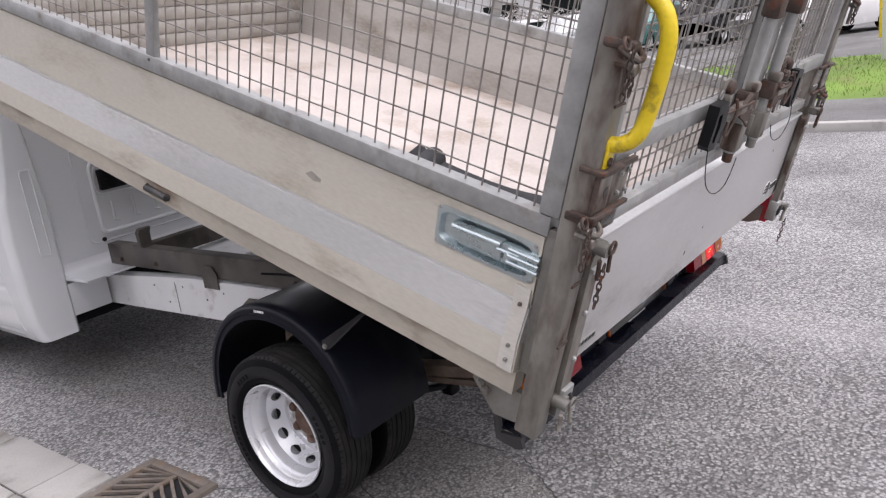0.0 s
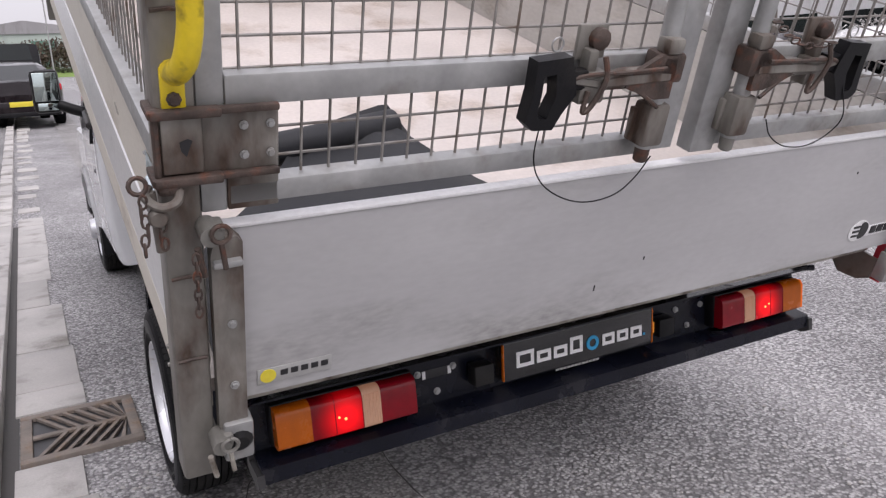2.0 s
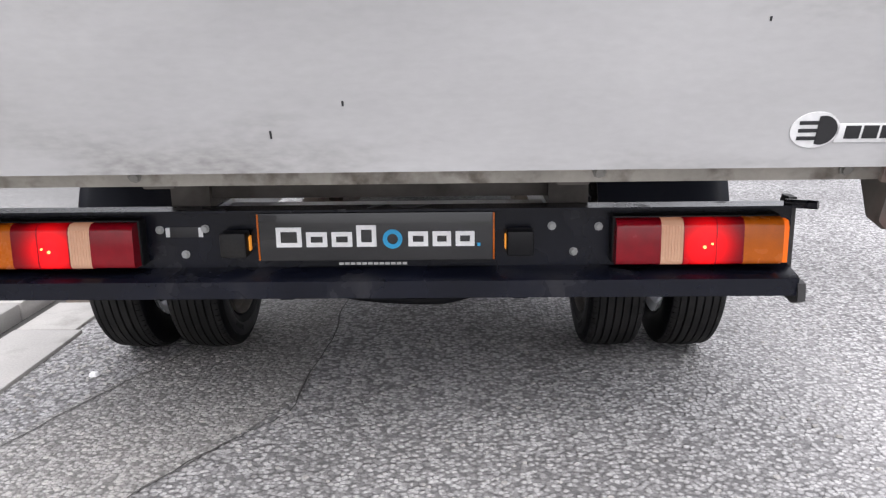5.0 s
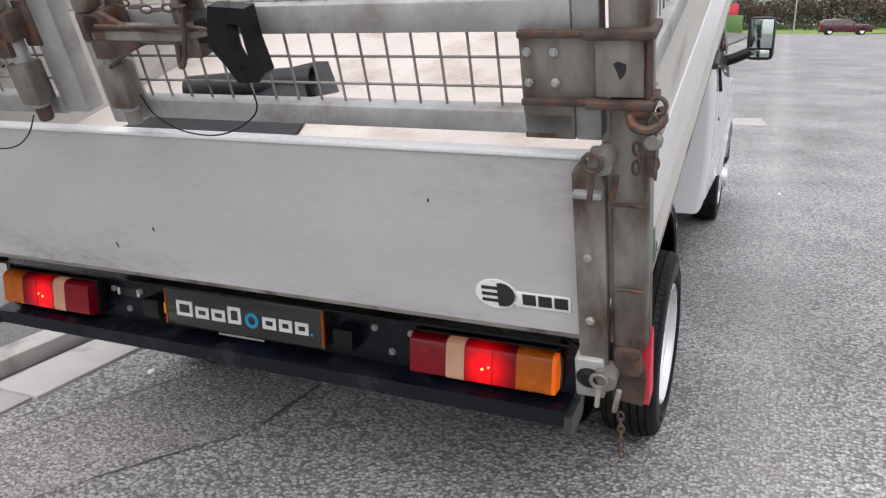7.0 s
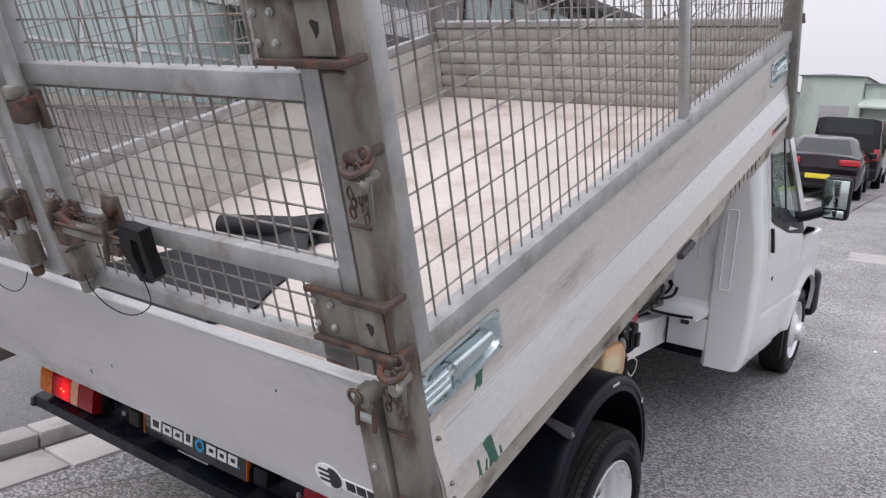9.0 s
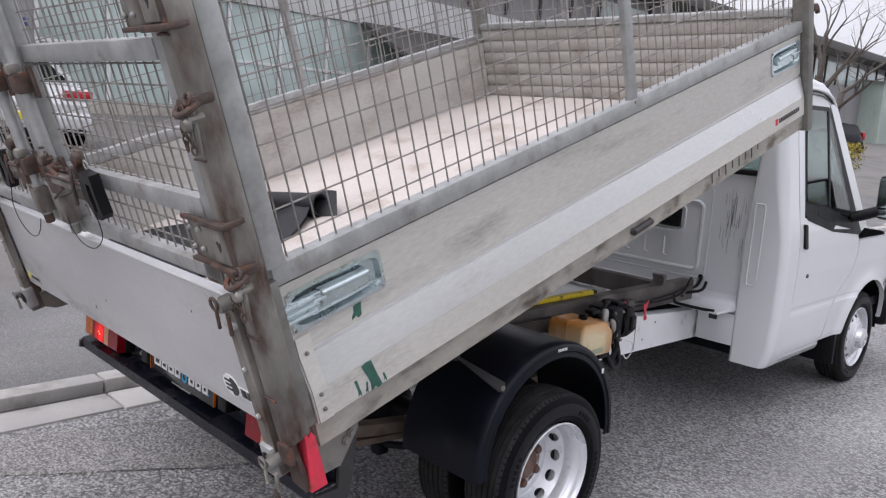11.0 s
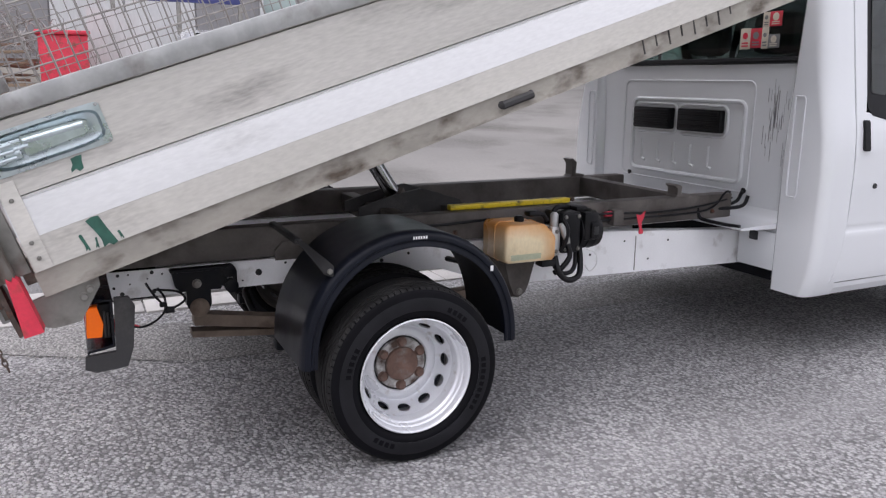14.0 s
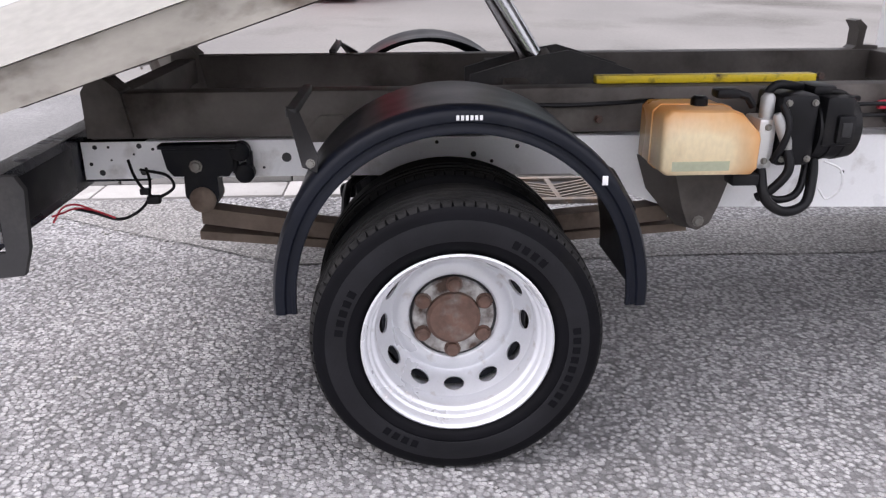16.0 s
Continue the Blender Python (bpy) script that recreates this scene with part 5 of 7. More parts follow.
# hinge of the load bed
for s in (1, -1):
    tpart("bed_hinge", Shape().prism([(-0.918, 0.68), (-0.80, 0.68), (-0.82, 0.80), (-0.88, 0.855), (-0.918, 0.80)], "x", *sorted((s * 0.39, s * 0.48))), SUBF)
# hydraulic tank, pump and hoses
side_of_tank = [(0.528, 0.762), (0.545, 0.778), (0.700, 0.776), (0.722, 0.768), (0.768, 0.722), (0.773, 0.706), (0.772, 0.632), (0.758, 0.617), (0.545, 0.618), (0.528, 0.632)]
rings = []
for x, k in ((0.545, 0.92), (0.553, 0.97), (0.565, 0.985), (0.730, 1.0), (0.740, 0.985), (0.746, 0.94)):
    rings.append([(x, 0.632 + (y - 0.65) * k, 0.683 + (z - 0.695) * k) for y, z in side_of_tank])
shell = Shape()
shell.v = [p for r in rings for p in r]
shell.f = [(i * 10 + k, i * 10 + (k + 1) % 10, (i + 1) * 10 + (k + 1) % 10, (i + 1) * 10 + k) for i in range(5) for k in range(10)] + [tuple(range(10)), tuple(range(50, 60))]
tk = tpart("fluid_tank", shell, TANK, "orange-stained translucent hydraulic tank", smooth=50)
tpart("tank_label", Shape().box(0.7455, 0.7475, 0.538, 0.680, 0.619, 0.642), mat("green tank label", (0.45, 0.47, 0.33), 0.5), parent=tk)
tpart("tank_seam", Shape().tube([(0.655, y, z) for y, z in [(0.632 + (p - 0.65) * 1.002, 0.683 + (q - 0.695) * 1.003) for p, q in side_of_tank + side_of_tank[:1]]], 0.003, 6), TANK, parent=tk)
tpart("tank_cap", Shape().lathe([(0.760, 0.021), (0.782, 0.021), (0.788, 0.014)], (0.66, 0.622, 0), "z", 16), PLASTIC, parent=tk)
tpart("breather", Shape().box(0.64, 0.69, 0.655, 0.715, 0.782, 0.806, 0.009).tube([(0.665, 0.70, 0.795), (0.665, 0.74, 0.785), (0.66, 0.76, 0.76)], 0.010, 8), PLASTIC, parent=tk)
pump = tpart("pump_motor", Shape().box(0.545, 0.695, 0.805, 0.905, 0.605, 0.785, 0.016).lathe([(0.905, 0.060), (0.910, 0.080), (0.995, 0.082), (1.018, 0.078), (1.026, 0.064), (1.030, 0.03)], (0.62, 0, 0.690), "y", 28)
             .box(0.560, 0.704, 0.915, 0.99, 0.655, 0.780, 0.012).box(0.56, 0.66, 0.90, 0.96, 0.775, 0.800, 0.008), PLASTIC, "black hydraulic pump motor")
tpart("terminal_cover", Shape().box(0.695, 0.716, 0.945, 0.990, 0.665, 0.735, 0.006), PLASTIC, parent=pump)
tpart("terminal_recess", Shape().box(0.7155, 0.7175, 0.955, 0.980, 0.682, 0.718, 0.002), INK_K, parent=pump)
for k in range(3):
    tpart("motor_band", Shape().lathe([(0.908 + 0.036 * k, 0.0835), (0.914 + 0.036 * k, 0.0835)], (0.62, 0, 0.690), "y", 28), PLASTIC, parent=pump)
bolts("motor_bolt", [(0.695, y, z) for y in (0.822, 0.888) for z in (0.625, 0.765)], "x", 0.007, pump, GALV)
tpart("pump_block", Shape().box(0.60, 0.690, 0.758, 0.802, 0.600, 0.725, 0.006), ALU_BARE, "bare metal valve block", pump)
bolts("block_bolt", [(0.690, 0.78, 0.620), (0.690, 0.78, 0.705)], "x", 0.007, pump, GALV)
tpart("relief_valve", Shape().tube([(0.70, 0.792, 0.740), (0.702, 0.800, 0.722), (0.704, 0.825, 0.668), (0.702, 0.832, 0.650)], [0.010, 0.014, 0.014, 0.010], 12), GALV_CLEAN, "steel valve stem", pump)
tpart("solenoid", Shape().lathe([(0.715, 0.018), (0.775, 0.018), (0.785, 0.010)], (0.665, 0.782, 0), "z", 14), GALV_CLEAN, "grey solenoid", pump)
for pts, r in (([(0.64, 0.775, 0.745), (0.65, 0.80, 0.80), (0.62, 0.87, 0.795), (0.56, 0.93, 0.78), (0.50, 0.98, 0.755)], 0.011),
               ([(0.70, 0.83, 0.655), (0.715, 0.835, 0.60), (0.71, 0.80, 0.55), (0.69, 0.775, 0.525)], 0.012),
               ([(0.69, 0.775, 0.60), (0.715, 0.785, 0.53), (0.71, 0.84, 0.492), (0.69, 0.905, 0.505), (0.66, 0.93, 0.565), (0.64, 0.935, 0.615)], 0.013),
               ([(0.66, 0.77, 0.60), (0.68, 0.80, 0.53), (0.68, 0.85, 0.515), (0.66, 0.90, 0.535), (0.63, 0.925, 0.61)], 0.010),
               ([(0.69, 0.81, 0.76), (0.712, 0.82, 0.72), (0.712, 0.815, 0.67), (0.695, 0.80, 0.62)], 0.009),
               ([(0.60, 0.92, 0.775), (0.66, 0.96, 0.785), (0.60, 1.03, 0.76), (0.52, 1.10, 0.745)], 0.008)):
    tpart("hose", Shape().bent(pts, r, 10), PLASTIC, parent=pump)
tpart("hose_clip", Shape().box(0.66, 0.715, 0.695, 0.765, 0.562, 0.592, 0.006), PLASTIC, parent=pump)
tpart("earth_wire", Shape().bent([(0.70, 0.93, 0.62), (0.715, 0.97, 0.60), (0.71, 0.98, 0.55), (0.70, 0.955, 0.52), (0.69, 0.935, 0.545)], 0.003, 5), INK_W, parent=pump)
jb = tpart("junction_box", Shape().box(0.48, 0.53, 1.235, 1.295, 0.69, 0.765, 0.006), SUBF, "small dusty junction box")
tpart("plug", Shape().lathe([(1.20, 0.012), (1.235, 0.014)], (0.505, 0, 0.745), "y", 10), RED_PAINT, "red plug", jb)
tag = tpart("warning_tag", Shape().prism([(1.352, 0.742), (1.378, 0.735), (1.404, 0.756), (1.396, 0.722), (1.384, 0.700), (1.388, 0.672), (1.398, 0.660), (1.394, 0.646), (1.378, 0.644), (1.370, 0.655), (1.376, 0.672), (1.364, 0.700)], "x", 0.545, 0.549), RED_PAINT, "small red hanging tag")
for pts in ([(0.50, 0.95, 0.74), (0.52, 1.2, 0.75), (0.50, 1.5, 0.735), (0.49, 1.8, 0.745), (0.46, 2.04, 0.77)], [(0.51, 1.0, 0.72), (0.50, 1.4, 0.715), (0.48, 1.85, 0.72), (0.47, 1.98, 0.80), (0.455, 2.03, 0.80)],
            [(0.60, -0.93, 0.525), (0.56, -0.899, 0.501), (0.55, -0.845, 0.479), (0.55, -0.798, 0.494), (0.55, -0.763, 0.527), (0.53, -0.757, 0.570), (0.49, -0.775, 0.600)], [(0.55, -0.750, 0.528), (0.55, -0.704, 0.551), (0.55, -0.690, 0.570), (0.53, -0.715, 0.592), (0.49, -0.790, 0.596)],
            [(0.50, -0.815, 0.625), (0.53, -0.795, 0.590), (0.55, -0.770, 0.560), (0.55, -0.745, 0.535)]):
    tpart("cable", Shape().bent(pts, 0.006 if pts[0][1] > 0 else 0.0042, 6), PLASTIC, "loose black cable")
tpart("cable_plug", Shape().box(0.538, 0.562, -0.762, -0.728, 0.520, 0.542, 0.005).box(0.540, 0.560, -0.778, -0.752, 0.545, 0.562, 0.004), PLASTIC, "black cable connector")
for k in range(2):
    tpart("red_wire", Shape().bent([(0.72, -0.935, 0.528 + 0.014 * k), (0.66, -0.935, 0.545 - 0.012 * k), (0.60, -0.925, 0.536 - 0.010 * k), (0.56, -0.897, 0.507), (0.552, -0.850, 0.484)], 0.0026, 5), RED_PAINT, "thin red wire")
# the underrun bumper with its lamps
BUMP = tpart("rear_bumper", Shape().prism([(-0.872, 0.535), (-0.872, 0.683), (-0.93, 0.683), (-0.93, 0.678), (-0.879, 0.678), (-0.879, 0.54), (-0.945, 0.529), (-0.952, 0.525), (-0.952, 0.486), (-0.946, 0.486), (-0.946, 0.521), (-0.88, 0.532)], "x", -0.940, 0.928), NAVY, "black folded steel bumper with step")
for s in (1, -1):
    cap = [(-0.868, 0.690), (-0.826, 0.690), (-0.810, 0.66), (-0.822, 0.53), (-0.842, 0.470), (-0.930, 0.462), (-0.962, 0.476), (-0.958, 0.515), (-0.872, 0.522)]
    if s < 0:
        cap = [(-0.886, 0.676), (-0.866, 0.676), (-0.868, 0.50), (-0.935, 0.478), (-0.962, 0.484), (-0.958, 0.516), (-0.886, 0.524)]
    tpart("bumper_end", Shape().prism(cap, "x", *sorted((s * 0.930 - 0.006, s * 0.947 - 0.006))), END_CAP, "dusty grey-black end cap", BUMP)
    tpart("bumper_peg", Shape().tube([(s * 0.91 - 0.008, -0.90, 0.683), (s * 0.965 - 0.008, -0.94, 0.686)], 0.010, 8), NAVY, parent=BUMP)
    tpart("bumper_arm", Shape().box(*sorted((s * 0.40, s * 0.47)), -0.872, -0.70, 0.55, 0.66, 0.005), NAVY, parent=BUMP)
    tpart("plate_lamp", Shape().box(*sorted((s * 0.292, s * 0.352)), -0.925, -0.88, 0.572, 0.63, 0.006), PLASTIC, "plate lamp housing", BUMP)
    tpart("plate_lamp_lens", Shape().box(*sorted((s * 0.288, s * 0.2915)), -0.902, -0.886, 0.584, 0.618, 0.002), PLATE_LAMP, "", BUMP)
    bolts("bumper_bolt", [(s * x, -0.8795, z) for x, z in ((0.395, 0.632), (0.50, 0.63), (0.445, 0.572))], "-y", 0.008, BUMP, GALV_CLEAN)
# white pieces paint the light on the slot's inner ends
for x in (-0.487, -0.411):
    tpart("slot_end", Shape().box(x, x + 0.010, -0.8822, -0.8805, 0.613, 0.635, 0.0006), INK_W, parent=BUMP)
tpart("slot", Shape().box(-0.485, -0.405, -0.8812, -0.879, 0.612, 0.636, 0.0008), INK_K, parent=BUMP)
for s in (1, -1):
    x0, x1 = 0.532, 0.892
    ln = x1 - x0
    cx = -0.004
    lamp = tpart("tail_lamp", Shape().box(*sorted((s * (x0 - 0.004) + cx, s * (x1 + 0.004) + cx)), -0.925, -0.881, 0.552, 0.661, 0.006), PLASTIC, "red and amber tail lamp, lit")
    for a, b, mt, nm in ((0.0, 0.265, RED_LENS, "red_lens"), (0.265, 0.405, CLEAR_LIT, "clear_lens"), (0.405, 0.60, RED_LIT, "lit_lens"), (0.60, 0.76, RED_LIT, "red_lens"), (0.76, 1.0, AMBER, "amber_lens")):
        tpart(nm, Shape().prism([(-0.9255, 0.556), (-0.954, 0.557), (-0.960, 0.562), (-0.962, 0.570), (-0.9575, 0.640), (-0.953, 0.650), (-0.944, 0.656), (-0.9255, 0.657)], "x", *sorted((s * (x0 + ln * a + 0.0006) + cx, s * (x0 + ln * b - 0.0006) + cx))), mt, parent=lamp)
    tpart("bulb", Shape().lathe([(-0.9635, 0.002), (-0.9625, 0.0035), (-0.958, 0.004)], (s * (x0 + ln * 0.53) + cx, 0, 0.597), "y", 7), BULB, parent=lamp)
    tpart("bulb", Shape().lathe([(-0.963, 0.0015), (-0.9622, 0.003), (-0.958, 0.003)], (s * (x0 + ln * 0.575) + cx, 0, 0.604), "y", 5), BULB, parent=lamp)
    for k in range(7):
        u = s * (x0 + ln * (0.280 + 0.018 * k)) + cx
        tpart("lens_rib", Shape().tube([(u, -0.9625, 0.566), (u, -0.9585, 0.645)], 0.0014, 6), CLEAR_LIT, parent=lamp)
    for a in (0.265, 0.405, 0.60, 0.76):
        u = s * (x0 + ln * a) + cx
        tpart("lens_seam", Shape().prism([(-0.926, 0.5562), (-0.9548, 0.5566), (-0.9612, 0.562), (-0.963, 0.570), (-0.9582, 0.640), (-0.9535, 0.6508), (-0.944, 0.6568), (-0.926, 0.6576)], "x", u - 0.0012, u + 0.0012), RED_LENS, parent=lamp)
    if s > 0:
        tpart("side_reflector", Shape().prism([(-0.960, 0.561), (-0.9565, 0.640), (-0.948, 0.653), (-0.926, 0.653), (-0.912, 0.600), (-0.918, 0.559)], "x", 0.888, 0.8985), AMBER_LIT, parent=lamp)
        for k in range(3):
            tpart("lamp_rib", Shape().box(0.890, 0.899, -0.911 + k * 0.010, -0.904 + k * 0.010, 0.556, 0.640 - 0.006 * k, 0.002), END_CAP, parent=lamp)
# display plate
pl = tpart("display_plate", Shape().box(-0.262, 0.262, -0.888, -0.840, 0.55, 0.66, 0.003), PLATE, "black plate with white and blue logo shapes")
for x0, x1, z0, z1 in ((-0.222, -0.165, 0.583, 0.628), (-0.155, -0.108, 0.583, 0.617), (-0.098, -0.052, 0.583, 0.617), (-0.042, 0.002, 0.583, 0.632), (0.073, 0.117, 0.583, 0.617), (0.127, 0.168, 0.583, 0.617), (0.178, 0.22, 0.583, 0.617)):
    ring = [(x0, z0), (x1, z0), (x1, z1), (x0, z1)]
    d = 0.010
    hole = [(x0 + d, z0 + d), (x1 - d, z0 + d), (x1 - d, z1 - d), (x0 + d, z1 - d)]
    sh = Shape()
    sh.v = [(x, yy, z) for yy in (-0.8885, -0.8905) for x, z in ring + hole]
    sh.f = [f for i in range(4) for f in ((8 + i, 8 + (i + 1) % 4, 12 + (i + 1) % 4, 12 + i), (i, (i + 1) % 4, 8 + (i + 1) % 4, 8 + i), (4 + i, 12 + i, 12 + (i + 1) % 4, 4 + (i + 1) % 4), (i, 4 + i, 4 + (i + 1) % 4, (i + 1) % 4))]
    tpart("logo_shape", sh, INK_W, parent=pl)
tpart("logo_ring", Shape().lathe([(-0.8905, 0.022), (-0.8885, 0.022), (-0.8885, 0.012), (-0.8905, 0.012)], (0.038, 0, 0.600), "y", 24, closed=True), INK_B, parent=pl)
tpart("logo_dot", Shape().box(0.226, 0.233, -0.8905, -0.8885, 0.583, 0.590), INK_B, parent=pl)
# amber strips paint the plate lamps' orange reflection on the plate's edges
for x in (-0.2645, 0.2605):
    tpart("plate_edge", Shape().box(x, x + 0.004, -0.8895, -0.8795, 0.552, 0.658, 0.001), AMBER, parent=pl)
for k in range(12):
    tpart("small_print_bar", Shape().box(-0.085 + 0.013 * k, -0.075 + 0.013 * k, -0.8812, -0.8792, 0.539, 0.5445), STICK, parent=pl)

pump.location, tk.location = (0.0, 0.03, 0.02), (0.0, 0.018, 0.013)
BUMP.location = (0.0, -0.073, 0.009)
for o in TRUCK.children:
    if o.name.startswith("tail_lamp"):
        o.location = (0.0, -0.062, 0.009)
pl.location = (0.0, -0.108, 0.024)

# ---- cab ----
def tpart(name, shape, material, label="", parent=None, smooth=38):
    """A part of the cab, drawn on a plan 1.0 wide and brought to its true size here."""
    shape.v = [(x * 1.04, 2.115 + (y - 2.04) * 1.11, z * 1.045) for x, y, z in shape.v]
    return part(name, shape, material, parent or TRUCK, label, None, smooth)


FLANK = [(0.30, 0.870), (0.335, 0.890), (0.37, 0.912), (0.43, 0.926), (0.55, 0.936), (0.630, 0.9405), (0.640, 0.9375), (0.655, 0.9360), (0.668, 0.9390), (0.85, 0.9440), (1.0, 0.9400), (1.09, 0.9310), (1.15, 0.9190), (1.25, 0.902), (1.45, 0.872), (1.65, 0.841), (1.85, 0.811), (2.0, 0.78)]


def side_x(z):
    """How far out the cab's flank stands at a height."""
    for (z0, x0), (z1, x1) in zip(FLANK, FLANK[1:]):
        if z <= z1:
            return x0 + (x1 - x0) * (z - z0) / (z1 - z0)
    return FLANK[-1][1]


def between(table, z):
    """The value at z in a table of (z, value) that rises."""
    for (z0, a), (z1, b) in zip(table, table[1:]):
        if z <= z1:
            return a + (b - a) * max(0.0, z - z0) / max(1e-6, z1 - z0)
    return table[-1][1]


def skin(back, front, s, off=0.0, cols=12, depth=0.03, flare=0.0):
    """A curved panel of the flank between its back and front edges, tables of (z, y), with its edges turned in."""
    z0, z1 = max(back[0][0], front[0][0]), min(back[-1][0], front[-1][0])
    zs = sorted({z for z, _ in back + front + FLANK if z0 <= z <= z1} | {z0 + (z1 - z0) * k / 26 for k in range(27)})
    rows = []
    for z in zs:
        a, b = between(back, z), between(front, z)
        row = []
        for k in range(cols + 1):
            y = a + (b - a) * k / cols
            bulge = flare * math.exp(-((math.hypot(y - 3.345, z - 0.33) - 0.385) / 0.05) ** 2)
            turn = -0.10 * max(0.0, (y - 3.55) / 0.45) ** 2
            row.append((s * (side_x(z) + off + bulge + turn), y, z))
        rows.append([(row[0][0] - s * depth, row[0][1], row[0][2])] + row + [(row[-1][0] - s * depth, row[-1][1], row[-1][2])])
    lo = [(x - s * depth, y, z) for x, y, z in rows[0]]
    hi = [(x - s * depth, y, z) for x, y, z in rows[-1]]
    return Shape().sheet([lo] + rows + [hi])


def flank(poly, s, thick=0.02, off=0.0):
    """A panel of the cab's flank from a (y, z) outline, leaning in above the waist."""
    n = len(poly)
    v = [(s * (side_x(z) + off), y, z) for y, z in poly] + [(s * (side_x(z) + off - thick), y, z) for y, z in poly]
    return Shape().add(v, [tuple(range(n)), tuple(range(n, 2 * n))[::-1]] + [(i, n + i, n + (i + 1) % n, (i + 1) % n) for i in range(n)])


def arc(cy, cz, r, a0, a1, n=14):
    return [(cy + r * math.cos(math.radians(a0 + (a1 - a0) * k / n)), cz + r * math.sin(math.radians(a0 + (a1 - a0) * k / n))) for k in range(n + 1)]


for s in (1, -1):
    # corner pillar: from the flank round to the back wall
    rows = []
    for z in (0.335, 0.36, 0.45, 0.6, 0.75, 0.9, 1.05, 1.12, 1.25, 1.4, 1.55, 1.70, 1.80, 1.87):
        k = side_x(z)
        lowx = 0.70 if z < 1.0 else 0.70 + 0.06 * (z - 1.0)
        rr = 0.040 if z < 1.0 else 0.040 + 0.02 * min(1.0, (z - 1.0) / 0.4)
        bend = [(s * (k - rr + rr * math.sin(a)), 1.994 + rr * 1.25 * (1 - math.cos(a)), z) for a in [math.pi / 2 * q / 8 for q in range(9)]]
        rows.append([(s * (lowx - 0.03), 2.06, z), (s * (lowx - 0.012), 2.022, z), (s * lowx, 2.002, z), (s * (lowx + 0.012), 1.994, z)] + bend + [(s * k, 2.157, z), (s * (k - 0.03), 2.157, z)])
    sh = Shape().sheet(rows)
    sh.add(list(rows[0]), [tuple(range(len(rows[0])))])
    pil = tpart("corner_pillar", sh, WHITE, "white cab corner panel", smooth=32)
    tpart("pressing", Shape().tube([(s * 0.742, 1.992, 0.80), (s * 0.742, 1.992, 1.22), (s * 0.748, 1.992, 1.235), (s * 0.79, 1.992, 1.235), (s * 0.797, 1.992, 1.22), (s * 0.797, 1.992, 0.80), (s * 0.79, 1.992, 0.785), (s * 0.748, 1.992, 0.785), (s * 0.742, 1.992, 0.80)], 0.0045, 6), WHITE, parent=pil)
    door = tpart("cab_door", skin([(0.40, 2.118), (0.46, 2.132), (0.56, 2.150), (0.72, 2.162), (1.17, 2.164)], [(0.40, 2.675), (0.55, 2.715), (0.68, 2.795), (0.80, 2.975), (0.88, 3.02), (0.95, 3.045), (1.04, 3.02), (1.06, 3.0), (1.10, 2.72), (1.17, 2.22)], s), WHITE, "white cab door")
    tpart("door_upper", flank([(2.165, 1.14), (2.165, 1.79), (2.172, 1.815), (2.19, 1.835), (2.30, 1.845), (2.52, 1.845), (2.60, 1.80), (2.56, 1.765), (2.285, 1.765), (2.262, 1.755), (2.252, 1.73), (2.244, 1.45), (2.236, 1.26), (2.226, 1.17), (2.21, 1.155)], s), WHITE, parent=door)
    tpart("window_trim", flank([(2.234, 1.25), (2.236, 1.19), (2.262, 1.155), (2.60, 1.075), (3.02, 1.035), (3.06, 1.05), (2.90, 1.132), (2.80, 1.150), (2.585, 1.214), (2.545, 1.228), (2.268, 1.250), (2.256, 1.262)], s, 0.012, 0.0015), PLASTIC, "black window surround", door)
    tpart("trim_bar", flank([(2.234, 1.25), (2.256, 1.262), (2.268, 1.748), (2.252, 1.772), (2.244, 1.76)], s, 0.012, 0.0015), PLASTIC, parent=door)
    tpart("trim_bar", flank([(2.252, 1.772), (2.268, 1.748), (2.285, 1.762), (2.535, 1.764), (2.585, 1.745), (2.61, 1.715), (2.625, 1.76), (2.60, 1.785), (2.57, 1.790), (2.27, 1.786)], s, 0.012, 0.0015), PLASTIC, parent=door)
    tpart("trim_bar", flank([(2.61, 1.715), (2.90, 1.132), (3.06, 1.05), (2.625, 1.76)], s, 0.012, 0.0015), PLASTIC, parent=door)
    tpart("door_glass", flank([(2.256, 1.262), (2.268, 1.25), (2.53, 1.228), (2.545, 1.236), (2.543, 1.752), (2.535, 1.764), (2.285, 1.762), (2.268, 1.748)], s, 0.006, 0.0045), GLASS, parent=door)
    tpart("quarter_glass", flank([(2.575, 1.222), (2.585, 1.214), (2.80, 1.150), (2.90, 1.132), (2.61, 1.715), (2.585, 1.745), (2.572, 1.74)], s, 0.006, 0.0045), GLASS, parent=door)
    tpart("window_bar", flank([(2.548, 1.222), (2.570, 1.218), (2.567, 1.768), (2.547, 1.768)], s, 0.012, 0.008), PLASTIC, parent=door)
    grip = [(2.203, 1.008), (2.21, 1.0), (2.228, 1.0), (2.234, 1.008), (2.230, 1.128), (2.224, 1.135), (2.208, 1.135), (2.202, 1.128)]
    tpart("door_handle", flank(grip, s, 0.02, 0.016), PLASTIC, "black door handle", door)
    tpart("door_lock", Shape().lathe([(s * 0.940, 0.013), (s * 0.948, 0.012), (s * 0.948, 0.007)], (0, 2.30, 0.84), "x", 14), INK_K, parent=door)
    tpart("model_bar", flank([(2.40, 1.178), (2.60, 1.132), (2.60, 1.155), (2.40, 1.203)], s, 0.002, 0.003), FENDER, parent=door)
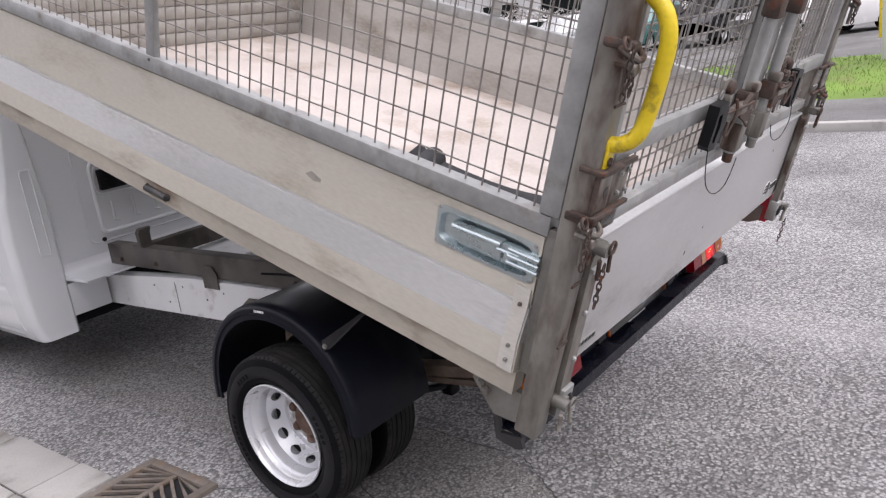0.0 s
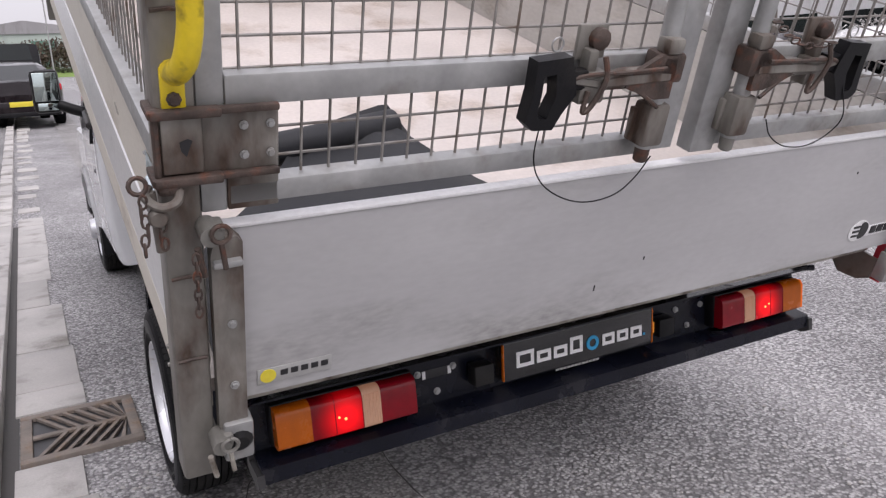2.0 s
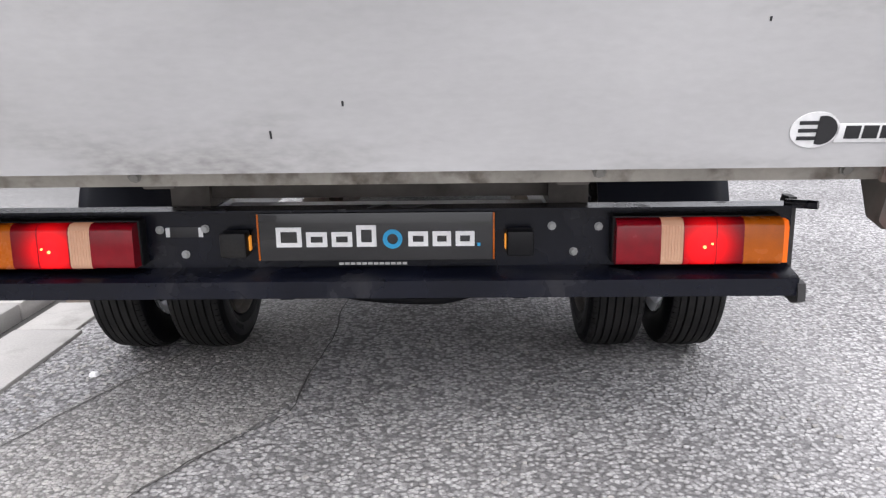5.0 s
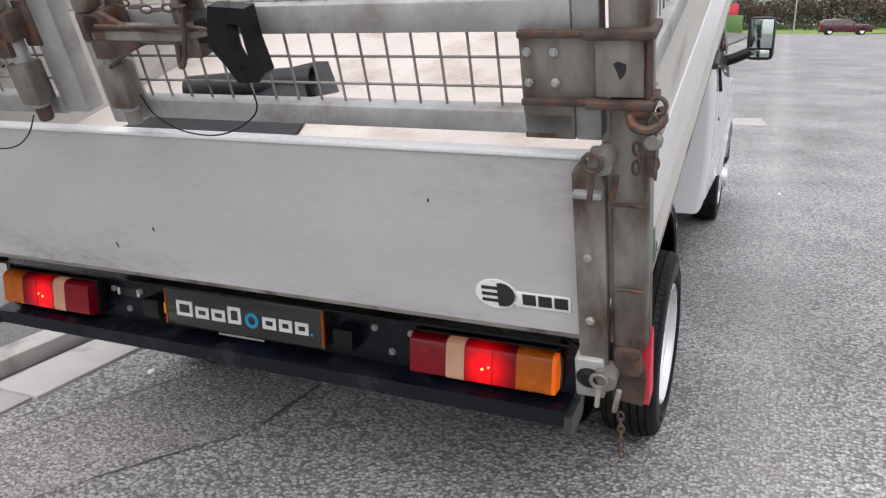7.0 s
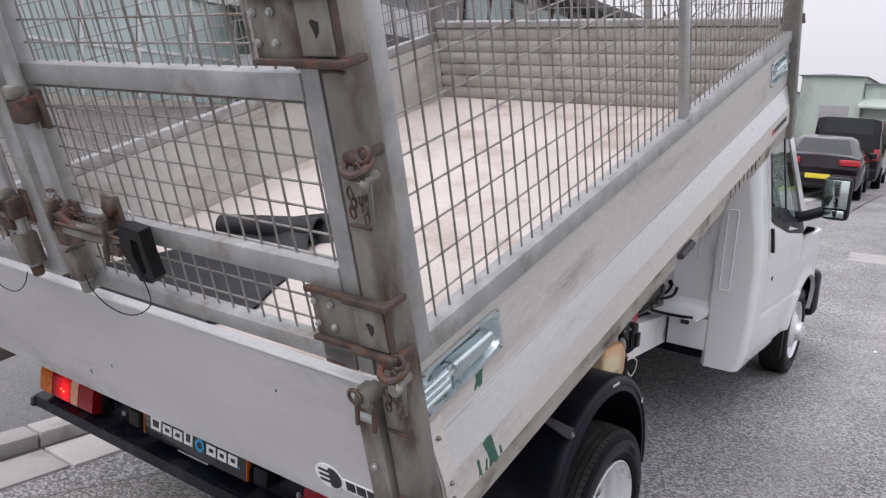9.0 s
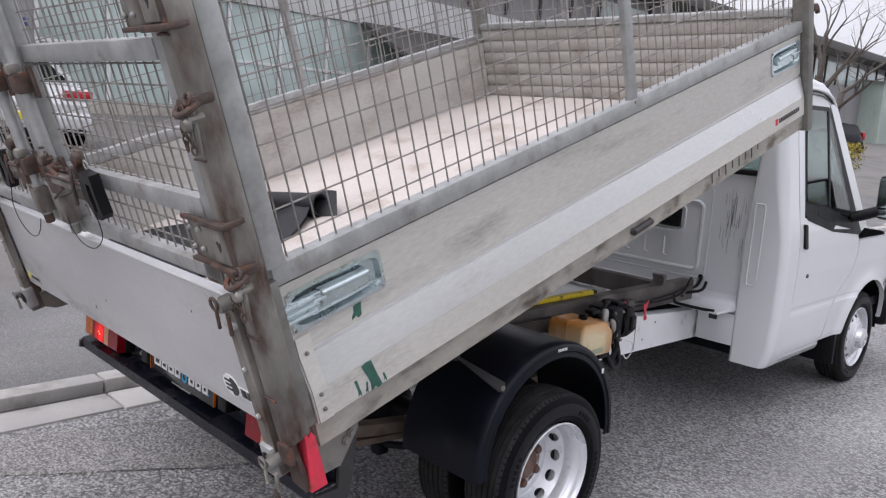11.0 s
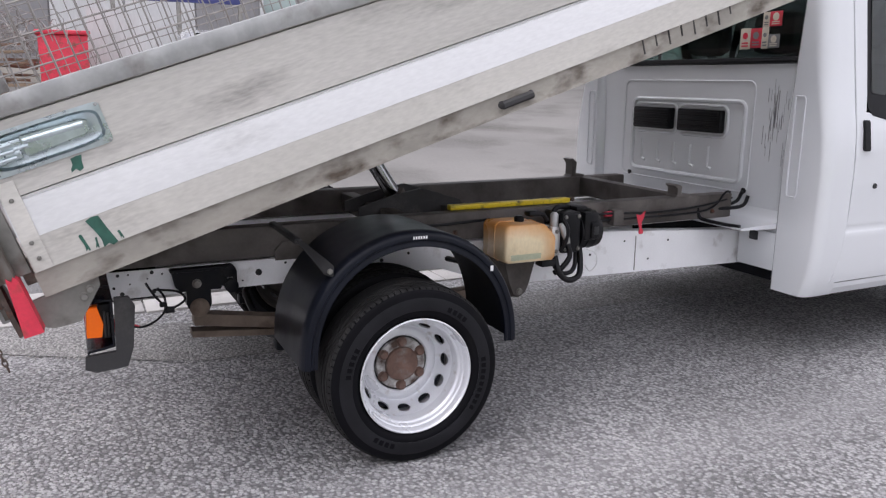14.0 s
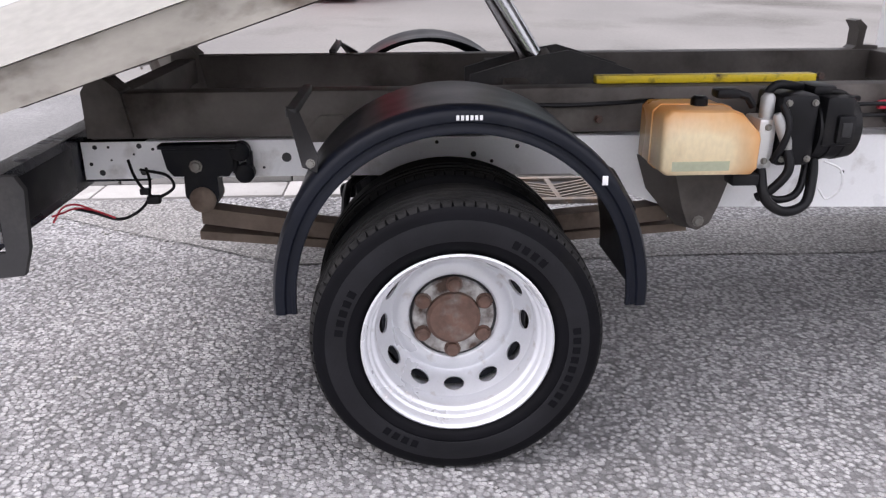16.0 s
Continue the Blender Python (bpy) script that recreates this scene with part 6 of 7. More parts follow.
    wg = tpart("front_wing", skin([(0.7152, 2.868), (0.80, 2.985), (0.88, 3.03), (0.95, 3.055), (1.00, 3.06)], [(0.7152, 4.0), (0.86, 3.985), (0.93, 3.92), (1.00, 3.82)], s, 0.0, 20, 0.03, 0.020), WHITE, "white front wing")
    rear_edge = [(0.40, 2.690), (0.55, 2.727), (0.68, 2.808), (0.7151, 2.868)]
    rear_arch = [(z, 3.345 - math.sqrt(max(0.0, 0.385 ** 2 - (z - 0.33) ** 2))) for z in (0.40, 0.45, 0.50, 0.55, 0.60, 0.64, 0.67, 0.69, 0.705, 0.7149)]
    fore_arch = [(z, 6.69 - y) for z, y in rear_arch]
    tpart("wing_rear", skin(rear_edge, rear_arch, s, 0.0, 8, 0.03, 0.020), WHITE, parent=wg)
    tpart("wing_front", skin(fore_arch, [(0.40, 3.97), (0.60, 4.01), (0.7149, 4.0)], s, 0.0, 8, 0.03, 0.020), WHITE, parent=wg)
    tpart("sill", skin([(0.335, 2.09), (0.394, 2.112)], [(0.335, 2.72), (0.394, 2.672)], s, -0.004, 8, 0.05), WHITE, parent=door)
    lin = arc(3.345, 0.33, 0.395, 182, -2)
    tpart("arch_liner", Shape().sheet([[(s * 0.90, y, z) for y, z in lin], [(s * 0.55, y, z) for y, z in lin]]), BLACK, parent=wg)
    tpart("mud_flap", Shape().box(*sorted((s * 0.72, s * 0.925)), 2.93, 2.955, 0.20, 0.42, 0.006), PLASTIC, "black front mud flap", wg)
    mir = tpart("door_mirror", Shape().tube([(s * 0.90, 2.92, 1.14), (s * 0.97, 2.93, 1.165), (s * 1.05, 2.95, 1.20)], 0.034, 10).box(*sorted((s * 1.03, s * 1.195)), 2.93, 3.0, 1.15, 1.42, 0.034), PLASTIC, "black door mirror")
    tpart("mirror_glass", Shape().box(*sorted((s * 1.045, s * 1.18)), 2.922, 2.9285, 1.225, 1.40, 0.003), MIRROR, "", mir)
    tpart("spot_glass", Shape().box(*sorted((s * 1.055, s * 1.17)), 2.922, 2.9285, 1.168, 1.214, 0.003), MIRROR, "", mir)
# back wall with a window, pressings and vents
bw = Shape().box(-0.70, 0.70, 2.035, 2.06, 0.58, 1.39).box(-0.72, -0.60, 2.035, 2.06, 1.39, 1.70).box(0.765, 0.80, 2.035, 2.06, 1.39, 1.70).box(-0.74, 0.80, 2.035, 2.06, 1.70, 1.88)
wall = tpart("cab_back", bw, WHITE, "white pressed cab back panel")
tpart("cab_back_lower", Shape().box(-0.72, 0.72, 2.045, 2.065, 0.36, 0.58), BLACK, parent=wall)
# ledge where the wall meets the chassis
tpart("floor_ledge", Shape().prism([(2.034, 0.70), (2.034, 0.622), (1.79, 0.630), (1.79, 0.640), (1.99, 0.647), (2.02, 0.67)], "x", -0.70, 0.70), WHITE, parent=wall)


def raised(x0, x1, z0, z1, w, y=2.035, d=0.010):
    """A raised rounded frame pressed into the wall."""
    pts = []
    r = 0.04
    for cx, cz, a0 in ((x1 - r, z1 - r, 0), (x0 + r, z1 - r, 90), (x0 + r, z0 + r, 180), (x1 - r, z0 + r, 270)):
        pts += [(cx + r * math.cos(math.radians(a0 + 15 * k)), y, cz + r * math.sin(math.radians(a0 + 15 * k))) for k in range(7)]
    return Shape().tube(pts + [pts[0]], w, 8)


tpart("pressing", raised(-0.50, 0.47, 0.76, 1.30, 0.005), WHITE, parent=wall)
tpart("pressing", raised(-0.415, 0.42, 0.805, 1.20, 0.012), WHITE, parent=wall)
for x0, x1 in ((-0.40, -0.055), (-0.04, 0.31)):
    tpart("pressing", raised(x0, x1, 1.02, 1.175, 0.009), WHITE, parent=wall)
    v = tpart("vent", Shape().box(x0 + 0.02, x1 - 0.02, 2.0, 2.036, 1.04, 1.155, 0.008), PLASTIC, "black rubber air vent", wall)
    for k in range(4):
        tpart("vent_flap", Shape().box(x0 + 0.03, x1 - 0.03, 1.994, 2.001, 1.05 + k * 0.026, 1.067 + k * 0.026, 0.002), PLASTIC, parent=wall)
for k in range(5):
    x = -0.33 + k * 0.13
    tpart("rib", Shape().tube([(x, 2.034, 0.97), (x, 2.034, 0.865), (x + 0.03, 2.034, 0.855)], 0.008, 6), WHITE, parent=wall)
STREAK = mat("grey soot streak", (0.22, 0.22, 0.225), 0.6)
rg = random.Random(3)
for k in range(44):
    x, z, l = rg.gauss(0.60, 0.035), rg.gauss(1.18, 0.08), rg.uniform(0.02, 0.12)
    tpart("black_streak", Shape().box(x, x + rg.uniform(0.0006, 0.0022), 2.0335, 2.0355, z - l, z, 0.0002), STREAK, parent=wall)
tpart("rear_window", raised(-0.60, 0.768, 1.395, 1.695, 0.016, 2.034), PLASTIC, "dark rear cab window in black rubber", wall)
tpart("rear_glass", Shape().box(-0.60, 0.768, 2.036, 2.042, 1.395, 1.695), GLASS, parent=wall)
CREAM = mat("cream sticker paper", (0.66, 0.60, 0.50), 0.5, 0.0, 0.08, 20.0)
for x, z, w, h, mt, mark in ((0.345, 1.45, 0.062, 0.098, CREAM, RED_PAINT), (0.408, 1.455, 0.066, 0.09, RED_PAINT, STREAK), (0.476, 1.45, 0.038, 0.098, CREAM, STREAK), (0.515, 1.452, 0.065, 0.062, STREAK, CREAM), (0.476, 1.549, 0.038, 0.066, CREAM, STREAK), (0.515, 1.55, 0.07, 0.066, RED_PAINT, CREAM)):
    st = tpart("warning_sticker", Shape().box(x, x + w, 2.033, 2.0358, z, z + h, 0.0005), mt, "red and cream warning sticker", wall)
    tpart("pictogram", Shape().lathe([(2.0318, w * 0.26), (2.0332, w * 0.26)], (x + w / 2, 0, z + h * 0.64), "y", 14), mark, parent=st)
    for k in range(2):
        tpart("lettering_bar", Shape().box(x + w * 0.18, x + w * 0.82, 2.0318, 2.0332, z + h * (0.12 + 0.14 * k), z + h * (0.19 + 0.14 * k), 0.0002), mark, parent=st)
tpart("wall_plug", Shape().lathe([(-2.03, 0.013), (-2.04, 0.015)], (0.455, 4.066, 0.77), "y", 10), PLASTIC, parent=wall)
tpart("rail_aperture", Shape().box(0.55, 0.60, 1.994, 2.001, 0.55, 0.595, 0.008), INK_K, parent=wall)
tpart("floor_flange", Shape().box(0.48, 0.70, 2.0, 2.05, 0.42, 0.60, 0.004), WHITE, parent=wall)
tpart("floor_flange", Shape().box(-0.70, -0.48, 2.0, 2.05, 0.42, 0.60, 0.004), WHITE, parent=wall)
tpart("wall_plug", Shape().lathe([(-2.03, 0.011), (-2.04, 0.013)], (-0.422, 4.066, 0.772), "y", 10), PLASTIC, parent=wall)
for pts in ([(0.40, 1.78, 0.70), (0.43, 1.92, 0.70), (0.455, 1.99, 0.72), (0.478, 2.0, 0.772)], [(0.42, 1.80, 0.69), (0.46, 1.94, 0.69), (0.49, 2.0, 0.705), (0.502, 2.015, 0.752)], [(0.44, 1.76, 0.72), (0.455, 1.77, 0.66), (0.48, 1.785, 0.645), (0.60, 1.79, 0.643), (0.68, 1.80, 0.645)]):
    tpart("hose", Shape().bent(pts, 0.009, 8), PLASTIC, "black hose", wall)
# roof, windscreen, bonnet, nose
rows = []
for y, zc, w in ((1.985, 1.858, 0.775), (1.992, 1.885, 0.79), (2.02, 1.915, 0.80), (2.08, 1.938, 0.806), (2.20, 1.956, 0.808), (2.35, 1.962, 0.806), (2.48, 1.952, 0.800), (2.58, 1.928, 0.793), (2.65, 1.898, 0.787), (2.70, 1.862, 0.78)):
    rows.append([(w * 1.03 * math.copysign(abs(math.cos(a)) ** 0.4, math.cos(a)), y, zc - 0.075 * (1 - abs(math.sin(a)) ** 0.55)) for a in [math.pi * k / 28 for k in range(29)]])
tpart("cab_roof", Shape().sheet(rows), WHITE, "white cab roof", smooth=60)
for s in (1, -1):
    rail = [(s * 0.835, 1.99, 1.838), (s * 0.842, 2.10, 1.862), (s * 0.840, 2.30, 1.874), (s * 0.836, 2.46, 1.868), (s * 0.826, 2.58, 1.846), (s * 0.815, 2.67, 1.812), (s * 0.812, 2.70, 1.79)]
    tpart("roof_gutter", Shape().bent(rail, 0.010, 8), WHITE, "white roof drip rail")
    tpart("gutter_seal", Shape().bent([(x - s * 0.004, y, z - 0.013) for x, y, z in rail], 0.005, 6), PLASTIC)
    tpart("a_pillar", flank([(2.60, 1.80), (2.655, 1.83), (2.70, 1.80), (2.95, 1.42), (3.15, 1.09), (3.06, 1.052), (2.86, 1.385)], s, 0.05, 0.002), WHITE)
    tpart("roof_side", flank([(2.0, 1.80), (2.0, 1.86), (2.20, 1.90), (2.40, 1.90), (2.55, 1.875), (2.66, 1.83), (2.60, 1.805), (2.52, 1.85), (2.30, 1.85), (2.18, 1.84), (2.155, 1.80)], s, 0.03, -0.002), WHITE)
tpart("windscreen", Shape().sheet([[(-0.78, 2.68, 1.83), (0, 2.73, 1.86), (0.78, 2.68, 1.83)], [(-0.86, 3.10, 1.12), (0, 3.22, 1.12), (0.86, 3.10, 1.12)]]), GLASS)
tpart("bonnet", Shape().sheet([[(-0.90, 3.07, 1.08), (-0.5, 3.20, 1.12), (0.5, 3.20, 1.12), (0.90, 3.07, 1.08)], [(-0.9, 3.6, 1.02), (-0.5, 3.65, 1.08), (0.5, 3.65, 1.08), (0.9, 3.6, 1.02)], [(-0.88, 3.92, 0.86), (-0.5, 3.98, 0.90), (0.5, 3.98, 0.90), (0.88, 3.92, 0.86)]]), WHITE)
tpart("front_bumper", Shape().box(-0.93, 0.93, 3.88, 4.06, 0.30, 0.66, 0.05).box(-0.85, 0.85, 3.90, 4.02, 0.66, 0.90, 0.04), PLASTIC)
tpart("cab_floor", Shape().box(-0.90, 0.90, 2.07, 3.9, 0.50, 0.56), BLACK)
tpart("dashboard", Shape().box(-0.84, 0.84, 2.85, 3.12, 0.80, 1.08, 0.05), PLASTIC)
for x in (-0.55, 0.0, 0.45):
    seat = tpart("seat", Shape().box(x - 0.22, x + 0.22, 2.14, 2.62, 0.66, 0.86, 0.04).box(x - 0.22, x + 0.22, 2.12, 2.24, 0.82, 1.40, 0.04), SEAT, "dark cloth seat")
    tpart("headrest", Shape().box(x - 0.13, x + 0.13, 2.12, 2.21, 1.43, 1.62, 0.04), SEAT, parent=seat)

# ---- kerb, gutter, drain ----
KERB = thing("kerb", "row of pale concrete kerb stones", "kerb", kind="structure")
GUT = thing("gutter", "row of pale concrete gutter slabs set in asphalt", "gutter", kind="structure")
kr = random.Random(8)


def stone(name, parent, x0, x1, y0, y1, z0, z1, mt, c=0.008):
    ob = part(name, Shape().box(x0, x1, y0, y1, z0, z1, c), mt, parent)
    return ob


y = -8.0
while y < 40:
    l = 0.915
    b = rise(-1.9, y + l / 2)
    part("kerb_stone", Shape().box(-1.725, -1.58, y + 0.004, y + l - 0.004, b - 0.12, b + 0.065 + kr.uniform(-0.003, 0.003), 0.012), CONC, KERB)
    y += l
cuts = [-8.0, -7.1, -6.2, -5.3, -4.4, -3.5, -2.6, -1.65, -0.69, 0.10, 0.44]
for a, b in zip(cuts, cuts[1:]):
    part("gutter_slab", Shape().box(-1.535, -1.28 + kr.uniform(-0.03, 0.02), a + 0.005, b - 0.005, -0.1, 0.012 + kr.uniform(-0.002, 0.003), 0.006), CONC, GUT)
y = 0.965
for l in [0.28] + [0.61, 0.915, 0.75, 0.915] * 12:
    b = rise(0, y)
    part("gutter_slab", Shape().box(-1.535, -1.285 + kr.uniform(-0.06, 0.03) + (0.08 if l < 0.3 else 0), y + 0.005, y + l - 0.005, b - 0.1, b + 0.012 + kr.uniform(-0.002, 0.003), 0.006), CONC, GUT)
    y += l
part("gutter_joint", Shape().box(-1.581, -1.52, -8, 6, -0.08, 0.002), TAR, GUT)
DR = thing("drain_grate", "rusted cast-iron street drain grate with slanted bars", "drain")
gx0, gx1, gy0, gy1 = -1.515, -1.068, 0.45, 0.93
part("pit", Shape().box(gx0 + 0.03, gx1 - 0.03, gy0 + 0.03, gy1 - 0.03, 0.0046, 0.0052), INK_K, DR)
for a in ((gx0, gx1, gy0, gy0 + 0.045), (gx0, gx1, gy1 - 0.045, gy1), (gx0, gx0 + 0.045, gy0 + 0.045, gy1 - 0.045), (gx1 - 0.045, gx1, gy0 + 0.045, gy1 - 0.045)):
    part("frame_bar", Shape().box(*a, -0.05, 0.022, 0.005), IRON, DR)
ym = (gy0 + gy1) / 2
part("mid_bar", Shape().box(gx0 + 0.045, gx1 - 0.045, ym - 0.014, ym + 0.014, 0.006, 0.02, 0.003), IRON, DR)
for k in range(7):
    for y0, y1, d in ((gy0 + 0.045, ym - 0.014, 1), (ym + 0.014, gy1 - 0.045, -1)):
        xa = gx0 + 0.06 + k * 0.05
        lean = 0.10
        p = [(xa, y0), (xa + 0.018, y0), (xa + 0.018 + lean, y1), (xa + lean, y1)] if d > 0 else [(xa + lean, y0), (xa + 0.018 + lean, y0), (xa + 0.018, y1), (xa, y1)]
        p = [(min(max(q, gx0 + 0.046), gx1 - 0.046), r) for q, r in p]
        if p[1][0] - p[0][0] > 0.004 or p[2][0] - p[3][0] > 0.004:
            part("slat", Shape().prism(p, "z", 0.006, 0.019), IRON, DR)
# cracks and patches of the road
CRACKS = ([(-0.29, 0.9), (-0.31, 0.4), (-0.295, 0.06), (-0.315, -0.3), (-0.32, -0.6), (-0.41, -0.72), (-0.5, -0.84), (-0.62, -1.05), (-0.75, -1.3)],
          [(-0.76, 0.2), (-0.775, -0.09), (-0.86, -0.3), (-0.95, -0.48), (-1.08, -0.83), (-1.12, -0.98)], [(-1.1, 0.45), (-1.0, 0.3), (-0.95, 0.2), (-0.9, 0.5), (-0.75, 0.6), (-0.6, 0.8)])
for way in CRACKS:
    pts = []
    for (xa, ya), (xb, yb) in zip(way, way[1:]):
        pts += [(xa + (xb - xa) * q / 5 + kr.uniform(-0.008, 0.008), ya + (yb - ya) * q / 5) for q in range(5)]
    c = Shape()
    L, Rr = [], []
    for x, y in pts:
        w = kr.uniform(0.0012, 0.0035)
        L.append((x - w, y, 0.0065))
        Rr.append((x + w, y, 0.0065))
    solid("road_crack", c.sheet([L, Rr]), TAR, "thin dark crack in the asphalt", "crack", kind="structure")
solid("road_plate", Shape().add([(x, y, rise(x, y) + h) for h in (-0.03, 0.006) for x, y in ((0.5, 9.3), (1.22, 9.3), (1.08, 10.15), (0.45, 10.0))], [(4, 5, 6, 7), (0, 1, 5, 4), (1, 2, 6, 5), (2, 3, 7, 6), (3, 0, 4, 7)]), CONC, "pale square cover set in the road", "cover")
peb = Shape()
for k in range(900):
    x, y = kr.uniform(-1.25, 4.5), kr.uniform(-2.6, 3.5)
    r = kr.uniform(0.003, 0.0065)
    v = [(x + r * kr.uniform(0.6, 1.2) * a, y + r * kr.uniform(0.6, 1.2) * b, 0.004 + r * 0.8 * c) for a, b, c in ((1, 0, 0), (-1, 0, 0), (0, 1, 0), (0, -1, 0), (0, 0, 1))]
    peb.add(v, [(0, 2, 4), (2, 1, 4), (1, 3, 4), (3, 0, 4)])
solid("loose_chippings", peb, CONC, "loose pale chippings scattered on the road", "gravel", kind="stuff", smooth=0)
peb = Shape()
for k in range(1100):
    y = kr.uniform(-2.4, 0.2)
    x = kr.uniform(-1.22, -0.35 + 0.45 * min(0.0, y + 0.5)) if kr.random() < 0.75 else kr.uniform(-1.22, 1.6)
    r, q = kr.uniform(0.004, 0.0105), kr.uniform(0, 3.1)
    if x > -1.22:
        v = [(x + r * u * math.cos(a + q) * kr.uniform(0.7, 1.2), y + r * u * math.sin(a + q) * 0.75, z) for z, u in ((0.002, 1.0), (0.0045 + 0.25 * r, 0.72)) for a in (0, 1.1, 2.0, 3.2, 4.1, 5.3)]
        peb.add(v, [(6, 7, 8, 9, 10, 11)] + [(i, (i + 1) % 6, 6 + (i + 1) % 6, 6 + i) for i in range(6)])
solid("coarse_chippings", peb, CONC, "pale angular chippings bedded in the old asphalt", "gravel", kind="stuff", smooth=0)
for (x, y) in ((-1.03, -0.32), (1.39, 4.73)):
    solid("pale_pebble", Shape().lathe([(0, 0.018), (0.010, 0.014), (0.014, 0.004)], (x, y, 0.004), "z", 7), INK_W, "small white pebble on the road", "pebble", "pebbles")
# far kerb, footway and verge over the road
part("kerb_stone", Shape().box(7.45, 7.6, -40, 60, -0.05, 0.11, 0.012), CONC, tagged(thing("far_kerb", "concrete kerb along the far footway", "kerb", kind="structure")))
solid("far_pavement", Shape().box(7.6, 9.6, -40, 60, 0.02, 0.10), PATH_M, "grey asphalt footway over the road", "pavement", kind="structure")
solid("verge", Shape().sheet([[(x, y, z) for x, z in ((9.6, 0.10), (11, 0.19), (13, 0.31), (14.2, 0.30))] for y in (-60, -20, 0, 20, 60)]), GRASS_M, "mown green grass verge", "grass", kind="structure")
solid("car_park", Shape().sheet([[(x, y, 0.29) for x in (14.0, 30, 60)] for y in (-60, -20, 0, 20, 60)]), PATH_M, "pale grey asphalt car park beyond the verge", "car park", kind="structure")

# ---- parked cars ----
CAR_DARK = mat("dark plum car paint", (0.012, 0.008, 0.010), 0.10, 0.0, 0.1, 3.0, 200, 0.0, gloss=0.35)
CAR_BLACK = mat("black van paint", (0.008, 0.008, 0.009), 0.10, 0.0, 0.1, 3.0, 200, 0.0, gloss=0.35)
CAR_SILVER = mat("silver car paint", (0.74, 0.75, 0.76), 0.22, 0.45, 0.05, 3.0, 200, 0.0, coat=0.4)
CAR_RED = mat("dark red car paint", (0.07, 0.012, 0.018), 0.25, 0.0, 0.1, 3.0, 200, 0.0, coat=0.3)
CAR_GLASS = mat("dark car glass", (0.010, 0.014, 0.014), 0.05, 0.0, 0.1, 2.0, 200, 0.0, gloss=0.4)
CAR_LAMP = mat("red car lamp", (0.42, 0.01, 0.02), 0.15, 0.0, 0.1, 20.0, 200, 0.1, coat=0.5)


def loft(rows, half=True):
    """A mirrored skin through stations of (y, [(x, z), ...]) from the sill up to the middle line."""
    return Shape().sheet([[(x, y, z) for x, z in r] + [(-x, y, z) for x, z in r[::-1]] for y, r in rows])


def car(name, label, paint, m, shape="saloon"):
    """A parked car, its tail at y = 0 and its nose at +y, wheels on z = 0."""
    T = thing(name, label, "car" if shape != "van" else "van", m=m)
    if shape == "saloon":
        L, W, belt, st = 4.7, 0.90, 0.92, [(0.03, .70, .72), (0.10, .98, .80), (0.45, 1.03, .82), (1.15, 1.35, .66), (1.9, 1.45, .62), (2.6, 1.42, .62), (3.3, 1.02, .76), (4.2, .88, .80), (4.62, .72, .72)]
    elif shape == "estate":
        L, W, belt, st = 4.6, 0.88, 0.93, [(0.02, .72, .74), (0.07, 1.05, .78), (0.35, 1.43, .64), (1.2, 1.48, .64), (1.9, 1.48, .64), (2.5, 1.42, .62), (3.25, 1.03, .76), (4.2, .90, .78), (4.55, .72, .70)]
    else:
        L, W, belt, st = 4.9, 0.95, 1.15, [(0.02, .9, .86), (0.05, 1.5, .84), (0.14, 1.93, .80), (1.2, 1.97, .80), (2.4, 1.97, .80), (3.3, 1.90, .76), (4.0, 1.28, .84), (4.6, 1.10, .82), (4.86, .85, .8)]
    rows = []
    for y, top, tw in st:
        end = min(1.0, 0.86 + min(y, L - y) * 0.5)
        b = min(belt, top - 0.02)
        rows.append((y, [(W * end * 0.94, 0.24), (W * end, 0.45), (W * end * 1.0, b - 0.18), (W * end * 0.975, b), (min(tw, W * end * 0.96), top - 0.035 if top > belt else b + 0.01), (tw * 0.8, top), (0.0, top + 0.015)]))
    part("body", loft(rows), paint, T, smooth=50)
    part("end_panel", Shape().add([(x, 0.03, z) for x, z in rows[0][1]] + [(-x, 0.03, z) for x, z in rows[0][1][::-1]], [tuple(range(14))]), paint, T)
    hi = [(y, r) for y, r in rows if r[5][1] > belt + 0.1]
    for s in (1, -1):
        g = []
        for (y, r) in hi:
            (x0, z0), (x1, z1) = r[3], r[4]
            g.append([(s * (x0 + 0.12 * (x1 - x0) + 0.006), y, z0 + 0.12 * (z1 - z0)), (s * (x0 + 0.82 * (x1 - x0) + 0.006), y, z0 + 0.82 * (z1 - z0))])
        part("side_glass", Shape().sheet(g), CAR_GLASS, T)
        part("tail_lamp", Shape().box(*sorted((s * (W * 0.45), s * (W * 0.93))), -0.005, 0.10, 0.78 if shape != "van" else 0.95, 0.92 if shape != "van" else 1.25, 0.02) if shape == "saloon" else
             Shape().box(*sorted((s * (W * 0.74), s * (W * 0.90))), -0.01, 0.12, 0.80, 1.12, 0.02), CAR_LAMP, T, "red tail lamp")
        for y in (0.85, L - 0.95):
            wc = (s * (W - 0.10), y, 0.32)
            w = part("wheel", Shape().lathe([(-0.10, 0.20), (-0.11, 0.29), (-0.09, 0.32), (0.09, 0.32), (0.11, 0.29), (0.10, 0.20)], wc, "x", 24, closed=True), RUBBER, T)
            part("rim", Shape().lathe([(s * 0.02, 0.205), (s * 0.10, 0.205), (s * 0.085, 0.18), (s * 0.06, 0.06), (s * 0.08, 0.03)], wc, "x", 20), RIM, w)
    a, b = (rows[2], rows[3]) if shape == "saloon" else ((rows[1], rows[2]))
    def up(r, k, f):
        return (r[1][k][0] * f, r[0] - 0.012, r[1][k][1] + 0.012)
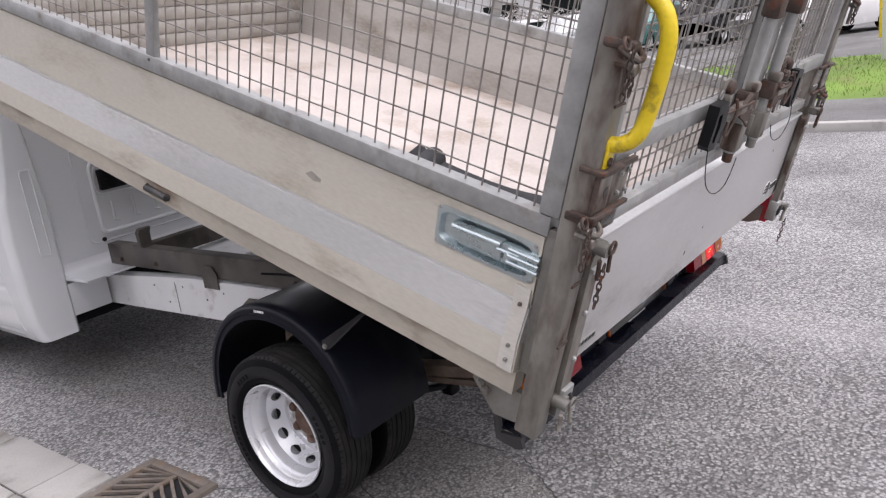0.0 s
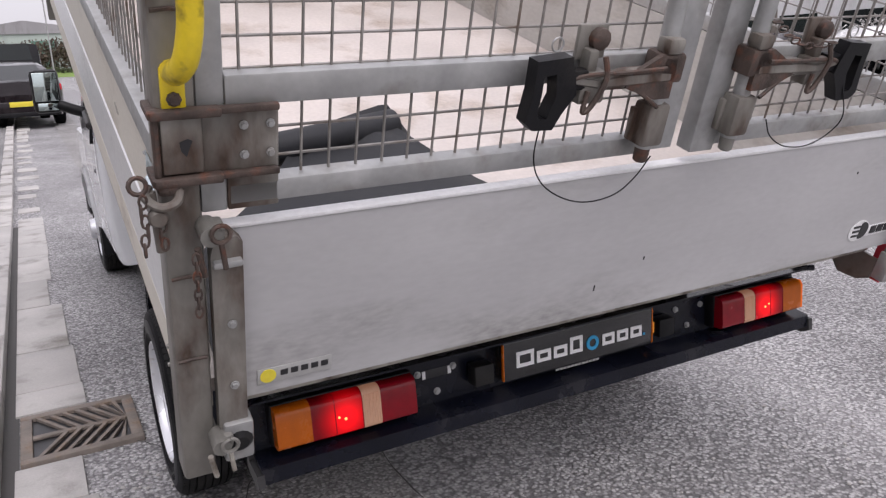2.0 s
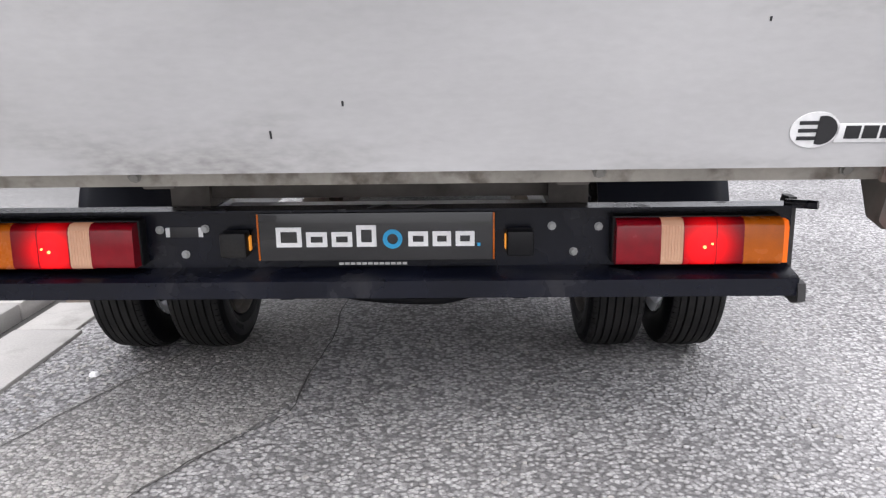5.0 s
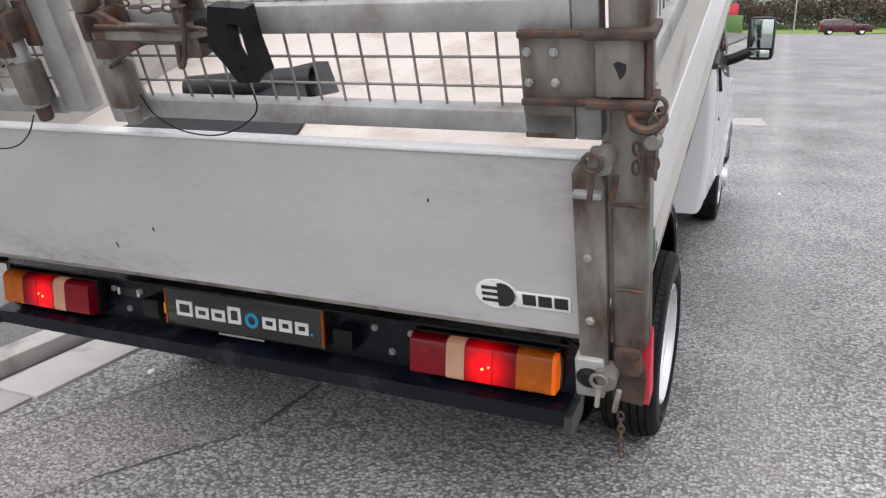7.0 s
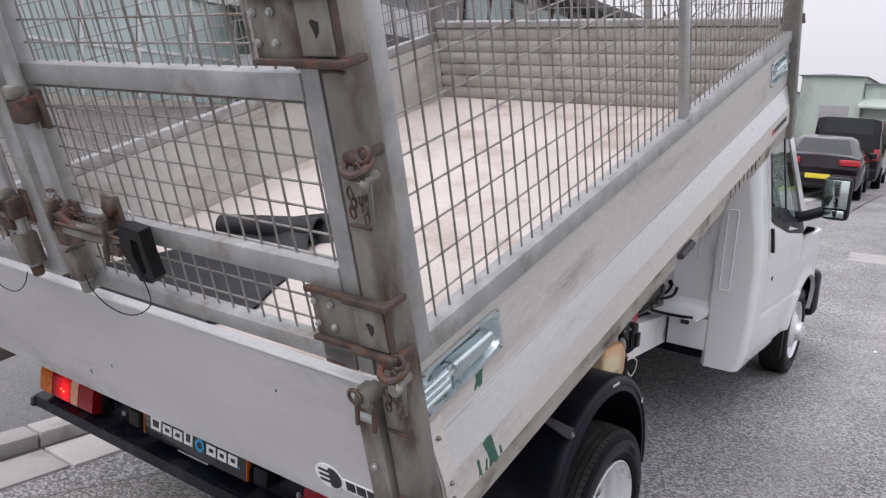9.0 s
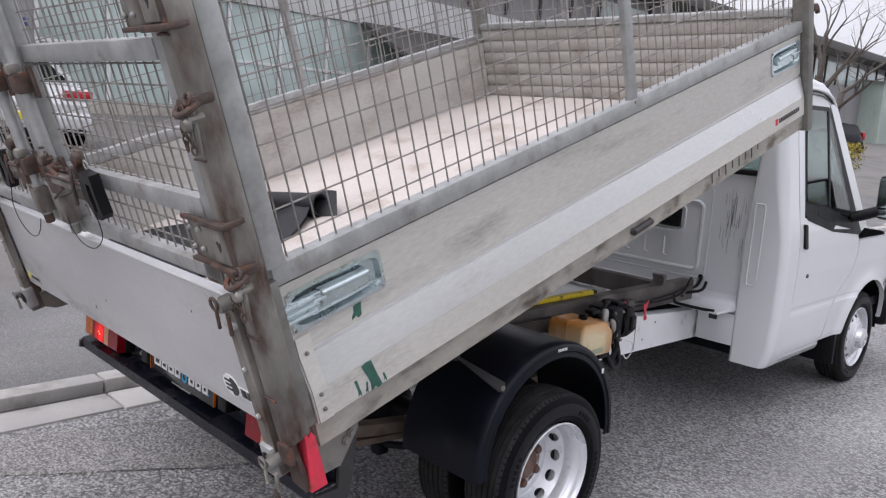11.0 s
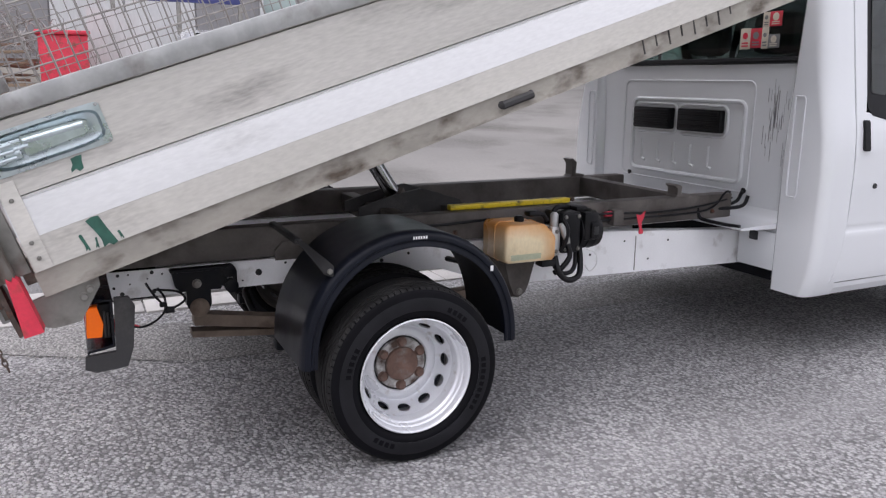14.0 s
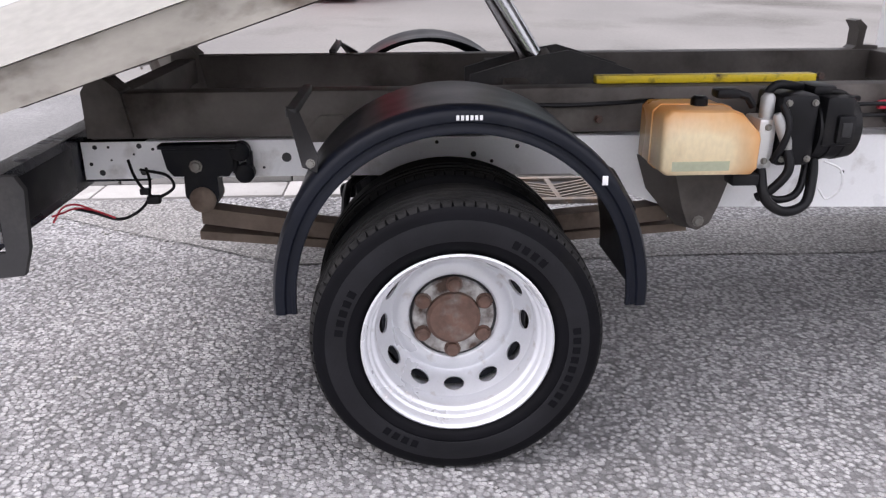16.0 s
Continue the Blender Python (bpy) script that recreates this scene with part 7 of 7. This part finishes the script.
    q0, q1 = up(a, 5, 0.95), up(b, 5, 0.92)
    part("rear_glass", Shape().add([(-q0[0], q0[1], q0[2]), (q0[0], q0[1], q0[2]), (q1[0], q1[1], q1[2]), (-q1[0], q1[1], q1[2])], [(0, 1, 2, 3)]), CAR_GLASS, T)
    part("plate_bar", Shape().box(-0.26, 0.26, -0.062, -0.045, 0.46 if shape == "saloon" else 0.62, 0.57 if shape == "saloon" else 0.73, 0.004), INK_Y, T, "plain yellow plate")
    part("lower_trim", Shape().box(-W * 0.8, W * 0.8, -0.058, 0.05, 0.24, 0.34, 0.02), PLASTIC, T)
    part("rear_bumper", Shape().box(-W * 0.9, W * 0.9, -0.05, 0.12, 0.30, 0.58, 0.04), paint if shape != "van" else PLASTIC, T)
    for s in (1, -1):
        part("door_mirror", Shape().box(*sorted((s * W * 0.98, s * (W + 0.17))), L * 0.62, L * 0.62 + 0.12, belt, belt + 0.16, 0.03), paint, T)
    return T


def on(x, y, turn=0.0, up=0.0):
    return pose(x, y, rise(x, y) + up, 0, 0, turn)


car("parked_car", "dark plum fastback saloon parked half on the kerb", CAR_DARK, on(-1.33, 17.0, 5, 0.02))
car("parked_van", "black panel van with dark rear glass parked ahead", CAR_BLACK, on(-1.55, 21.9, 4, 0.0), "van")
car("parked_car", "silver-white saloon parked on the yard, tail to the road", CAR_SILVER, on(-11.0, 1.8, 88, 0.062) @ Matrix.Scale(1.07, 4), "saloon")
car("parked_car", "dark red hatchback at the far junction", CAR_RED, on(4.2, 84, -84, 0.02), "estate")
car("parked_car", "dark estate car parked by the building ahead", CAR_BLACK, on(-9.5, 34, 150, 0.062), "estate")
CAR_WHITE = mat("white car paint", (0.78, 0.78, 0.78), 0.25, 0.0, 0.04, 3.0, 200, 0.0, coat=0.5)
CAR_TEAL = mat("teal car paint", (0.10, 0.24, 0.23), 0.25, 0.0, 0.06, 3.0, 200, 0.0, coat=0.5)
car("parked_car", "white saloon parked beyond the verge", CAR_WHITE, pose(23.5, 1.6, 0.29, 0, 0, 50), "saloon")
car("parked_car", "dark estate parked beyond the verge", CAR_BLACK, pose(26, 6.4, 0.29, 0, 0, 84), "estate")
car("parked_car", "teal hatchback parked beyond the verge", CAR_TEAL, pose(26, 9.2, 0.29, 0, 0, 90), "estate")
car("parked_car", "silver saloon parked beyond the verge", CAR_SILVER, pose(26, 12.0, 0.29, 0, 0, 88), "saloon")
car("parked_car", "white estate parked beyond the verge", CAR_WHITE, pose(26.3, 14.8, 0.29, 0, 0, 92), "estate")
car("parked_car", "dark saloon parked beyond the verge", CAR_DARK, pose(26, 17.8, 0.29, 0, 0, 90), "saloon")

# ---- buildings ----
TEAL = mat("teal tinted glazing", (0.42, 0.51, 0.49), 0.08, 0.0, 0.3, 0.4, 20, 0.0, coat=0.4, fine=0.0)
CLAD_W = mat("white sheet cladding", (0.66, 0.66, 0.66), 0.5, 0.0, 0.06, 0.4, 20, 0.02, (0.45, 0.44, 0.42), 0.12, 0.8, (1, 1, 0.3))
CLAD_G = mat("grey sheet cladding", (0.30, 0.295, 0.30), 0.55, 0.0, 0.08, 0.3, 20, 0.02, (0.22, 0.215, 0.21), 0.2, 0.7, (1, 1, 0.3))
CLAD_P = mat("pale green sheet cladding", (0.42, 0.49, 0.44), 0.55, 0.0, 0.06, 0.2, 10, 0.02, (0.33, 0.37, 0.34), 0.2, 0.4, (1, 1, 0.3))
GREENP = mat("green sheet panel", (0.10, 0.26, 0.20), 0.5, 0.0, 0.08, 0.3, 10, 0.02)
DARKROOF = mat("dark roof edge", (0.07, 0.068, 0.066), 0.6, 0.0, 0.15, 0.6, 20, 0.05)
PLINTH = mat("beige rendered plinth", (0.42, 0.39, 0.34), 0.8, 0.0, 0.1, 1.5, 40, 0.1, (0.3, 0.28, 0.25), 0.2, 2.0)
MULL = mat("white window frame", (0.7, 0.71, 0.71), 0.4)

X = -18.0
Zb = rise(X, 0) + 0.05
HALL = thing("industrial_building", "long grey and white industrial building with teal glazing", "building")
part("wall", Shape().box(X - 14, X, -30, 78, Zb - 0.6, 7.6), CLAD_G, HALL, "grey sheet-clad wall")
part("plinth", Shape().box(X, X + 0.12, -30, 26, Zb - 0.6, Zb + 0.35, 0.01), PLINTH, HALL)
part("fascia", Shape().box(X, X + 0.18, -30, 26, 4.5, 5.6, 0.01), CLAD_W, HALL, "white fascia band")
for k in range(32):
    y0 = -28 + k * 1.68
    if y0 > 24:
        break
    if y0 < 2.6:
        part("panel", Shape().box(X + 0.005, X + 0.05, y0 + 0.02, y0 + 1.66, Zb + 0.36, 4.48, 0.01), CLAD_W if k % 3 else CLAD_G, HALL, "sheet-clad bay")
        continue
    w = part("window", Shape().box(X + 0.005, X + 0.05, y0 + 0.05, y0 + 1.62, Zb + 0.36, 4.48), TEAL, HALL)
    part("frame", Shape().box(X + 0.05, X + 0.12, y0 - 0.04, y0 + 0.05, Zb + 0.36, 4.48).box(X + 0.05, X + 0.10, y0 + 0.05, y0 + 1.64, 2.85, 2.93), MULL, w)
for k in range(53):
    y0 = -29.5 + k * 2.0
    part("batten", Shape().box(X + 0.005, X + 0.10, y0, y0 + 0.12, 5.75, 7.5), DARKROOF, HALL)
    if y0 > 26:
        part("clerestory_window", Shape().box(X + 0.004, X + 0.04, y0 + 0.2, y0 + 1.9, 5.9, 7.2), TEAL, HALL)
part("eave", Shape().box(X - 14, X + 1.5, -30.5, 79, 7.6, 8.1, 0.03), DARKROOF, HALL, "dark projecting eave")
part("downpipe", Shape().tube([(X + 0.2, 25.8, Zb), (X + 0.2, 25.8, 7.6)], 0.06, 10), MULL, HALL)
# low lean-to with a dark pitched roof in front of the hall
LEAN = thing("lean_to", "low lean-to with a dark sloping roof against the hall", "shed")
part("wall", Shape().box(X + 0.3, X + 2.6, 14, 24, Zb - 0.5, 3.1), CLAD_W, LEAN)
part("roof", Shape().prism([(X + 0.2, 4.4), (X + 3.2, 3.05), (X + 3.2, 3.2), (X + 0.2, 4.55)], "y", 13.6, 24.4), DARKROOF, LEAN)
for k in range(5):
    part("window", Shape().box(X + 2.6, X + 2.65, 14.6 + k * 1.9, 16.0 + k * 1.9, 1.9, 2.9), TEAL, LEAN)


def shed(name, label, x0, x1, y0, y1, z1, mt, ridge=0.8, openings=()):
    T = thing(name, label, "building")
    b = min(rise(x0, y0), rise(x1, y0)) - 0.3
    part("wall", Shape().box(x0, x1, y0, y1, b, z1), mt, T)
    part("roof", Shape().prism([(x0 - 0.3, z1), (x1 + 0.3, z1), ((x0 + x1) / 2, z1 + ridge)], "y", y0 - 0.3, y1 + 0.3), DARKROOF if mt is not CLAD_P else CLAD_G, T)
    for (a, c, d, e) in openings:
        part("door", Shape().box(a, c, y0 - 0.06, y0 - 0.002, d, e, 0.01), CLAD_G, T)
    return T


shed("warehouse", "pale green sheet-clad warehouse in the distance", -12.2, -7.6, 68, 90, 6.75, CLAD_P, 0.14, [(-10.6, -8.4, 0.9, 4.4)])
LOW = shed("warehouse", "lower pale green warehouse with an awning", -7.55, -5.3, 69, 86, 6.25, CLAD_P, 0.08, [(-7.0, -6.0, 0.9, 3.4)])
part("awning", Shape().prism([(67.2, 4.45), (69.0, 5.15), (69.0, 5.0), (67.2, 4.3)], "x", -7.7, -5.1), CLAD_P, LOW, "pale projecting awning")
shed("warehouse", "long pale green warehouse behind the bare tree", -30, -16.5, 60, 100, 6.4, CLAD_P, 0.7)
far = shed("warehouse", "wide pale warehouse with a low gable beyond the junction", -13.0, 14.0, 150, 175, 8.6, CLAD_P, 2.2)
for k in range(6):
    part("panel", Shape().box(-12 + k * 4.4, -8.4 + k * 4.4, 149.9, 149.99, 3.0, 7.4), GREENP if k % 2 else CLAD_P, far, "green sheet panel")
shed("warehouse", "distant grey shed beyond the junction", 16.0, 44.0, 160, 185, 7.6, CLAD_G, 1.4)
OFF = thing("office_building", "pale rendered office building with dark windows over the verge", "building")
part("wall", Shape().box(34, 44, -14, 40, 0, 7.2), CLAD_W, OFF)
for k in range(14):
    for z in (1.2, 4.2):
        part("window", Shape().box(33.95, 33.998, -12 + k * 3.6, -9.8 + k * 3.6, z, z + 1.5), CAR_GLASS, OFF)
part("roof", Shape().box(33.6, 44.4, -14.4, 40.4, 7.2, 7.6, 0.03), DARKROOF, OFF)

# ---- fences, posts, yard clutter ----
solid("grey_pillar", Shape().box(13.0, 13.5, -0.42, 0.2, 0.2, 3.4, 0.02), CLAD_W, "pale square pillar standing on the verge", "pillar")
solid("yellow_post", Shape().box(19.0, 19.14, 1.05, 1.19, 0.28, 1.7, 0.02), YELLOW, "yellow painted steel post", "post")
solid("lamp_post", Shape().tube([(2.0, 92, 1.3), (2.0, 92, 9.2), (1.8, 91.6, 9.6), (1.2, 91, 9.7)], [0.09, 0.06, 0.05, 0.04], 8), GALV_CLEAN, "tall grey street lamp post", "lamp post")
WOOD = mat("weathered timber", (0.27, 0.20, 0.14), 0.8, 0.0, 0.3, 6.0, 40, 0.2)
BLUE = mat("blue plastic", (0.015, 0.06, 0.22), 0.4, 0.0, 0.1)
yz = rise(-12, 0) + 0.062
solid("red_crate", Shape().box(-9.7, -9.1, -1.26, -0.62, yz - 0.12, yz + 1.14, 0.03).box(-9.74, -9.06, -1.3, -0.58, yz + 1.14, yz + 1.2, 0.02), RED_PAINT, "faded red steel crate on the yard", "crate")
solid("wall_board", Shape().prism([(-0.6, 0.62), (0.06, 0.62), (0.46, 2.25), (-0.58, 2.38)], "x", -9.95, -9.9), CLAD_W, "pale sheet board standing on the yard", "board")
rack = thing("steel_rack", "blue and grey steel rack on the yard", "rack")
part("beam", Shape().box(-14.05, -13.95, 0.0, 2.6, 2.86, 3.02, 0.01), mat("blue rack paint", (0.05, 0.06, 0.20), 0.5), rack, "dark blue beam")
for y in (0.05, 1.3, 2.55):
    part("upright", Shape().box(-14.05, -13.95, y - 0.04, y + 0.04, rise(-14, 0) + 0.06, 2.86, 0.005), GALV, rack)
for k, (x, y) in enumerate(((-12.2, -4.4), (-12.6, -5.2))):
    solid("blue_barrel", Shape().lathe([(0, 0.28), (0.3, 0.3), (0.32, 0.31), (0.34, 0.3), (0.6, 0.3), (0.62, 0.31), (0.64, 0.3), (0.92, 0.27)], (x, y, rise(x, y) + 0.062), "z", 20), BLUE, "blue plastic barrel on the yard", "barrel", "yard barrels")
tr = random.Random(21)
for k in range(26):
    x, y, a = -9.6 + tr.uniform(-0.5, 0.5), -2.5 + tr.uniform(-0.5, 0.5), tr.uniform(-0.5, 0.5)
    z = yz - 0.12 + 0.042 * k
    solid("timber_length", Shape().box(-1.1, 1.1, -0.04, 0.04, -0.02, 0.02, 0.004), WOOD, "length of old timber on a scrap pile", "timber", "scrap timber", m=pose(x, y, z, 0, tr.uniform(-5, 5), 90 + a * 57))
sh = Shape()
for k in range(150):
    a, r = tr.uniform(0, 6.28), tr.uniform(0.2, 0.55)
    c = Vector((-9.6 + tr.gauss(0, 0.4), -1.9 + tr.gauss(0, 0.5), yz + 0.6 + tr.uniform(0, 0.5)))
    n1, n2 = Vector((math.cos(a), math.sin(a), 0.3)), Vector((0, tr.uniform(-0.4, 0.4), 1))
    sh.tube([c + r * (math.cos(q) * n1 + math.sin(q) * n2) for q in (0, 0.5, 1.0, 1.5, 2.0)], 0.006, 4, False)
solid("wire_heap", sh, WIRE, "tangled heap of grey scrap wire on the yard", "scrap", kind="stuff")
solid("blue_bin", Shape().prism([(-9.3, 1.55), (-8.7, 1.55), (-8.64, 2.5), (-9.36, 2.5)], "y", 25.6, 26.3).box(-9.4, -8.6, 25.5, 26.4, 2.5, 2.58, 0.02), BLUE, "blue wheeled bin beside the building", "bin")
rz = rise(0, 60)
rz = rise(0, 94)
solid("red_container", Shape().box(-6.3, -3.9, 92.5, 95, rz + 1.6, rz + 3.3, 0.04).box(-6.2, -4.0, 92.6, 94.9, rz - 0.2, rz + 1.6), RED_PAINT, "red steel container far along the road", "container")
solid("green_container", Shape().box(-5.4, -3.2, 91.2, 92.4, rz - 0.2, rz + 2.0, 0.04), mat("green steel", (0.12, 0.24, 0.07), 0.5), "green steel container far along the road", "container")

# ---- grass, hedges, trees ----
BARK = mat("grey bark", (0.13, 0.115, 0.10), 0.9, 0.0, 0.2, 8.0, 60, 0.3)
LEAF = mat("dull hedge leaves", (0.07, 0.085, 0.04), 0.8, 0.0, 0.4, 1.2, 20, 0.0)
LEAF_B = mat("brown winter twigs", (0.105, 0.080, 0.058), 0.9, 0.0, 0.4, 0.5, 20, 0.0, (0.05, 0.05, 0.03), 0.3, 0.6)
BLOSSOM = mat("pale blossom and twigs", (0.58, 0.56, 0.55), 0.9, 0.0, 0.35, 2.5, 20, 0.0, (0.16, 0.14, 0.12), 0.35, 6.0)
LEAF_Y = mat("yellow shrub leaves", (0.30, 0.24, 0.04), 0.8, 0.0, 0.35, 3.0, 20, 0.0)
solid("far_verge", Shape().sheet([[(x, y, rise(0, 92) + 0.02 + 0.05 * (y - 92)) for x in (-40, -5, 30, 90)] for y in (92, 98, 104, 112)]), GRASS_M, "grass bank at the far junction", "grass", kind="structure")


def bush(name, label, x0, x1, y0, y1, z0, z1, n, size, mt, seed):
    q = random.Random(seed)
    s = Shape()
    for k in range(n):
        fx = q.random()
        x = x0 + (x1 - x0) * fx
        y = y0 + (y1 - y0) * q.random()
        top = z0 + (z1 - z0) * (0.62 + 0.38 * noise.noise((x * 0.35, y * 0.35, seed)))
        z = z0 + (top - z0) * math.sqrt(q.random())
        d = Vector((q.gauss(0, 1), q.gauss(0, 1), q.gauss(0, 1))).normalized() * size * q.uniform(0.5, 1.3)
        e = d.cross(Vector((q.gauss(0, 1), q.gauss(0, 1), q.gauss(0, 1)))).normalized() * size * 0.45
        s.add([(x, y, z), (x + d.x + e.x, y + d.y + e.y, z + d.z + e.z), (x + 1.6 * d.x, y + 1.6 * d.y, z + 1.6 * d.z), (x + d.x - e.x, y + d.y - e.y, z + d.z - e.z)], [(0, 1, 2, 3)])
    return solid(name, s, mt, label, "hedge", kind="stuff", smooth=0)


rf = rise(0, 98)
bush("far_hedge", "dull green hedge on the far bank", -8, 40, 100, 104, rf + 0.2, rf + 1.5, 9000, 0.16, LEAF, 1)
bush("far_trees", "bare brown tree belt beyond the junction", -9, 30, 104, 110, rf, rf + 6.2, 26000, 0.22, LEAF_B, 2)
bush("far_trees", "bare brown tree belt behind the warehouses", -80, -10, 118, 126, rf, rf + 6.5, 12000, 0.26, LEAF_B, 3)
bush("verge_hedge", "pale twiggy hedge in blossom beyond the verge", 29.5, 31, -2, 40, 0.3, 2.6, 12000, 0.10, BLOSSOM, 4)
bush("yellow_shrub", "yellow-leaved shrub by the parked cars", -7.6, -6.6, 25.5, 27, 0.7, 2.0, 900, 0.07, LEAF_Y, 5)
gs = Shape()
gq = random.Random(9)
for k in range(9000):
    x, y = gq.uniform(9.7, 14), gq.uniform(-4, 8)
    z = 0.095 + 0.062 * (min(x, 13) - 9.6)
    a, h = gq.uniform(0, 6.28), gq.uniform(0.03, 0.08)
    gs.add([(x, y, z), (x + 0.012 * math.cos(a), y + 0.012 * math.sin(a), z), (x + gq.uniform(-0.03, 0.03), y + gq.uniform(-0.03, 0.03), z + h)], [(0, 1, 2)])
solid("grass_blades", gs, GRASS_M, "short blades of green grass", "grass", kind="stuff", smooth=0)


def tree(name, label, x, y, h, seed, z0):
    q = random.Random(seed)
    T = thing(name, label, "tree", m=pose(x, y, z0))
    trunk, twigs = Shape(), Shape()

    def grow(p, d, r, l, depth):
        n = 4
        pts, rr = [p], [r]
        for i in range(n):
            d = (d + Vector((q.gauss(0, 0.10), q.gauss(0, 0.10), q.gauss(0.04, 0.08)))).normalized()
            p = p + d * l / n
            pts.append(p)
            rr.append(r * (1 - 0.45 * (i + 1) / n))
        (trunk if depth < 2 else twigs).tube(pts, rr, 8 if depth < 2 else 4, False)
        if depth >= 5 or l < 0.2:
            return
        for i in range(3 if depth < 3 else 2):
            k = q.choice((2, 3, 4, 4))
            side = Vector((q.gauss(0, 1), q.gauss(0, 1), q.gauss(0.25, 0.5))).normalized()
            grow(pts[k], (d * 0.75 + side * 0.65).normalized(), rr[k] * 0.62, l * q.uniform(0.6, 0.8), depth + 1)

    grow(Vector((0, 0, -0.1)), Vector((0, 0, 1)), h * 0.028, h * 0.34, 0)
    part("trunk", trunk, BARK, T)
    part("crown", twigs, BARK, T, "bare leafless twigs")


tree("bare_tree", "leafless young tree in front of the long building", -10.2, 30.5, 10.0, 4, rise(-10.2, 30.5))
tree("bare_tree", "leafless tree near the building", -11.8, 37, 9.0, 8, rise(-11.8, 37))
tree("bare_tree", "leafless tree beyond the verge", 29, 14, 8.5, 5, 0.29)
tree("bare_tree", "slender pale-trunked young tree on the verge", 13.6, 1.75, 6.5, 12, 0.29)
tree("bare_tree", "leafless tree beyond the verge", 29, 6, 7.5, 6, 0.29)
tree("bare_tree", "leafless tree beyond the verge", 28.5, 22, 8.0, 7, 0.29)
